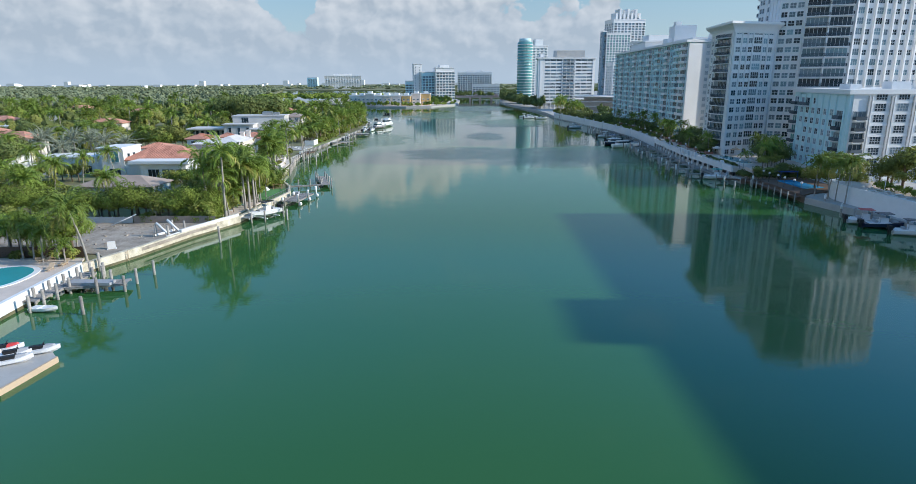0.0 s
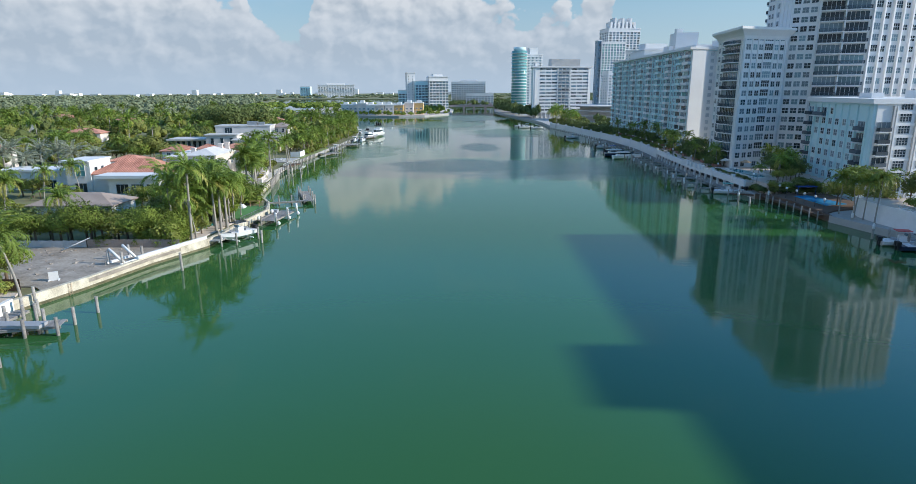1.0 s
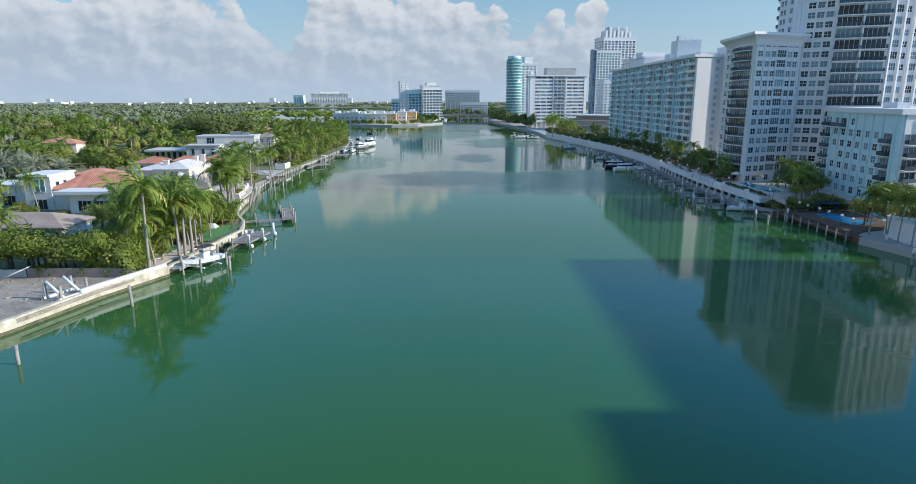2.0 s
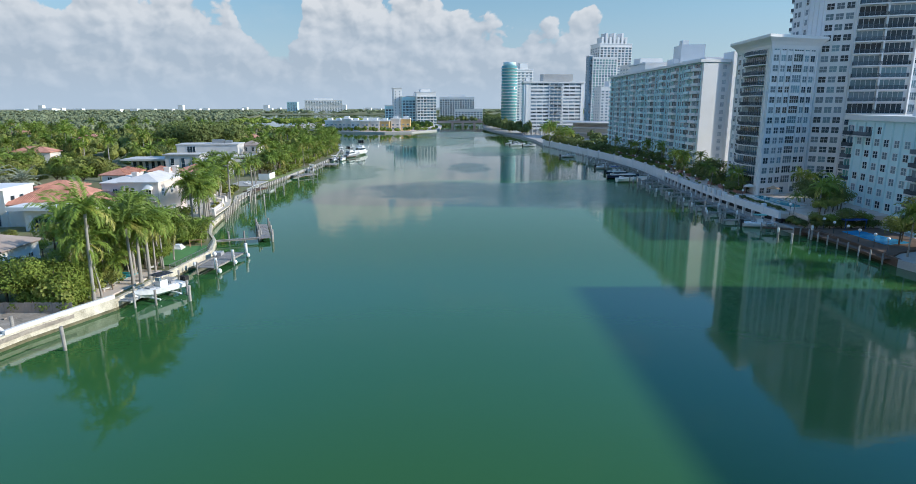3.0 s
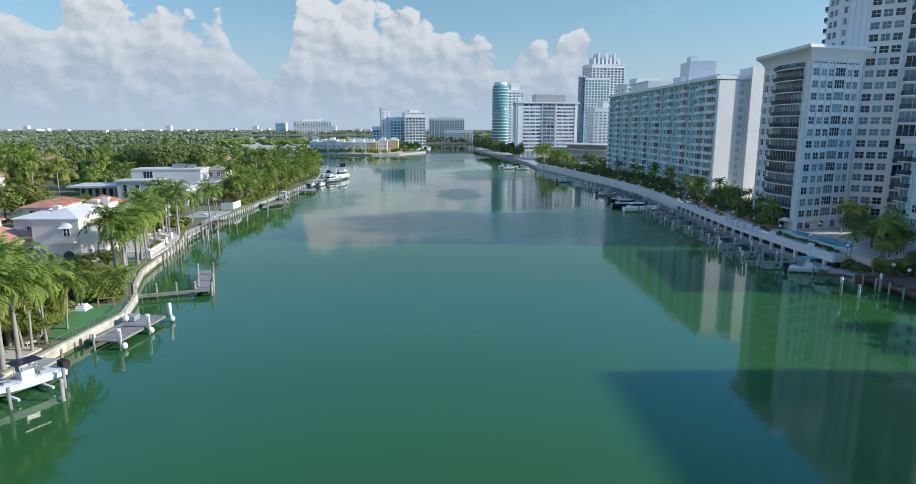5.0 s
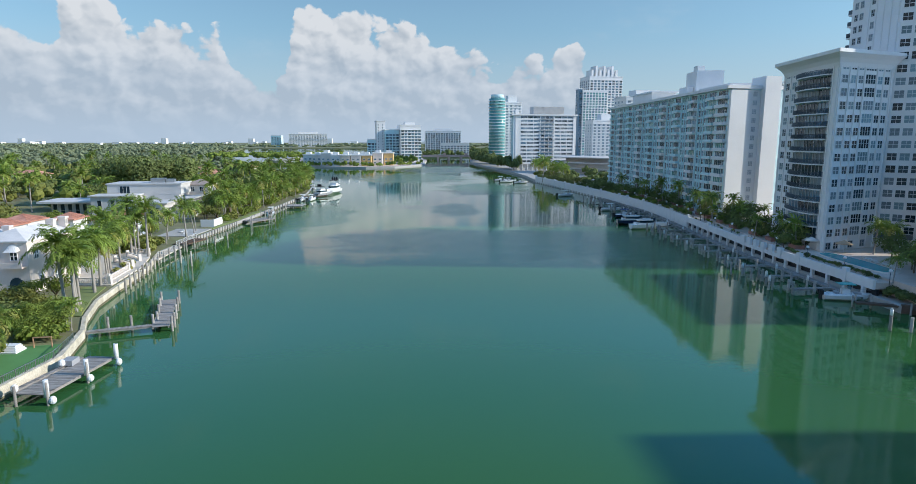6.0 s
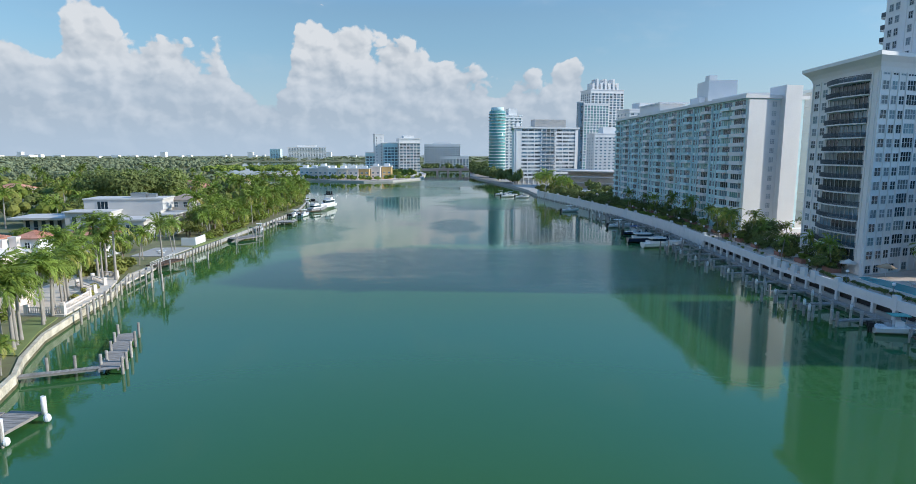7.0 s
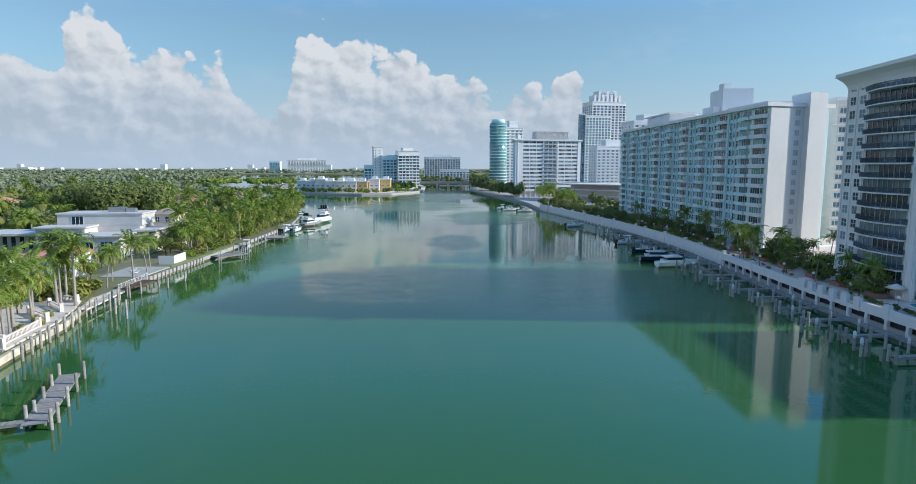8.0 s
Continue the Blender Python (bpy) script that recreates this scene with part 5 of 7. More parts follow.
def forest(name, mat, seed, spots, label, k=9):
    """Far woods: crowns of many lobes, each a dented mass of twigs under a ragged shell of leaf clumps, in one mesh."""
    rnd = np.random.default_rng(seed)
    V, F = [], []
    base = 0
    for x, y, r, h, n, size in spots:
        a, q = rnd.uniform(0, math.tau, k), np.sqrt(rnd.uniform(0.02, 1, k))
        lob = np.stack([x + np.cos(a) * q * r * 0.68, y + np.sin(a) * q * r * 0.68, h * (0.78 - 0.26 * q ** 2) + rnd.uniform(-0.05, 0.05, k) * h], 1)
        size_of = rnd.uniform(0.30, 0.50, k)
        for c, g in zip(lob, size_of):
            V.append(c + ICO_V * rnd.uniform(0.72, 1.0, (12, 1)) * (r * g, r * g, h * 0.55 * g))
            F += (ICO_F + base).tolist()
            base += 12
        d = rnd.normal(size=(n, 3)) + (0, 0, 0.55)
        d /= np.linalg.norm(d, axis=1, keepdims=True)
        pick = rnd.integers(0, k, n)
        p = lob[pick] + d * (r, r, h * 0.55) * size_of[pick, None] * rnd.uniform(0.86, 1.06, (n, 1))
        nn = d + rnd.uniform(-0.35, 0.35, (n, 3))
        nn /= np.linalg.norm(nn, axis=1, keepdims=True)
        u = np.cross(nn, rnd.normal(size=(n, 3)))
        u /= np.linalg.norm(u, axis=1, keepdims=True)
        w = np.cross(nn, u)
        s = (size * rnd.uniform(0.6, 1.4, (n, 1)))
        V.append(np.stack([p - u * s, p - w * s * 0.6, p + u * s, p + w * s * 0.6], 1).reshape(-1, 3))
        F += np.arange(base, base + 4 * n).reshape(-1, 4).tolist()
        base += 4 * n
    me = bpy.data.meshes.new(name)
    me.from_pydata(np.concatenate(V).tolist(), [], F)
    me.materials.append(mat)
    return tagged(new(name, me), label, "trees", "", "stuff")


def west_edge(y):
    return np.interp(y, [300, 385, 465, 505, 560, 820, 1900], [-61, -62, -76, -92, -140, -280, -560])


wood = random.Random(31)
near_spots, mid_spots, far_spots = [], [], []
for k in range(620):
    y = wood.uniform(300, 560)
    x = west_edge(y) - 12 - (wood.random() ** 1.2) * (0.75 * y + 40)
    if -145 < x < -70 and y < 305:
        continue
    h = wood.uniform(7, 12.5)
    near_spots.append((x, y, wood.uniform(3.5, 6), h, 130, 0.75))
for k in range(800):
    y = wood.uniform(560, 1150)
    x = west_edge(y) - 4 - wood.random() * (0.8 * y)
    mid_spots.append((x, y, wood.uniform(5, 10), wood.uniform(7, 14), 55, 1.1))
for k in range(900):
    y = wood.uniform(1150, 1890)
    x = west_edge(y) - 5 - wood.random() * (0.9 * y)
    far_spots.append((x, y, wood.uniform(9, 18), wood.uniform(7, 13), 14, 2.6))
for k in range(900):
    far_spots.append((wood.uniform(-2900, 900), wood.uniform(1910, 2600), wood.uniform(12, 26), wood.uniform(8, 15), 8, 4.0))
# west of the nearer gardens
for k in range(260):
    y = wood.uniform(100, 300)
    x = -150 - wood.random() * 200
    near_spots.append((x, y, wood.uniform(3.5, 6), wood.uniform(6, 11), 130, 0.75))
mix = random.Random(77)
kinds = {"LEAF": [], "DARK": [], "BRIGHT": []}
for spot in near_spots:
    kinds[mix.choice(("LEAF", "LEAF", "DARK", "DARK", "BRIGHT"))].append((spot[0], spot[1], spot[2] * mix.uniform(0.7, 1.5), spot[3] * mix.uniform(0.75, 1.2), 150, 0.5))
forest("woods_near", LEAF, 5, kinds["LEAF"], "dense gardens of broad-leaved trees")
forest("woods_dark", DARKLEAF, 15, kinds["DARK"], "dark crowns among the gardens")
forest("woods_bright", HEDGELEAF, 16, kinds["BRIGHT"], "bright green crowns among the gardens")
for k in range(130):
    y = mix.uniform(300, 620)
    x = west_edge(y) - 10 - mix.random() * 0.55 * y
    if not (-140 < x < -76 and y < 305):
        (coco if k % 2 else royal)(x, y, 1.3, mix.uniform(0.95, 1.25))
# both far woods take the leaf colour with haze mixed in
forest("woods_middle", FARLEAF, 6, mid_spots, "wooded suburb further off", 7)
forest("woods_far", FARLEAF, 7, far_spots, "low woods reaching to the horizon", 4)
isle_spots = [(wood.uniform(-150, -20), wood.uniform(735, 790), 4.5, wood.uniform(7, 11), 70, 1.0) for _ in range(60)]
isle_spots += [(x + wood.uniform(-2, 2), np.interp(x, [-150, -128, -96, -64, -38, -20, -10], [745, 708, 682, 672, 680, 716, 752]) + wood.uniform(0, 4), wood.uniform(2.2, 3.6), wood.uniform(4.5, 7.5), 110, 0.6) for x in range(-146, -12, 4)]
isle_spots += [(wood.uniform(-140, -300), wood.uniform(860, 1000), 8, 11, 60, 1.4) for _ in range(60)]
forest("woods_island", HEDGELEAF, 8, isle_spots, "row of bushy trees along the island quay")
east_spots = [(np.interp(y, [420, 480, 560, 650, 730, 800, 890], [80, 76, 68, 58, 49, 45, 50]) + wood.uniform(1, 11), y, 4.4, wood.uniform(9, 15), 90, 0.9) for y in np.linspace(596, 885, 105)]
east_spots += [(wood.uniform(90, 150), wood.uniform(420, 560), 4.0, wood.uniform(5, 9), 90, 0.8) for _ in range(40)]
east_spots += [(wood.uniform(-40, 90), wood.uniform(1010, 1120), 6, wood.uniform(8, 13), 60, 1.3) for _ in range(55)]
east_spots += [(wood.uniform(80, 400), wood.uniform(895, 1500), 8, 11, 60, 1.6) for _ in range(120)]
forest("woods_east", DARKLEAF, 9, east_spots, "dark trees along the far east bank")


# ---- houses on the west bank ----
def hip_roof(bm, x0, y0, x1, y1, z, rise, over=0.6, mi=0):
    x0, y0, x1, y1 = x0 - over, y0 - over, x1 + over, y1 + over
    w, d = x1 - x0, y1 - y0
    i = min(w, d) / 2
    if w >= d:
        a, b = (x0 + i, (y0 + y1) / 2, z + rise), (x1 - i - 0.01, (y0 + y1) / 2, z + rise)
    else:
        a, b = ((x0 + x1) / 2, y0 + i, z + rise), ((x0 + x1) / 2, y1 - i - 0.01, z + rise)
    c = [(x0, y0, z), (x1, y0, z), (x1, y1, z), (x0, y1, z)]
    low = [bm.verts.new((x, y, zz - 0.25)) for x, y, zz in c]
    e = [bm.verts.new(p) for p in c]
    ra, rb = bm.verts.new(a), bm.verts.new(b)
    faces = [(e[0], e[1], rb, ra), (e[1], e[2], rb), (e[2], e[3], ra, rb), (e[3], e[0], ra)] if w >= d else [(e[0], e[1], ra), (e[1], e[2], rb, ra), (e[2], e[3], rb), (e[3], e[0], ra, rb)]
    for f in faces:
        bm.faces.new(f).material_index = mi
    for k in range(4):
        bm.faces.new((low[k], low[(k + 1) % 4], e[(k + 1) % 4], e[k])).material_index = mi
    bm.faces.new(low[::-1]).material_index = mi


def tile_rows(bm, x0, y0, x1, y1, z, rise, over=0.6):
    """Ridge rolls and tile courses over a hip roof, as low raised ribs down the two long slopes."""
    x0, y0, x1, y1 = x0 - over, y0 - over, x1 + over, y1 + over
    w, d = x1 - x0, y1 - y0
    half = min(w, d) / 2
    n = int(w / 0.45)
    for k in range(n):
        x = x0 + (k + 0.5) * w / n
        reach = min(1.0, min(x - x0, x1 - x) / half) if w >= d else 1.0
        if w >= d:
            for sgn, ya in ((1, y0), (-1, y1)):
                tube(bm, (x, ya, z + 0.02), (x, ya + sgn * half * reach, z + rise * reach + 0.02), 0.09, 0.09, 5, 0, False)
    if w < d:
        n = int(d / 0.45)
        for k in range(n):
            y = y0 + (k + 0.5) * d / n
            reach = min(1.0, min(y - y0, y1 - y) / half)
            for sgn, xa in ((1, x0), (-1, x1)):
                tube(bm, (xa, y, z + 0.02), (xa + sgn * half * reach, y, z + rise * reach + 0.02), 0.09, 0.09, 5, 0, False)


H_WIN = window_mesh("window", 1.2, 1.6, 2, 2, WFRAME, GLASS)
H_BAY = window_mesh("window", 2.6, 3.0, 2, 2, WFRAME, GREENGLASS)
H_DOOR = window_mesh("window", 3.2, 2.5, 3, 1, FRAME, GLASS)
H_SLIDE = window_mesh("window", 1.3, 4.2, 1, 2, FRAME, GLASS)


def house(label, x, y, rz, bodies, roofs=(), openings=(), mat=WHITE, roof_mat=TILE, z=1.3, tiles=False):
    t = thing("house", label, "house", "waterfront houses", x, y, z, rz)
    for b in bodies:
        bm = bmesh.new()
        box(bm, *b)
        part("wall", bm, mat, t)
    for r in roofs:
        bm = bmesh.new()
        if r[0] == "flat":
            box(bm, *r[1:])
        else:
            hip_roof(bm, *r[1:])
            if tiles:
                rows = bmesh.new()
                tile_rows(rows, *r[1:7])
                tagged(part("tile_relief", rows, roof_mat, t), kind="stuff")
        part("roof", bm, roof_mat if r[0] != "flat" else mat, t)
    for me, x0, y0, z0, face in openings:
        put("window", me, t, pose(x0, y0, z0, 0, 0, face))
    return t


S, E_ = 0, 90
# small house with a brown shingle roof beside the empty lot
house("small white house with a brown-grey shingle hip roof", -85.2, 131.5, 0, [(0, 0, -0.2, 16.5, 9, 4.7)], [("hip", 0, 0, 16.5, 9, 4.7, 1.9)],
      [(H_WIN, 2, 0, 1.3, S), (H_WIN, 6, 0, 1.3, S), (H_DOOR, 9.5, 0, 0.2, S), (H_WIN, 16.5, 3, 1.3, E_), (H_WIN, 16.5, 6, 1.3, E_)], WHITE, SLATE)
# white box house, two storeys, and its long flat wing
house("white flat-roofed modern house with a two-storey end block", -104.8, 174.5, 0, [(0, 0, -0.2, 6.6, 10, 8.4), (-22, 6, -0.2, -0.02, 15, 5.2)],
      [("flat", -0.9, -0.9, 8.4, 6.8, 10.4, 8.8), ("flat", -22.6, 5.4, 5.2, -0.92, 15.6, 5.6)],
      [(H_DOOR, 2, 0, 0.2, S), (H_BAY, 2.6, 0, 4.6, S), (H_SLIDE, 6.6, 2, 2.6, E_), (H_SLIDE, 6.6, 5, 2.6, E_), (H_DOOR, -18, 6, 0.2, S), (H_DOOR, -10, 6, 0.2, S)], WHITE)
# terracotta tiled house with a flat white terrace in front
house("large white house with red terracotta tile hip roofs", -98.6, 175.2, 0, [(0, 0, -0.2, 20.4, 12, 5.1), (-3.0, 15, -0.2, 6, 22, 7.0), (7.5, -5.4, -0.2, 20.3, -0.02, 4.8)],
      [("hip", 0, 0, 20.4, 12, 5.1, 3.5), ("hip", -3.0, 15, 6, 22, 7.0, 1.3), ("flat", 5.0, -7.2, 4.8, 21.8, -0.7, 5.6)],
      [(H_DOOR, 9.5, -5.4, 0.6, S), (H_DOOR, 13.5, -5.4, 0.6, S), (H_DOOR, 17.5, -5.4, 0.6, S), (H_WIN, 20.4, 3, 1.6, E_), (H_WIN, 20.4, 8, 1.6, E_)], WHITE, TILE, tiles=True)
# white two-storey villa with a white tiled roof
villa = house("pale pinkish two-storey villa with white hip roofs, chimneys and arched windows", -76.0, 181.6, 1, [(0, 0, -0.2, 8.8, 15.5, 9.3), (-8.6, 8, -0.2, -0.02, 19, 8.2)],
              [("hip", 0, 0, 8.8, 15.5, 9.3, 1.6, 0.3), ("hip", -8.6, 8, -0.3, 19, 8.2, 1.3, 0.3)],
              [(H_WIN, 8.8, 1.6, 5.9, E_), (H_WIN, 8.8, 6.4, 5.9, E_), (H_WIN, 8.8, 11.6, 5.9, E_), (H_WIN, 8.8, 2.5, 1.2, E_), (H_WIN, 8.8, 7, 1.2, E_), (H_WIN, 5.9, 0, 5.9, S), (H_WIN, 2.2, 0, 1.2, S), (H_WIN, -6, 8, 5.0, S), (H_WIN, -3, 8, 5.0, S)], BLUSH, PALEROOF)
for cx, cy, h in ((7.4, 13.6, 11.5), (6.0, 12.2, 11.2), (-2.0, 12.0, 10.0)):
    bm = bmesh.new()
    box(bm, cx - 0.6, cy - 0.5, 8.0, cx + 0.6, cy + 0.5, h)
    box(bm, cx - 0.72, cy - 0.62, h, cx + 0.72, cy + 0.62, h + 0.35)
    part("chimney", bm, BLUSH, villa)
bm = bmesh.new()
for k in range(12):
    a0, a1 = math.pi * k / 12, math.pi * (k + 1) / 12
    v = [bm.verts.new(q) for q in ((6.5 - 1.1 * math.cos(a0), -0.02, 7.6 + 1.1 * math.sin(a0)), (6.5 - 1.1 * math.cos(a1), -0.02, 7.6 + 1.1 * math.sin(a1)), (6.5 - 1.1 * math.cos(a1), -1.1, 7.5), (6.5 - 1.1 * math.cos(a0), -1.1, 7.5))]
    bm.faces.new(v)
part("awning", bm, CANVAS, villa)
bm = bmesh.new()
box(bm, 4.6, -1.3, 4.7, 8.4, -0.02, 4.9)
box(bm, 4.6, -1.3, 4.9, 8.4, -1.2, 5.7)
part("balcony", bm, BLUSH, villa)
bm = bmesh.new()
for k in range(10):
    a0, a1 = math.pi * k / 10, math.pi * (k + 1) / 10
    box(bm, 6.5 - 1.2 * math.cos(a0), -0.06, 0.2, 6.5 - 1.2 * math.cos(a1), -0.01, 1.9 + 1.1 * min(math.sin(a0), math.sin(a1)))
part("arched_opening", bm, GLASS, villa)
# houses behind the villa, red tiles
house("white tower house with a low red tile roof", -94, 206.5, 0, [(0, 0, -0.2, 6.2, 7, 8.3)], [("hip", 0, 0, 6.2, 7, 8.3, 1.3)], [(H_WIN, 1.5, 0, 6, S), (H_WIN, 6.2, 3, 6, E_)], WHITE, TILE, tiles=True)
house("little white stair tower with a tile cap", -86.4, 193.0, 0, [(0, 0, -0.2, 2.8, 2.8, 7.4)], [("hip", 0, 0, 2.8, 2.8, 7.4, 1.0)], [(H_WIN, 0.7, 0, 5, S)], WHITE, TILE)
house("white house with red tile hip roofs behind the villa", -101.6, 225, 0, [(0, 0, -0.2, 6.4, 7, 7.0), (8, 7, -0.2, 13, 13, 6.6), (12, 14, -0.2, 22, 26, 5.6)], [("hip", 0, 0, 6.4, 7, 7.0, 1.4), ("hip", 8, 7, 13, 13, 6.6, 1.4), ("hip", 12, 14, 22, 26, 5.6, 1.8)],
      [(H_WIN, 3, 0, 5, S), (H_WIN, 10, 7, 4, S), (H_WIN, 22, 18, 2, E_)], WHITE, TILE, tiles=True)
# long modern house in grey and white slabs
mod = house("long modern house of grey walls and white roof slabs", -131, 277, 5, [(7, 4, -0.2, 22, 12, 5.8), (22, -2, -0.2, 35, 9, 8.0), (24, 6, 8.0, 47.6, 17, 11.3), (35.05, 6.05, -0.2, 46.9, 16.9, 7.99), (35, -9, -0.2, 47, 5.9, 6.2), (47, 1, -0.2, 51, 14, 6.0)],
            [("flat", 4.6, 0, 5.8, 21.9, 14, 6.4), ("flat", 21.4, -2.6, 8.0, 35.6, 5.9, 8.4), ("flat", 23.7, 5.7, 11.3, 48, 17.3, 11.7), ("flat", 34.4, -9.6, 6.2, 48, 0.9, 6.6), ("flat", 46, 1.0, 6.6, 53, 14.6, 7.0)],
            [(H_SLIDE, 7.6 + 2.3 * k, 4, 1.0, S) for k in range(6)] + [(H_SLIDE, 24, -2, 2.6, S), (H_SLIDE, 28, -2, 2.6, S), (H_SLIDE, 32, -2, 2.6, S), (H_DOOR, 37, -9, 2.4, S), (H_DOOR, 42, -9, 2.4, S), (H_DOOR, 51, 4, 2.2, E_), (H_DOOR, 28, 6, 8.3, S)], GREYWALL)
bm = bmesh.new()
box(bm, 37, 9, 11.7, 41.6, 11.5, 13.2)
box(bm, 42.0, 9.4, 11.7, 44.6, 11.3, 12.9)
part("roof_unit", bm, METAL, mod)
house("small tower pavilion with a grey-brown hip roof", -87, 298, 0, [(0, 0, -0.2, 8, 8, 10.4)], [("hip", 0, 0, 8, 8, 10.4, 1.8)], [(H_WIN, 2, 0, 8, S), (H_WIN, 5, 0, 8, S)], CREAM, SLATE)
for hx, hy, w in ((-150, 455, 14), (-135, 505, 12), (-128, 420, 12), (-185, 300, 16), (-210, 250, 18), (-178, 222, 20), (-260, 330, 16), (-230, 420, 16), (-310, 480, 18), (-196, 520, 14)):
    house("low house half hidden among trees", hx, hy, grow.uniform(-15, 15), [(0, 0, -0.2, w, 10, 7.5)], [("hip", 0, 0, w, 10, 7.5, 2.2)], [(H_WIN, 2, 0, 4.5, S), (H_WIN, 7, 0, 4.5, S)], CREAM, TILE)
for hx, hy, w in ((-165, 190, 22), (-185, 205, 18), (-240, 300, 20), (-300, 420, 26)):
    house("low white flat-roofed house among trees", hx, hy, grow.uniform(-10, 10), [(0, 0, -0.2, w, 12, 6.0)], [("flat", -0.5, -0.5, 6.0, w + 0.5, 12.5, 6.5)], [(H_DOOR, 3, 0, 1, S), (H_DOOR, 9, 0, 1, S)], WHITE)


# ---- grounds of the west bank ----
def slab(name, poly, z0, z1, mat, label, category="", kind="structure"):
    bm = bmesh.new()
    prism(bm, ccw(poly), z0, z1)
    return single(name, bm, mat, label, category, kind)


slab("empty_lot", [(-56.4, 91.5), (-53, 98), (-50, 109), (-47.5, 115.6), (-84, 115.6), (-84, 94.2), (-59, 93.6)], 1.0, 1.5, GRAVEL, "bare rubble-strewn empty building lot", "ground")
slab("pool_terrace", [(-56.6, 60), (-57.6, 86), (-59.2, 90.8), (-80, 90.8), (-80, 60)], 1.0, 1.55, PAVING, "pale paved terrace round a pool", "terrace")
slab("swimming_pool_rim", smooth_poly([(-61.2, 78), (-61.6, 84.2), (-65.8, 86.8), (-70, 84), (-70, 77), (-64.5, 74.6)], 5), 1.5, 1.66, WHITEPAINT, "rounded white rim of a swimming pool", "pool rim")
slab("swimming_pool", smooth_poly([(-61.9, 78.2), (-62.3, 83.8), (-65.9, 86.0), (-69.4, 83.4), (-69.4, 77.4), (-64.6, 75.4)], 5), 1.55, 1.69, POOL, "kidney-shaped turquoise swimming pool", "pool")
slab("artificial_lawn", [(-44.6, 139), (-43.9, 148.4), (-46, 154.5), (-52, 153.2), (-48.6, 140)], 1.2, 1.5, TURF, "bright green lawn behind a railing", "lawn")
slab("garden_lawn", [(-51, 167.5), (-55, 178), (-57, 186), (-61, 186), (-57, 168)], 1.2, 1.48, GRASS, "narrow lawn along the seawall", "lawn")
slab("villa_terrace", [(-56.6, 187), (-58.6, 203), (-61.6, 213), (-64, 219), (-74, 219), (-72, 188)], 1.2, 1.6, LIMESTONE, "pale stone terrace with balustrades", "terrace")
slab("garden_path", [(-47.5, 121), (-46.2, 136), (-50, 137), (-51, 121.5)], 1.2, 1.52, PAVING, "pale paved waterside garden", "paving")
slab("plunge_pool", [(-50.6, 128), (-49.2, 134.5), (-52.6, 135), (-54, 128.6)], 1.45, 1.62, POOL, "small blue-green garden pool", "pool")
slab("patio", [(-64.4, 244), (-64, 258), (-74, 258), (-74, 244)], 1.2, 1.55, CONCRETE, "grey stone patio by the water", "patio")
slab("white_garden_wall", [(-65.0, 263), (-65.0, 270.5), (-65.4, 270.5), (-65.4, 263)], 1.2, 3.5, WHITE, "plain white garden wall", "wall")
slab("white_garden_return", [(-65.4, 263), (-69.0, 263), (-69.0, 263.4), (-65.4, 263.4)], 1.2, 3.5, WHITE, "plain white garden wall", "wall")
slab("verge", [(-63.8, 258.5), (-62.8, 275), (-61.8, 306), (-64, 306), (-65, 258.5)], 1.2, 1.5, GRASS, "strip of grass behind the seawall", "lawn")


def fence(label, p0, p1, h, z, mat, board=0.45, group="fences", posts=2.2):
    t = thing("fence", label, "fence", group)
    fr = wall_frame(p0, p1, z)
    L = span(p0, p1)
    n = int(L / board)
    bm = bmesh.new()
    box(bm, 0.01, -0.02, 0, L / n - 0.01, 0.02, h)
    me = mesh_of("board", bm, mat)
    for k in range(n):
        put("board", me, t, fr @ Matrix.Translation((k * L / n, 0, 0.02 * ((k * 5) % 3))))
    for k in range(int(L / posts) + 1):
        bm = bmesh.new()
        box(bm, k * posts - 0.06, 0.02, -0.2, k * posts + 0.06, 0.14, h + 0.1, 0, fr)
        part("post", bm, mat, t)
    return t


fence("grey site fence along the empty lot", (-84, 115.7), (-64.6, 115.4), 1.3, 1.4, GREYWALL)
fence("dark mesh fence along the empty lot", (-64.4, 115.4), (-48.2, 115.2), 1.5, 1.4, SLATE)
fence("dark timber garden fence between pool and lot", (-80, 91.6), (-59.6, 91.9), 1.7, 1.4, BROWNWOOD)


def railing(label, line, z, h=1.0, mat=METAL, step=1.5, group="railings"):
    t = thing("railing", label, "railing", group)
    for (x0, y0), (x1, y1) in zip(line, line[1:]):
        fr = wall_frame((x0, y0), (x1, y1), z)
        L = span((x0, y0), (x1, y1))
        bm = bmesh.new()
        box(bm, 0, -0.03, h - 0.06, L, 0.03, h, 0, fr)
        box(bm, 0, -0.02, 0.1, L, 0.02, 0.14, 0, fr)
        n = max(1, int(L / 0.25))
        for k in range(n):
            box(bm, k * L / n, -0.012, 0.1, k * L / n + 0.025, 0.012, h - 0.05, 0, fr)
        part("infill", bm, mat, t)
        n = max(1, int(L / step))
        for k in range(n + 1):
            bm = bmesh.new()
            box(bm, k * L / n - 0.04, -0.04, 0, k * L / n + 0.04, 0.04, h + 0.05, 0, fr)
            part("post", bm, mat, t)
    return t


railing("grey metal railing along the lawn", [(-44.9, 136), (-44.2, 143), (-43.7, 149), (-45.4, 156)], 1.5, 1.0, METAL)


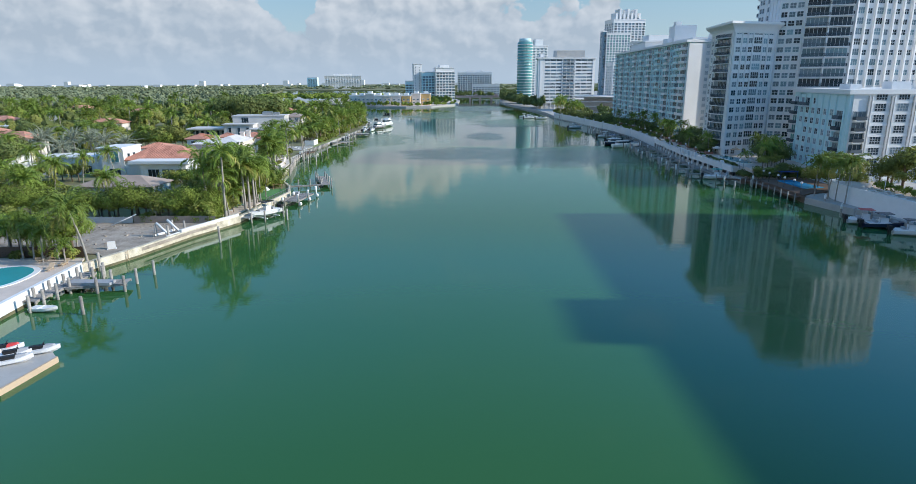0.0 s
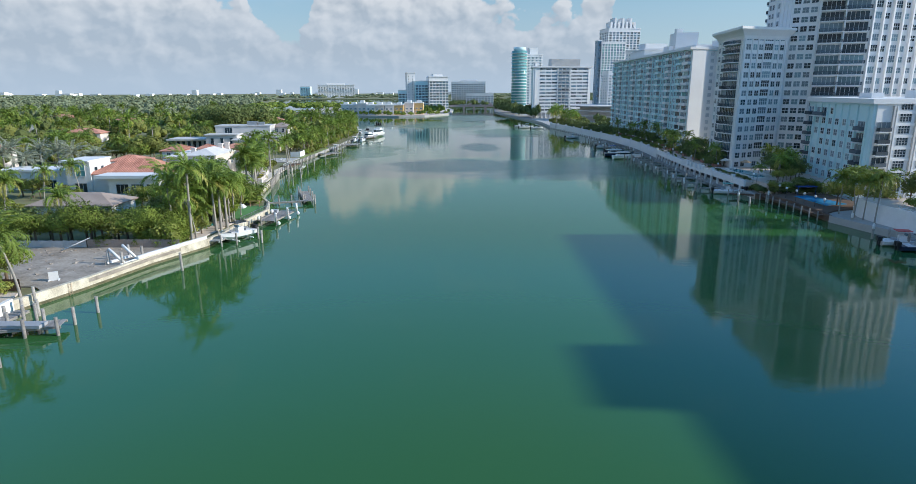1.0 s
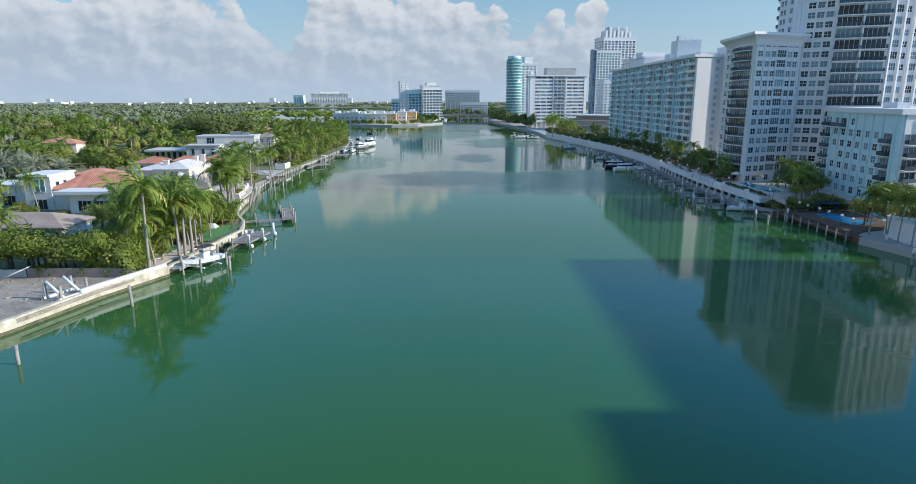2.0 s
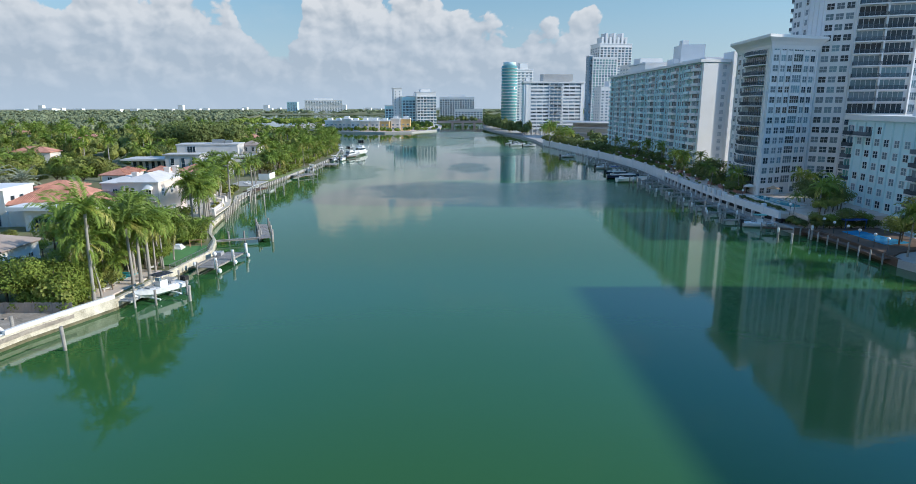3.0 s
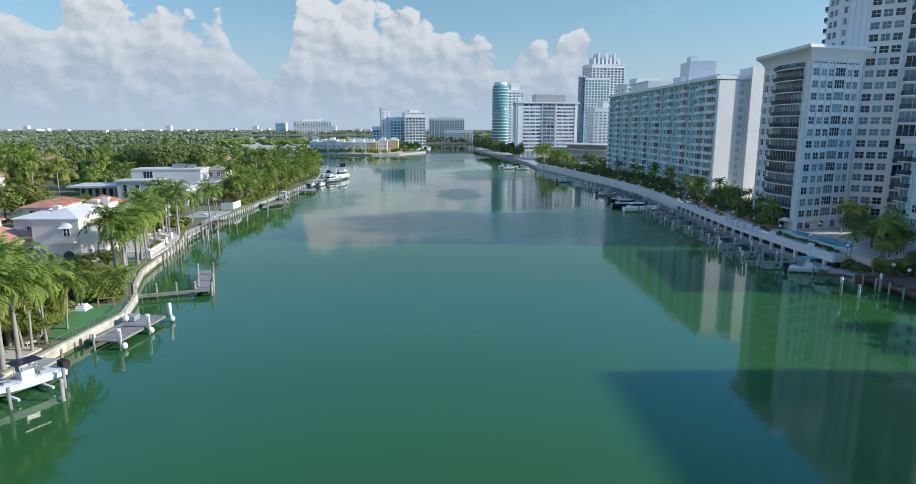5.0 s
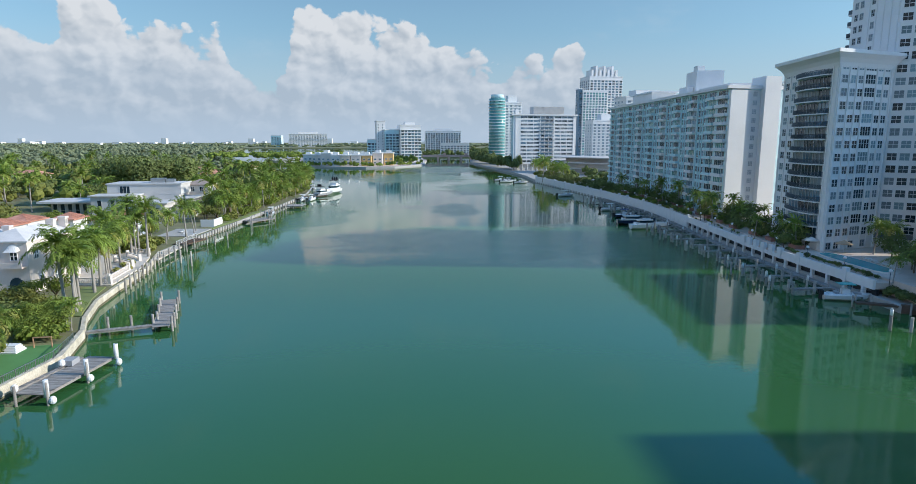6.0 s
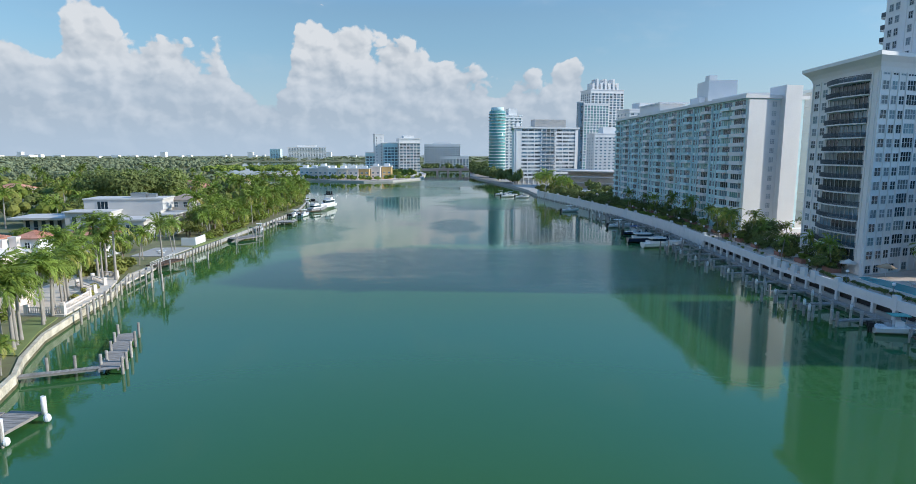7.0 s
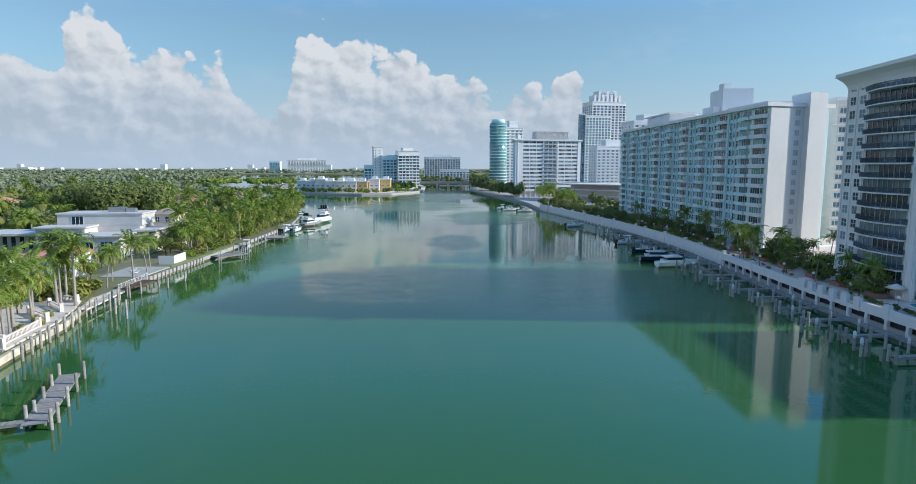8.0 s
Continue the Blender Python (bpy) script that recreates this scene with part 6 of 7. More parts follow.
def balustrade(label, p0, p1, z):
    t = thing("balustrade", label, "balustrade", "terrace balustrades")
    fr = wall_frame(p0, p1, z)
    L = span(p0, p1)
    bm = bmesh.new()
    box(bm, 0, -0.15, 0.95, L, 0.15, 1.1, 0, fr)
    box(bm, 0, -0.15, 0, L, 0.15, 0.15, 0, fr)
    part("rail", bm, CREAM, t)
    n = int(L / 0.35)
    bm = bmesh.new()
    tube(bm, (0, 0, 0.15), (0, 0, 0.95), 0.09, 0.06, 6)
    me = mesh_of("baluster", bm, CREAM)
    for k in range(1, n):
        put("baluster", me, t, fr @ Matrix.Translation((k * L / n, 0, 0)))
    for s in (0, L):
        bm = bmesh.new()
        box(bm, s - 0.3, -0.3, -0.1, s + 0.3, 0.3, 1.5, 0, fr)
        part("pier", bm, CREAM, t)


balustrade("cream stone balustrade on the terrace", (-57.0, 187.6), (-63, 187.9), 1.6)
balustrade("cream stone balustrade on the terrace", (-60.4, 203), (-66.5, 208), 1.6)
balustrade("cream stone balustrade on the terrace", (-62.0, 209.5), (-66.8, 214), 1.6)
balustrade("cream stone balustrade on the terrace", (-58.2, 189.4), (-59.6, 199.6), 1.6)
balustrade("cream stone balustrade on the terrace", (-67.6, 218.6), (-63.6, 217.0), 1.6)
for x, y in ((-60, 200.5), (-61.5, 202), (-60.6, 197), (-62, 206)):
    bush(x, y, 1.6, 0.8, 3, "yellow-green clipped shrub on the terrace")


# ---- docks, piles and boats ----
PILE_ME = {}


def pile_mesh(h, r, cap):
    key = (h, r, cap)
    if key not in PILE_ME:
        bm = bmesh.new()
        tube(bm, (0, 0, -2.2), (0, 0, h), r * 1.05, r, 9)
        if cap:
            tube(bm, (0, 0, h), (0, 0, h + 0.25), r * 1.15, 0.03, 9, 1)
            tube(bm, (0, 0, h - 0.9), (0, 0, h), r * 1.04, r * 1.04, 9, 1)
        PILE_ME[key] = mesh_of("mooring_post", bm, PILE, WHITEPAINT)
    return PILE_ME[key]


def pile(x, y, h=2.4, r=0.16, cap=False, parent=None):
    me = pile_mesh(h, r, cap)
    if parent:
        return put("post", me, parent, pose(x, y, 0, 0, 0, 37 * x))
    ob = tagged(new("mooring_post", me), "white-capped timber mooring pile in the water" if cap else "weathered timber mooring pile standing in the water", "mooring pile", "mooring piles")
    ob.matrix_local = pose(x, y, 0, grow.uniform(-1.5, 1.5), grow.uniform(-1.5, 1.5), grow.uniform(0, 360))
    return ob


def dock(label, segments, piles, z=1.0, mat=WOOD, group="timber docks", h=2.2, r=0.15):
    """A timber jetty: planks across each run (p0, p1, width), beams and piles."""
    t = thing("dock", label, "dock", group)
    for p0, p1, w in segments:
        fr = wall_frame(p0, p1, z)
        L = span(p0, p1)
        n = max(3, int(L / 0.28))
        bm = bmesh.new()
        for k in range(n):
            dz = 0.012 * ((k * 7) % 3)
            box(bm, k * L / n, -w / 2, -0.06 + dz, (k + 0.9) * L / n, w / 2, dz, 0, fr)
        part("planks", bm, mat, t)
        bm = bmesh.new()
        for y in (-w / 2 + 0.12, w / 2 - 0.12):
            box(bm, 0, y - 0.08, -0.32, L, y + 0.08, -0.065, 0, fr)
        part("beam", bm, mat, t)
    for q in piles:
        pile(q[0], q[1], q[2] if len(q) > 2 else h, r, False, t)
    return t


def along(p0, p1, n, off=0.0):
    d = Vector((p1[0] - p0[0], p1[1] - p0[1])).normalized()
    return [(p0[0] + (p1[0] - p0[0]) * k / (n - 1) - d.y * off, p0[1] + (p1[1] - p0[1]) * k / (n - 1) + d.x * off) for k in range(n)]


dock("weathered grey timber dock along the white seawall", [((-55.6, 73), (-55.0, 85.5), 1.8), ((-54.6, 79.4), (-47.0, 81.2), 2.4)],
     along((-54.5, 71.5), (-53.4, 86), 7) + along((-55.9, 74.5), (-55.7, 86.4), 5) + [(-46.8, 79.6), (-46.9, 83.0), (-50.2, 78.8), (-50.2, 82.4), (-52.6, 84.4)], 1.0, WOOD, h=2.3, r=0.2)
for x, y, h in ((-47.4, 71.0, 2.4), (-46.5, 87.2, 2.2), (-55.8, 89.0, 3.0), (-43.9, 106.1, 3.0), (-36.9, 124.4, 2.4)):
    pile(x, y, h, 0.2)
bm = bmesh.new()
box(bm, -54.5, 79.0, 1.06, -48.5, 80.6, 1.45)
single("stacked_float", bm, GREYGEL, "pale grey floating platform lying on the dock", "float", "")


def ladder(x, y, rz):
    t = thing("ladder", "rusty metal ladder fixed to the seawall", "ladder", "", x, y, 0, rz)
    for s in (-0.22, 0.22):
        bm = bmesh.new()
        tube(bm, (s, 0, -0.8), (s, 0, 1.9), 0.035, 0.035, 6)
        part("rail", bm, TAN, t)
    for k in range(7):
        bm = bmesh.new()
        tube(bm, (-0.22, 0, -0.4 + k * 0.33), (0.22, 0, -0.4 + k * 0.33), 0.025, 0.025, 6)
        part("rung", bm, TAN, t)


ladder(-54.35, 94.2, 70)


def boat_hoist(x, y, rz):
    t = thing("boat_lift", "white boat lift with raised arms between four piles", "boat lift", "boat lifts", x, y, 0, rz)
    for px, py in ((-2, -1.4), (2, -1.4), (-2, 1.4), (2, 1.4)):
        pile(px, py, 3.6, 0.2, False, t)
    for py in (-1.4, 1.4):
        bm = bmesh.new()
        box(bm, -2.4, py - 0.16, 1.5, 2.4, py + 0.16, 1.85)
        part("beam", bm, WHITEPAINT, t)
    for px in (-1.2, 1.4):
        bm = bmesh.new()
        tube(bm, (px, -1.4, 1.2), (px - 0.7, 1.2, 3.9), 0.22, 0.22, 6)
        part("arm", bm, WHITEPAINT, t)
    bm = bmesh.new()
    box(bm, -2.6, -0.8, 1.0, 2.6, -0.4, 1.2)
    part("cradle", bm, WHITEPAINT, t)


boat_hoist(-53.0, 106.6, 72)
dock("low grey timber jetty by the empty lot", [((-57.2, 104.5), (-53.6, 106), 1.6)], [(-55, 104.4), (-54, 107)], 1.35)
bm = bmesh.new()
box(bm, -0.6, -0.08, 0, 0.6, 0.08, 1.3)
box(bm, -0.7, -0.5, 0, -0.55, 0.5, 0.15)
box(bm, 0.55, -0.5, 0, 0.7, 0.5, 0.15)
single("site_barrier", bm, WHITEPAINT, "white plastic site barrier on bare ground", "barrier", "", pose(-58, 96.4, 1.5, 0, 0, 25))
bm = bmesh.new()
tube(bm, (-67.6, 113.2, 1.55), (-63.4, 114.8, 3.4), 0.1, 0.1, 6)
single("leaning_pole", bm, WHITEPAINT, "white pole leaning on the fence", "pole", "")


def lounger(x, y, z, rz, mat=TAN):
    t = thing("sun_lounger", "wooden sun lounger with a raised back on the terrace", "sun lounger", "sun loungers", x, y, z, rz)
    bm = bmesh.new()
    box(bm, 0, -0.35, 0.28, 1.4, 0.35, 0.36)
    part("seat", bm, mat, t)
    bm = bmesh.new()
    box(bm, 0, -0.35, 0, 0.75, 0.35, 0.07, 0, pose(1.38, 0, 0.3, 0, -40, 0))
    part("backrest", bm, mat, t)
    for lx in (0.1, 1.3):
        for ly in (-0.3, 0.3):
            bm = bmesh.new()
            box(bm, lx - 0.03, ly - 0.03, 0, lx + 0.03, ly + 0.03, 0.28)
            part("leg", bm, mat, t)


for x, y, rz in ((-66.2, 89.6, 40), (-64.6, 89.9, 20), (-65.2, 88.6, 30), (-60.4, 83.8, 100), (-60.0, 86.2, 90)):
    lounger(x, y, 1.55, rz)


def hull(bm, L, B, H, mi=0, bow=0.5, z0=-0.25, n=10, flare=1.15):
    """A planing hull: stern at x=0, stem at x=L."""
    rows = []
    for i in range(n + 1):
        k = i / n
        w = B / 2 * (1 - max(0, (k - 0.45) / 0.55) ** 2.2)
        w = max(w, 0.02)
        sheer = H * (1 + bow * k ** 2)
        keel = z0 + (H - z0) * 0.75 * max(0, (k - 0.6) / 0.4) ** 2
        x = L * k
        rows.append([bm.verts.new(p) for p in ((x, -w, sheer), (x, -w * 0.86 / (flare - 0.15), keel + 0.45 * (sheer - keel)), (x, 0, keel), (x, w * 0.86 / (flare - 0.15), keel + 0.45 * (sheer - keel)), (x, w, sheer))])
    for r, s in zip(rows, rows[1:]):
        for j in range(4):
            f = bm.faces.new((r[j], s[j], s[j + 1], r[j + 1]))
            f.material_index = mi
        f = bm.faces.new((r[4], s[4], s[0], r[0]))
        f.material_index = mi
    bm.faces.new(rows[0]).material_index = mi
    bmesh.ops.recalc_face_normals(bm, faces=bm.faces)


def console_boat(label, x, y, rz, L=8.5, B=2.6, mat=GEL, top=CANVAS, z=0.0, engines=2, red=False):
    t = thing("motor_boat", label, "boat", "moored boats", x, y, z, rz)
    bm = bmesh.new()
    hull(bm, L, B, 0.95)
    part("hull", bm, mat, t)
    bm = bmesh.new()
    rim = [(L * k, -B * 0.43 * (1 - max(0, (k - 0.45) / 0.55) ** 2.2)) for k in (0.1, 0.4, 0.6, 0.75, 0.86, 0.93)]
    prism(bm, ccw(rim + [(x, -y) for x, y in rim[::-1]]), 0.7, 1.12, 0, -0.1)
    part("deck", bm, GEL, t)
    bm = bmesh.new()
    box(bm, L * 0.36, -0.5, 1.0, L * 0.52, 0.5, 2.0)
    part("console", bm, GEL, t)
    bm = bmesh.new()
    box(bm, L * 0.50, -0.5, 1.95, L * 0.53, 0.5, 2.4, 0)
    part("windscreen", bm, BLUEGLASS, t)
    for px in (0.34, 0.54):
        for py in (-0.6, 0.6):
            bm = bmesh.new()
            tube(bm, (L * px, py, 0.95), (L * px, py * 1.1, 2.85), 0.035, 0.035, 6)
            part("post", bm, METAL, t)
    bm = bmesh.new()
    box(bm, L * 0.27, -1.0, 2.85, L * 0.60, 1.0, 2.95)
    part("hardtop", bm, RED if red else top, t)
    for k in range(engines):
        ey = (k - (engines - 1) / 2) * 0.75
        bm = bmesh.new()
        box(bm, -0.7, ey - 0.24, 0.9, 0.0, ey + 0.24, 1.65)
        box(bm, -0.5, ey - 0.1, -0.4, -0.2, ey + 0.1, 0.9)
        part("outboard", bm, BLACK, t)
    for x0, x1, y1, z0, z1 in ((0.22, 0.30, 0.6, 1.0, 1.5), (0.62, 0.74, 0.55, 1.1, 1.4)):
        bm = bmesh.new()
        box(bm, L * x0, -y1, z0, L * x1, y1, z1)
        part("seat", bm, GREYGEL, t)
    bm = bmesh.new()
    tube(bm, (L * 0.6, -B * 0.44, 1.55), (L * 0.97, -0.1, 2.05), 0.025, 0.025, 5)
    tube(bm, (L * 0.6, B * 0.44, 1.55), (L * 0.97, 0.1, 2.05), 0.025, 0.025, 5)
    part("bow_rail", bm, METAL, t)
    return t


def cruiser(label, x, y, rz, L=12.0, B=3.8, mat=GEL, fly=False, group="moored boats"):
    t = thing("motor_yacht", label, "yacht", group, x, y, 0, rz)
    bm = bmesh.new()
    hull(bm, L, B, L * 0.12, 0, 0.45)
    part("hull", bm, mat, t)
    s = L / 12
    bm = bmesh.new()
    prism(bm, ccw([(L * 0.12, -B * 0.42), (L * 0.60, -B * 0.42), (L * 0.86, -B * 0.08), (L * 0.86, B * 0.08), (L * 0.60, B * 0.42), (L * 0.12, B * 0.42)]), 1.3 * s, 2.0 * s)
    part("deck", bm, GEL, t)
    bm = bmesh.new()
    prism(bm, ccw([(L * 0.2, -B * 0.36), (L * 0.52, -B * 0.36), (L * 0.64, 0), (L * 0.52, B * 0.36), (L * 0.2, B * 0.36)]), 2.0 * s, 2.65 * s)
    part("cabin_glazing", bm, GLASS, t)
    bm = bmesh.new()
    prism(bm, ccw([(L * 0.14, -B * 0.4), (L * 0.50, -B * 0.4), (L * 0.58, 0), (L * 0.50, B * 0.4), (L * 0.14, B * 0.4)]), 2.65 * s, 2.9 * s)
    part("cabin_roof", bm, GEL, t)
    if fly:
        bm = bmesh.new()
        box(bm, L * 0.22, -B * 0.32, 2.9 * s, L * 0.44, B * 0.32, 3.5 * s)
        part("flybridge", bm, GEL, t)
        for k in (-1, 0, 1):
            bm = bmesh.new()
            tube(bm, (L * 0.26, k * B * 0.22, 4.6 * s), (L * 0.26, k * B * 0.22, 5.6 * s), 0.35 * s, 0.28 * s, 8)
            part("radar_dome", bm, BLACK, t)
        bm = bmesh.new()
        box(bm, L * 0.2, -B * 0.36, 4.4 * s, L * 0.42, B * 0.36, 4.6 * s)
        for px in (0.22, 0.4):
            for py in (-0.3, 0.3):
                box(bm, L * px, B * py - 0.05, 3.4 * s, L * px + 0.1, B * py + 0.05, 4.4 * s)
        part("hardtop", bm, BLACK, t)
    bm = bmesh.new()
    for sg in (-1, 1):
        tube(bm, (L * 0.55, sg * B * 0.44, 2.1 * s), (L * 0.97, sg * 0.1, 2.8 * s), 0.03, 0.03, 5)
    part("bow_rail", bm, METAL, t)
    return t


def jet_ski(x, y, z, rz, accent):
    t = thing("jet_ski", "white jet ski parked on a floating dock", "jet ski", "jet skis", x, y, z, rz)
    bm = bmesh.new()
    hull(bm, 3.1, 1.15, 0.45, 0, 0.7, -0.15, 8)
    part("hull", bm, GEL, t)
    bm = bmesh.new()
    box(bm, 0.3, -0.22, 0.4, 1.6, 0.22, 0.85)
    part("seat", bm, BLACK, t)
    bm = bmesh.new()
    prism(bm, ccw([(1.5, -0.35), (2.5, -0.25), (2.8, 0), (2.5, 0.25), (1.5, 0.35)]), 0.45, 0.85, 0, -0.12)
    part("cowl", bm, accent, t)
    bm = bmesh.new()
    tube(bm, (1.6, -0.4, 1.05), (1.6, 0.4, 1.05), 0.04, 0.04, 6)
    tube(bm, (1.7, 0, 0.8), (1.6, 0, 1.05), 0.06, 0.05, 6)
    part("handlebar", bm, BLACK, t)


def dinghy(x, y, rz):
    t = thing("dinghy", "small white rowing dinghy tied to a pile", "boat", "moored boats", x, y, 0, rz)
    bm = bmesh.new()
    hull(bm, 3.6, 1.5, 0.5, 0, 0.5, -0.1, 9)
    part("hull", bm, GEL, t)
    for k in (0.3, 0.6):
        bm = bmesh.new()
        box(bm, 3.6 * k, -0.6, 0.5, 3.6 * k + 0.25, 0.6, 0.58)
        part("thwart", bm, WHITEPAINT, t)


slab("floating_dock", [(-42.7, 50.5), (-41.9, 57.6), (-44.5, 60.2), (-51, 60.0), (-55.8, 56), (-55.8, 50.5)], -0.3, 0.5, CONCRETE, "grey floating dock with a tan edge", "dock", "")
slab("floating_dock_edge", [(-42.62, 50.5), (-41.75, 57.6), (-41.95, 57.7), (-42.9, 50.5)], -0.2, 0.62, TAN, "tan rubbing strip along the floating dock", "dock edge", "")
for x, y, rz, c in ((-46.6, 55.6, 28, GREYGEL), (-47.4, 57.0, 28, GREYGEL), (-49.4, 58.2, 28, RED), (-45.4, 58.2, 20, GREYGEL), (-50.6, 56.4, 28, RED)):
    jet_ski(x, y, 0.6, rz, c)
dinghy(-54.8, 72.2, -4)

dock("timber dock with a boat beside it", [((-44.6, 120.9), (-43.5, 133.4), 2.0)], [(-43.4, 121.4), (-42.4, 133.6), (-42.7, 127.0)], 1.2, CONCRETE)
console_boat("white centre-console boat with twin black outboards raised on a lift", -40.0, 129.4, -119, 8.0, 2.7, GEL, NAVY, 0.75)
for x, y in ((-38.6, 127.6), (-43.4, 129.6), (-41.0, 122.6), (-45.0, 124.6)):
    pile(x, y, 2.3, 0.17)
bm = bmesh.new()
for s in (0.0, 3.4):
    box(bm, -2.4, -0.12 + s, 0.28, 2.4, 0.12 + s, 0.5)
single("lift_cradle", bm, WHITEPAINT, "white cradle beams of the boat lift", "boat lift", "", pose(-41.3, 127.8, 0.1, 0, 0, -209))
gd = dock("grey composite dock with white fenders", [((-43.0, 140.6), (-41.5, 150.8), 0.6), ((-40.6, 139.6), (-39.2, 151.0), 3.4)], [(-38.4, 139.0, 2.6), (-37.6, 145.0, 2.6), (-37.0, 150.6, 2.8), (-41.6, 138.8, 2.2)], 1.0, WOOD)
for x, y, z in ((-38.0, 139.2, 0.5), (-37.4, 145.2, 0.5), (-36.8, 150.4, 0.5), (-42.4, 140.0, 1.5), (-41.9, 147.5, 1.5)):
    bm = bmesh.new()
    bmesh.ops.create_uvsphere(bm, u_segments=10, v_segments=7, radius=0.38, matrix=Matrix.Scale(1.2, 4, (0, 0, 1)))
    part("fender", bm, GLOBE, gd).matrix_local = pose(x, y, z)
for x, y in ((-38.5, 139.1), (-37.7, 145.1), (-37.1, 150.5)):
    bm = bmesh.new()
    tube(bm, (x, y, 0.9), (x, y, 2.8), 0.26, 0.26, 9)
    part("pile_sleeve", bm, GLOBE, gd)
bm = bmesh.new()
box(bm, -42.2, 147.6, 1.04, -40.8, 149.2, 1.7)
part("dock_box", bm, GREYGEL, gd)

dock("T-shaped timber jetty on tall piles", [((-46.9, 161.4), (-38.2, 164.4), 1.0), ((-37.4, 163.4), (-42.6, 178.6), 2.3)],
     [(-45.1, 163.9), (-42.1, 164.6), (-39.2, 165.1), (-36.1, 164.2)] + along((-36.5, 166), (-41.4, 179.6), 4) + along((-39.2, 166.5), (-43.9, 178.6), 4), 0.95, WOOD, h=2.3, r=0.19)
t = thing("lawn_goal", "small rust-red timber goal frame on the lawn", "goal", "", -48.6, 153.0, 1.5, 8)
for s in (0, 2.1):
    bm = bmesh.new()
    box(bm, s - 0.06, -0.06, 0, s + 0.06, 0.06, 1.3)
    part("post", bm, TERRA, t)
bm = bmesh.new()
box(bm, -0.06, -0.06, 1.3, 2.16, 0.06, 1.42)
part("crossbar", bm, TERRA, t)
bm = bmesh.new()
for k in range(4):
    box(bm, -53.2 + 0.2 * k, 150.8 + 0.3 * k, 1.5, -49.4 - 0.2 * k, 152.8, 1.7 + 0.18 * k)
single("garden_steps", bm, WHITEPAINT, "white stone garden steps", "steps")

# piles off the villa terrace and the lift beyond it
for x, y in along((-54.0, 187), (-58.2, 208), 8):
    pile(x, y, 2.7, 0.2)
for x, y, h in ((-51.5, 210.8, 3.4), (-55.2, 214.2, 3.0), (-57.4, 216.5, 3.2), (-58.6, 222, 3.2), (-59.4, 228, 3.0), (-59.8, 214.4, 2.6), (-56.0, 238, 2.4), (-55.4, 246, 2.2)):
    pile(x, y, h, 0.2)
dock("timber walkway with white rails along the terrace", [((-60.2, 212), (-61.6, 229), 1.6)], along((-59.2, 212), (-60.4, 229), 6), 1.3, LIMESTONE, h=2.6)
dock("red-brown platform on a boat lift", [((-62.6, 231), (-60.4, 240), 3.4)], [(-59.0, 232), (-58.4, 239), (-62, 241)], 1.5, BROWNWOOD, h=2.6)
railing("white railing by the boat lift", [(-62.4, 229.5), (-62.6, 243)], 1.5, 1.0, WHITEPAINT)
for y in range(244, 276, 2):
    pile(np.interp(y, [245, 273], [-62.7, -61.7]), y, 1.55, 0.2)
dock("grey timber dock on piles", [((-60.4, 279), (-54.5, 287), 5.0)], [(-57, 273), (-53, 280), (-52, 284), (-55, 290), (-59, 292), (-57.5, 276)], 1.0, WOOD, h=3.0)
dock("grey timber dock beside moored boats", [((-59.5, 328), (-51.5, 328), 8.0)], [(-52, 324.5), (-52, 331.5), (-55, 324.2), (-58, 324), (-58, 332)], 1.0, WOOD, h=2.4)
for k in range(12):
    pile(-57.6 - 0.05 * k, 292 + k * 4.4, 2.6, 0.2)
console_boat("white motor boat at a private dock", -58.0, 300, 100, 8.0, 2.6)
console_boat("white motor boat with outboards at a private dock", -59.0, 350, 80, 11, 3.2, GEL, CANVAS, 0, 3)
console_boat("white sport boat on a lift", -55.2, 352, 80, 10, 3.0)
dock("dark timber finger dock", [((-60, 366), (-50, 372), 2.0)], [(-50, 372), (-53, 370), (-56, 368)], 1.0, BROWNWOOD)
cruiser("grey and white motor yacht at its dock", -56.0, 374, 60, 13, 4.0, GREYGEL, True)
cruiser("large white motor yacht with a black hardtop", -49.6, 402, -98, 18, 5.2, GEL, True)
for x, y in ((-64, 410), (-68, 424)):
    console_boat("white motor boat moored beyond the yacht", x, y, 100, 10, 3.0)

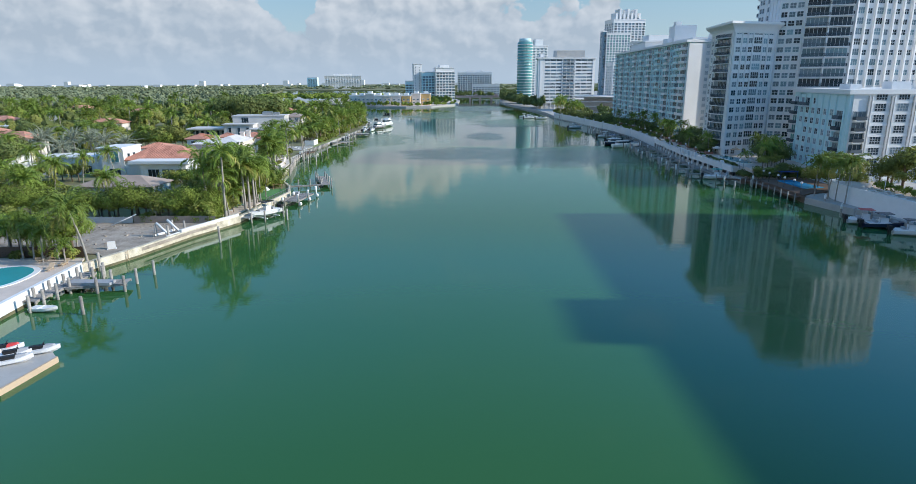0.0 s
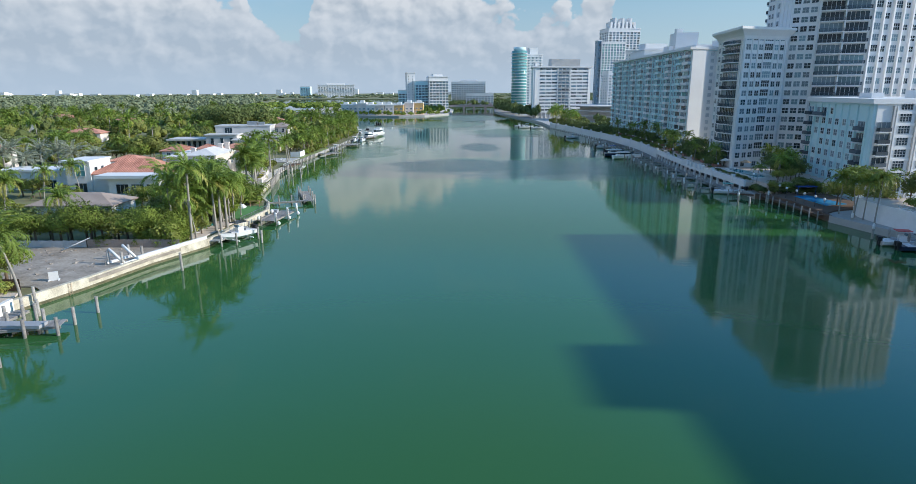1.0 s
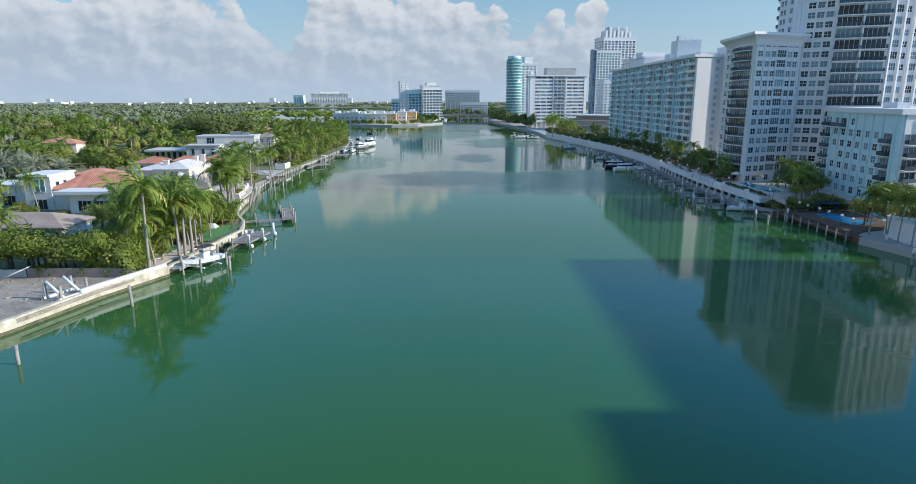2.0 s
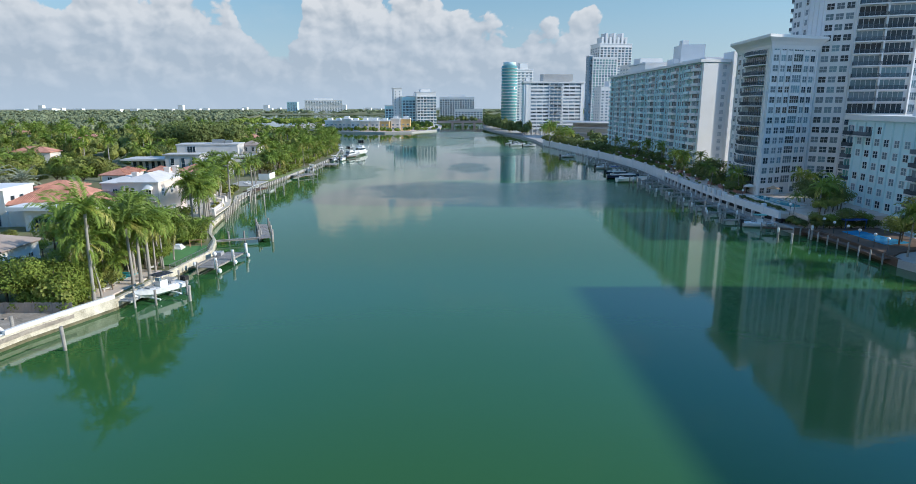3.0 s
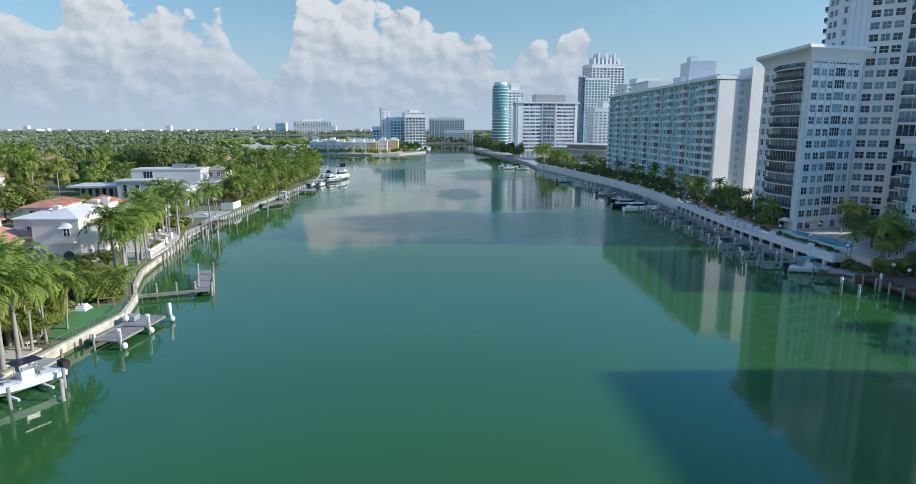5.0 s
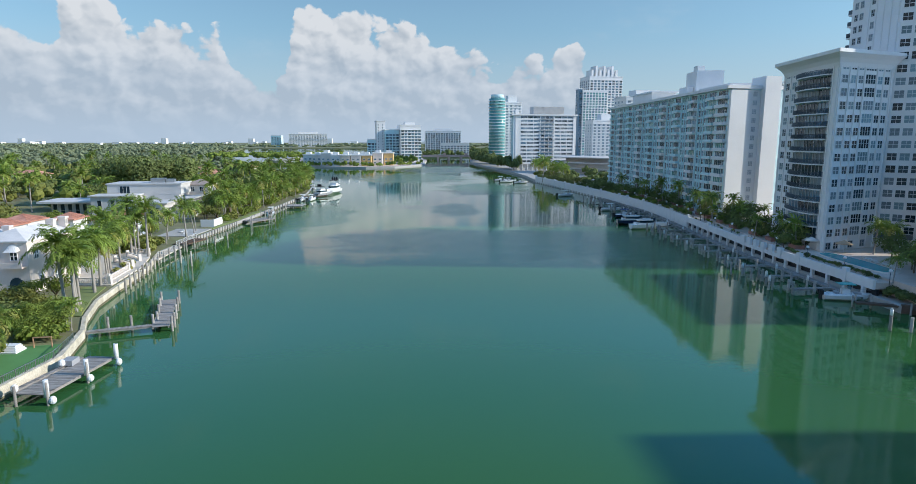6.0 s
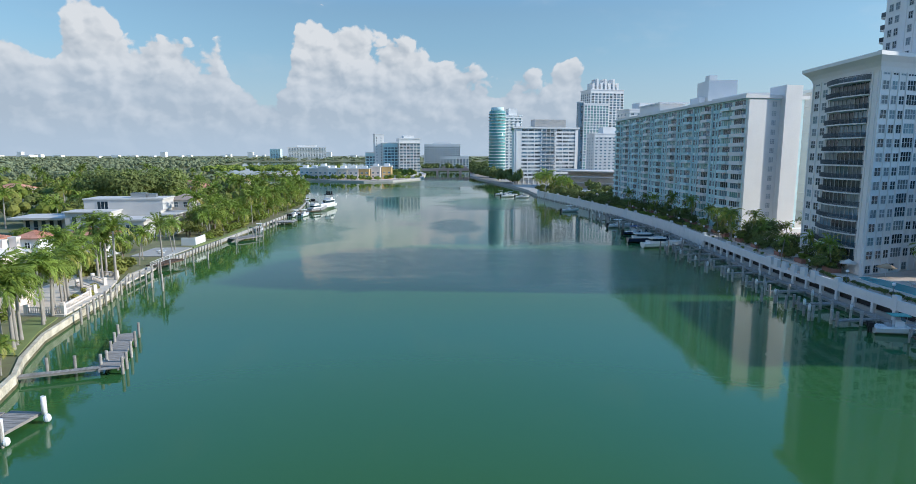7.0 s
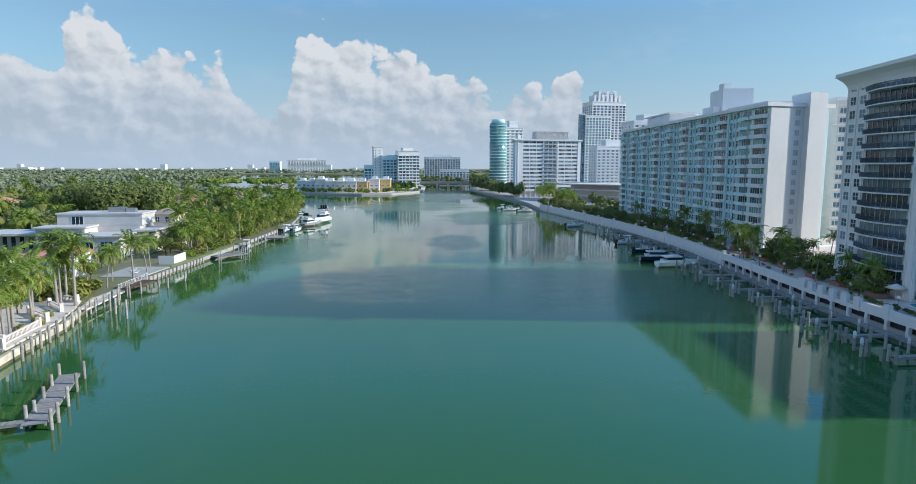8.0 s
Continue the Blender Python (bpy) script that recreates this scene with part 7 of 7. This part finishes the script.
# ---- east bank: docks, promenade, pools ----
catwalk = [(76.2, 176), (76.2, 213), (77.6, 237), (81.6, 285), (82.4, 303), (81.4, 330), (79.8, 354)]
for p0, p1 in zip(catwalk, catwalk[1:]):
    dock("timber walkway under the promenade parapet", [((p0[0] - 1.0, p0[1]), (p1[0] - 1.0, p1[1]), 1.4)], along((p0[0] - 1.6, p0[1]), (p1[0] - 1.6, p1[1]), 6), 0.9, WOOD, "promenade docks", 1.5)
east = random.Random(8)
y = 183.0
while y < 345:
    x = np.interp(y, [176, 213, 237, 285, 303, 330, 354], [75, 75, 76.4, 80.4, 81.2, 80.2, 78.6])
    l = east.uniform(7.5, 10)
    dock("timber finger dock with white-topped piles", [((x, y), (x - l, y - 0.6), 1.1)], [(x - l, y - 1.2), (x - l, y + 0.2), (x - l * 0.5, y - 1.1)], 0.9, WOOD, "promenade docks", 2.4, 0.24)
    for k in (0, 1):
        pile(x - l - east.uniform(0.3, 2.5), y + east.uniform(2.0, 5.0), 2.6, 0.22, k == 0)
    if east.random() < 0.5:
        pile(x - 2.5, y + 3.6, 2.3, 0.2, True)
    y += east.uniform(7.5, 10.5)
for x, yy, h, c in ((69.1, 160.7, 3.2, True), (77.9, 163.6, 3.0, True), (71.5, 159.7, 2.2, False), (81.8, 136.3, 2.8, True), (79.4, 126.0, 2.8, True), (63.6, 198.3, 2.6, False), (64.9, 192.6, 2.6, False), (65.4, 188.1, 2.8, True), (70.7, 188.8, 2.6, False)):
    pile(x, yy, h, 0.22, c)
dock("dark brown timber dock along the bulkhead", [((79.0, 168), (79.6, 143), 1.4), ((79.2, 169.4), (72.0, 172.5), 1.2)], along((78.0, 168), (78.6, 143), 9) + [(72, 173.2), (74.5, 172.2)], 1.1, BROWNWOOD, "promenade docks", 2.0)
console_boat("white sport boat with a teal top", 70.4, 178.6, -14, 8.0, 2.7, GEL, TEALPAINT)
for x, yy, rz, L in ((62.2, 273.8, -6, 12.5), (63.2, 263.0, 4, 12.5)):
    cruiser("dark-hulled motor cruiser at a finger dock" if yy > 270 else "white motor cruiser at a finger dock", x, yy, rz, L, 3.4, NAVY if yy > 270 else GEL)
console_boat("dark covered boat at a finger dock", 66.5, 292, 5, 8.5, 2.7, NAVY, BLUECANVAS)
console_boat("white boat at a finger dock", 67.0, 312, 5, 8.5, 2.7)
console_boat("white boat at a finger dock", 62.0, 372, 15, 9.0, 2.8)
for x, yy in ((44, 470), (47, 478), (42, 486), (52, 462)):
    console_boat("white boat moored at the far quay", x, yy, 10, 9.0, 2.8)
# near quay boats
console_boat("white boat with a red hardtop at the quay", 77.8, 121.2, -14, 7.5, 2.6, GEL, RED, 0, 2, True)
console_boat("dark blue open boat at the quay", 78.4, 117.2, -8, 8.5, 2.6, NAVY, NAVY)
console_boat("white open boat at the quay", 80.4, 111.6, -14, 7.0, 2.4, GEL, NAVY)
for x, yy in ((81.5, 119.4), (84.6, 113.6), (80.6, 123.4), (86, 108)):
    pile(x, yy, 2.6, 0.2)

# white curved terrace wall and its terrace on the near lot
TERR = [(98.5, 145), (90, 146.5), (86.8, 144), (85.6, 140), (85.4, 134), (86.2, 128), (87.6, 115), (88.5, 100), (88.5, 60), (98.5, 60)]
bm = bmesh.new()
prism(bm, ccw(TERR), 1.0, 4.4)
single("terrace", bm, PAVING, "raised paved sun terrace", "terrace")
bm = bmesh.new()
ribbon(bm, TERR[1:9], 0.3, 0.06, 1.0, 5.1, 1)
single("terrace_wall", bm, WHITEPAINT, "curved white retaining wall of a sun terrace", "wall")
for x, yy in ((84.2, 139.6), (86.0, 142.4), (84.4, 136.8), (84.6, 133.5), (83.4, 143.5)):
    coco(x, yy, 1.3, 0.9, "palms by the terrace wall")
for x, yy in ((88, 152), (91, 149.5), (93, 147.5), (95.5, 146), (90, 154), (95, 139), (97, 134), (97, 128), (97, 120), (96.5, 112)):
    broad(x, yy, 4.0 if yy < 145 else 1.3, 0.62, 0, "trees by the low block")
for k in range(10):
    bush(93 + east.uniform(-0.5, 0.8), 112 + k * 2.6, 4.4, 0.9, 0)
for k in range(8):
    lounger(89.5 + (k % 2) * 2.2, 122 + k * 1.6, 4.4, 180, CANVAS)
for x, yy in ((88.2, 138), (89, 128), (90.5, 120)):
    bm = bmesh.new()
    tube(bm, (0, 0, 0), (0, 0, 3.6), 0.07, 0.05, 6)
    part("pole", bm, WHITEPAINT, thing("lamp_post", "slim white lamp post on the terrace", "lamp post", "terrace lamps", x, yy, 4.4))

# timber brown also darkens the court for the shadow lying on it
slab("pool_court", [(80.4, 143), (80.8, 167.5), (95, 168), (95, 150), (84, 146)], 1.2, 1.6, BROWNWOOD, "dark brown court round a blue pool, timber and shade in one colour", "paving")
slab("blue_pool", [(85.2, 151.5), (84.6, 164), (88.6, 165), (91.0, 153)], 1.5, 1.72, POOLBLUE, "long blue swimming pool by the low block", "pool")
slab("deck_pool_rim", smooth_poly([(82.2, 182), (82.2, 200), (86.4, 200.4), (87.4, 190), (86.6, 181.6)], 4), 3.8, 4.02, LIMESTONE, "pale rim of the deck pool", "pool rim")
slab("deck_pool", smooth_poly([(82.8, 183), (82.8, 199), (85.9, 199.4), (86.8, 190), (86.1, 182.8)], 4), 3.85, 4.06, POOL, "turquoise pool on the raised deck", "pool")


def globe_lamp(x, y, z, h=2.6):
    t = thing("globe_lamp", "globe lamp on a dark post along the promenade", "lamp", "globe lamps", x, y, z)
    bm = bmesh.new()
    tube(bm, (0, 0, 0), (0, 0, h), 0.06, 0.045, 6)
    part("post", bm, RAIL, t)
    bm = bmesh.new()
    bmesh.ops.create_uvsphere(bm, u_segments=12, v_segments=8, radius=0.3, matrix=Matrix.Translation((0, 0, h + 0.25)))
    part("globe", bm, GLOBE, t)


def umbrella(x, y, z, mat, label):
    t = thing("parasol", label, "parasol", "pool parasols", x, y, z)
    bm = bmesh.new()
    tube(bm, (0, 0, 0), (0, 0, 2.5), 0.04, 0.04, 6)
    part("pole", bm, WHITEPAINT, t)
    bm = bmesh.new()
    tube(bm, (0, 0, 2.1), (0, 0, 2.9), 1.8, 0.05, 8)
    part("canopy", bm, mat, t)


for k in range(15):
    yy = 174 + k * 11.5
    globe_lamp(np.interp(yy, [170, 213, 237, 285, 303, 330, 354], [78.6, 78.6, 80, 84, 84.8, 83.8, 82.4]), yy, 3.5, 2.2)
umbrella(84.0, 204.5, 3.9, CANVAS, "white parasol by the deck pool")
umbrella(88.2, 200.0, 3.9, TAN, "tan parasol by the deck pool")
for k in range(6):
    lounger(88.2 + 0.2 * k, 184 + k * 1.8, 3.9, 170, CANVAS)


def planter(x, y, z, w, d, rz=0):
    t = thing("planter", "low red brick planter on the deck", "planter", "brick planters", x, y, z, rz)
    bm = bmesh.new()
    box(bm, -w / 2, -d / 2, 0, w / 2, d / 2, 0.8)
    part("trough", bm, BRICK, t)
    bm = bmesh.new()
    box(bm, -w / 2 - 0.06, -d / 2 - 0.06, 0.8, w / 2 + 0.06, d / 2 + 0.06, 0.88)
    part("coping", bm, BRICK, t)
    bush(x, y, z + 0.6, min(w, d) * 0.45)


for k in range(15):
    yy = 207 + k * 10 + east.uniform(-2, 2)
    x = np.interp(yy, [213, 237, 285, 303, 330, 354], [82.2, 83.6, 88.6, 89.5, 88, 86.6])
    planter(x, yy, 3.9, 3.2, 2.0, 85)
    if k % 2:
        small_palm(x + east.uniform(1.5, 4), yy + 3, 3.9, 1.1, "deck palms")
    bush(x + east.uniform(0.5, 3), yy + 5, 3.9, 1.3, 2)
    if k % 3 == 0:
        broad(x + east.uniform(1, 3), yy + east.uniform(-3, 3), 3.6, 0.45, 2, "deck trees")
for x, yy in ((88, 262), (91, 258), (88.6, 268), (92, 252), (90, 247), (97, 256), (101, 255), (105, 254), (94, 257)):
    small_palm(x, yy, 3.9, 1.0, "deck palms")
for x, yy in ((83.6, 212), (82.5, 207.5), (94, 199), (98, 201), (102, 203.5), (88.5, 176), (84.5, 173), (86.5, 175.5), (91, 178)):
    small_palm(x, yy, 3.9, 1.2, "deck palms")
for x, yy in ((86, 173), (89, 175), (92, 178), (84, 171.6)):
    broad(x, yy, 3.7, 0.46, 0, "deck trees")
for k in range(13):
    bush(81.5 + k * 1.1, 168.9 + east.uniform(-0.4, 0.4), 1.5, 0.85, 2, "dark shrub against the deck wall", "deck shrubs")
for k in range(5):
    broad(82 + k * 2.6, 168.6 + east.uniform(-0.6, 0.4), 1.3, 0.48, k % 3, "trees below the deck")
for x, yy in ((84, 300), (86, 290), (84.5, 320), (83, 345)):
    coco(x + 3, yy, 3.9, 0.75, "palms on the promenade")
# dark leaf kind takes the place of the towers' shade on these trees
for k in range(26):
    yy = 300 + k * 7
    x = np.interp(yy, [300, 330, 354, 425, 470, 520], [90, 89, 87.5, 80, 75, 76])
    broad(x + east.uniform(-1.5, 4), yy, 2.0, 0.48, 2, "dark trees below the slab")
for k in range(10):
    coco(np.interp(440 + k * 14, [425, 470, 520, 570, 650], [78, 72, 73, 80, 78]) + 3, 440 + k * 14, 1.3, 0.95, "palms on the far quay")
for x, yy in ((84.4, 261), (85.6, 256.5), (87.2, 263), (83.8, 252), (86.4, 247)):
    tree(COCO[int(x) % 3], x, yy, 3.9, 30 * x, 0.72, "yellowish palm on the deck", "palm tree", "deck palms")


def parked_car(x, y, z, rz, mat):
    t = thing("car", "parked car on the drive behind the deck", "car", "parked cars", x, y, z, rz)
    bm = bmesh.new()
    box(bm, -2.2, -0.9, 0.3, 2.2, 0.9, 0.85)
    part("body", bm, mat, t)
    bm = bmesh.new()
    prism(bm, ccw([(-1.4, -0.8), (1.2, -0.8), (1.2, 0.8), (-1.4, 0.8)]), 0.85, 1.45, 0, -0.25)
    part("cabin", bm, GLASS, t)
    for wx in (-1.35, 1.35):
        for wy in (-0.9, 0.9):
            bm = bmesh.new()
            tube(bm, (wx, wy - 0.1, 0.33), (wx, wy + 0.1, 0.33), 0.33, 0.33, 12)
            part("wheel", bm, BLACK, t)


for k in range(6):
    parked_car(97 + k * 2.6, 246.5 + 0.3 * k, 3.9, 88, (WHITEPAINT, METAL, BLACK, WHITEPAINT, NAVY, METAL)[k])

for k in range(22):
    bush(79.6 + east.uniform(-0.3, 0.5), 178.4 + k * 1.3, 3.5, 0.42, 2, "low dark hedge shrub by the deck pool", "deck hedge")
for x, yy, s in ((78.6, 171.2, 0.9), (79.6, 172.4, 1.0), (78.8, 173.6, 0.8), (79.8, 174.6, 0.9), (80.0, 170.4, 0.9)):
    bush(x, yy, 1.4, s, 2, "dark shrub at the corner of the pool deck", "deck shrubs")
# planting behind the parapet
for k in range(118):
    yy = 172 + k * 1.6
    x = np.interp(yy, [170, 213, 237, 285, 303, 330, 354], [78.9, 78.9, 80.3, 84.3, 85.1, 84.1, 82.7])
    if yy < 208 or yy < 268 and k % 3:
        continue
    bush(x + east.uniform(-0.5, 1.6), yy, 3.5, east.uniform(0.5, 1.0) * (0.45 if yy < 268 else 1), None, "dark green shrub behind the parapet", "promenade shrubs")
for k in range(22):
    yy = 176 + k * 8 + east.uniform(-2, 2)
    x = np.interp(yy, [170, 213, 237, 285, 303, 330, 354], [80.2, 80.2, 81.6, 85.6, 86.4, 85.4, 84])
    if 177 < yy < 205:
        continue
    if k % 3 == 1:
        broad(x, yy, 3.4, 0.38, 2, "promenade trees")
    elif k % 3 == 0:
        small_palm(x, yy, 3.5, 0.95, "promenade palms")

# thick planting on the deck at the foot of the towers
for k in range(34):
    yy = 206 + k * 1.7
    x = np.interp(yy, [206, 237, 262], [82.0, 84.0, 88.0])
    bush(x + east.uniform(-1.0, 5.5), yy, 3.8, east.uniform(0.7, 1.25), east.choice((1, 2, 2)), "dark green shrub in the deck planting", "deck shrubs")
for x, yy in ((84.0, 208.5), (86.6, 228.5), (84.6, 219.0), (87.0, 236.0), (86.4, 243.0), (90.5, 246.5), (88.6, 252.0), (92.5, 255.0), (96.0, 251.0), (86.0, 214.0)):
    broad(x, yy, 3.6, east.uniform(0.42, 0.55), 2, "deck trees")
for x, yy in ((88.4, 181.0), (90.4, 184.0), (92.6, 182.6), (94.4, 186.0), (89.8, 178.4), (93.4, 179.0), (96.2, 189.0), (91.4, 190.5)):
    broad(x, yy, 3.5, east.uniform(0.46, 0.58), 2, "dark trees behind the deck pool")

for x, yy in ((62.5, 452.0), (71.5, 462.0), (75.0, 455.0), (69.0, 476.0), (77.0, 470.0)):
    coco(x + 6, yy, 1.4, 1.25, "palms on the far quay")

# blue awning and clutter by the pool court
bm = bmesh.new()
prism(bm, ccw([(86.5, 166.2), (91.5, 166.4), (91.5, 168.0), (86.5, 167.8)]), 3.6, 3.75)
for x, yy in ((86.7, 166.4), (91.3, 166.6)):
    box(bm, x - 0.05, yy - 0.05, 1.5, x + 0.05, yy + 0.05, 3.6)
single("awning", bm, BLUECANVAS, "dark blue awning beside the pool court", "awning", "")
for k in range(6):
    globe_lamp(81.4 + 0.3 * (k % 2), 146 + k * 4.0, 1.6, 2.2)
for x, y in ((-59.8, 192), (-61.4, 195.6), (-59.4, 189.2)):
    royal(x, y, 1.5, 0.82)

# rubble on the empty lot
rub = random.Random(3)
bm = bmesh.new()
for k in range(150):
    x, y = rub.uniform(-82, -54), rub.uniform(97, 114.5)
    if x > -58 and y < 100:
        continue
    q = rub.uniform(0.06, 0.22)
    box(bm, -q, -q * rub.uniform(0.5, 1.2), 0, q, q, q * rub.uniform(0.4, 0.9), 0, pose(x, y, 1.48, rub.uniform(-15, 15), rub.uniform(-15, 15), rub.uniform(0, 180)))
single("rubble", bm, GRAVEL, "scattered rubble and broken concrete on bare ground", "rubble", "stuff")
for k in range(44):
    yy = 352 + k * 3.2
    x = np.interp(yy, [330, 354, 425, 470, 520], [83.4, 82.0, 74.5, 68.5, 69.5])
    bush(x + east.uniform(1.0, 4.0), yy, 2.8, east.uniform(0.8, 1.5), 2, "dark green shrub behind the parapet", "promenade shrubs")
    # again the dark leaf kind, its colour standing for tower shade
    if k % 2:
        broad(x + east.uniform(3, 9), yy, 2.0, 0.5, 2, "dark trees below the slab")
for x, yy in ((97.0, 150), (97.5, 140), (96, 156)):
    broad(x, yy, 3.0, 0.85, 0, "trees by the low block")
for x, yy, s in ((99.0, 137, 1.05), (100.4, 131, 1.15), (98.6, 126, 0.9), (100.6, 143, 0.9)):
    broad(x, yy, 3.6, s, 0, "trees by the low block")
# furnishings of the west gardens
for x, y in ((-49.6, 124.5), (-50.2, 126.6), (-48.6, 136.6), (-68, 247), (-70, 250)):
    lounger(x, y, 1.52, 70, CANVAS)
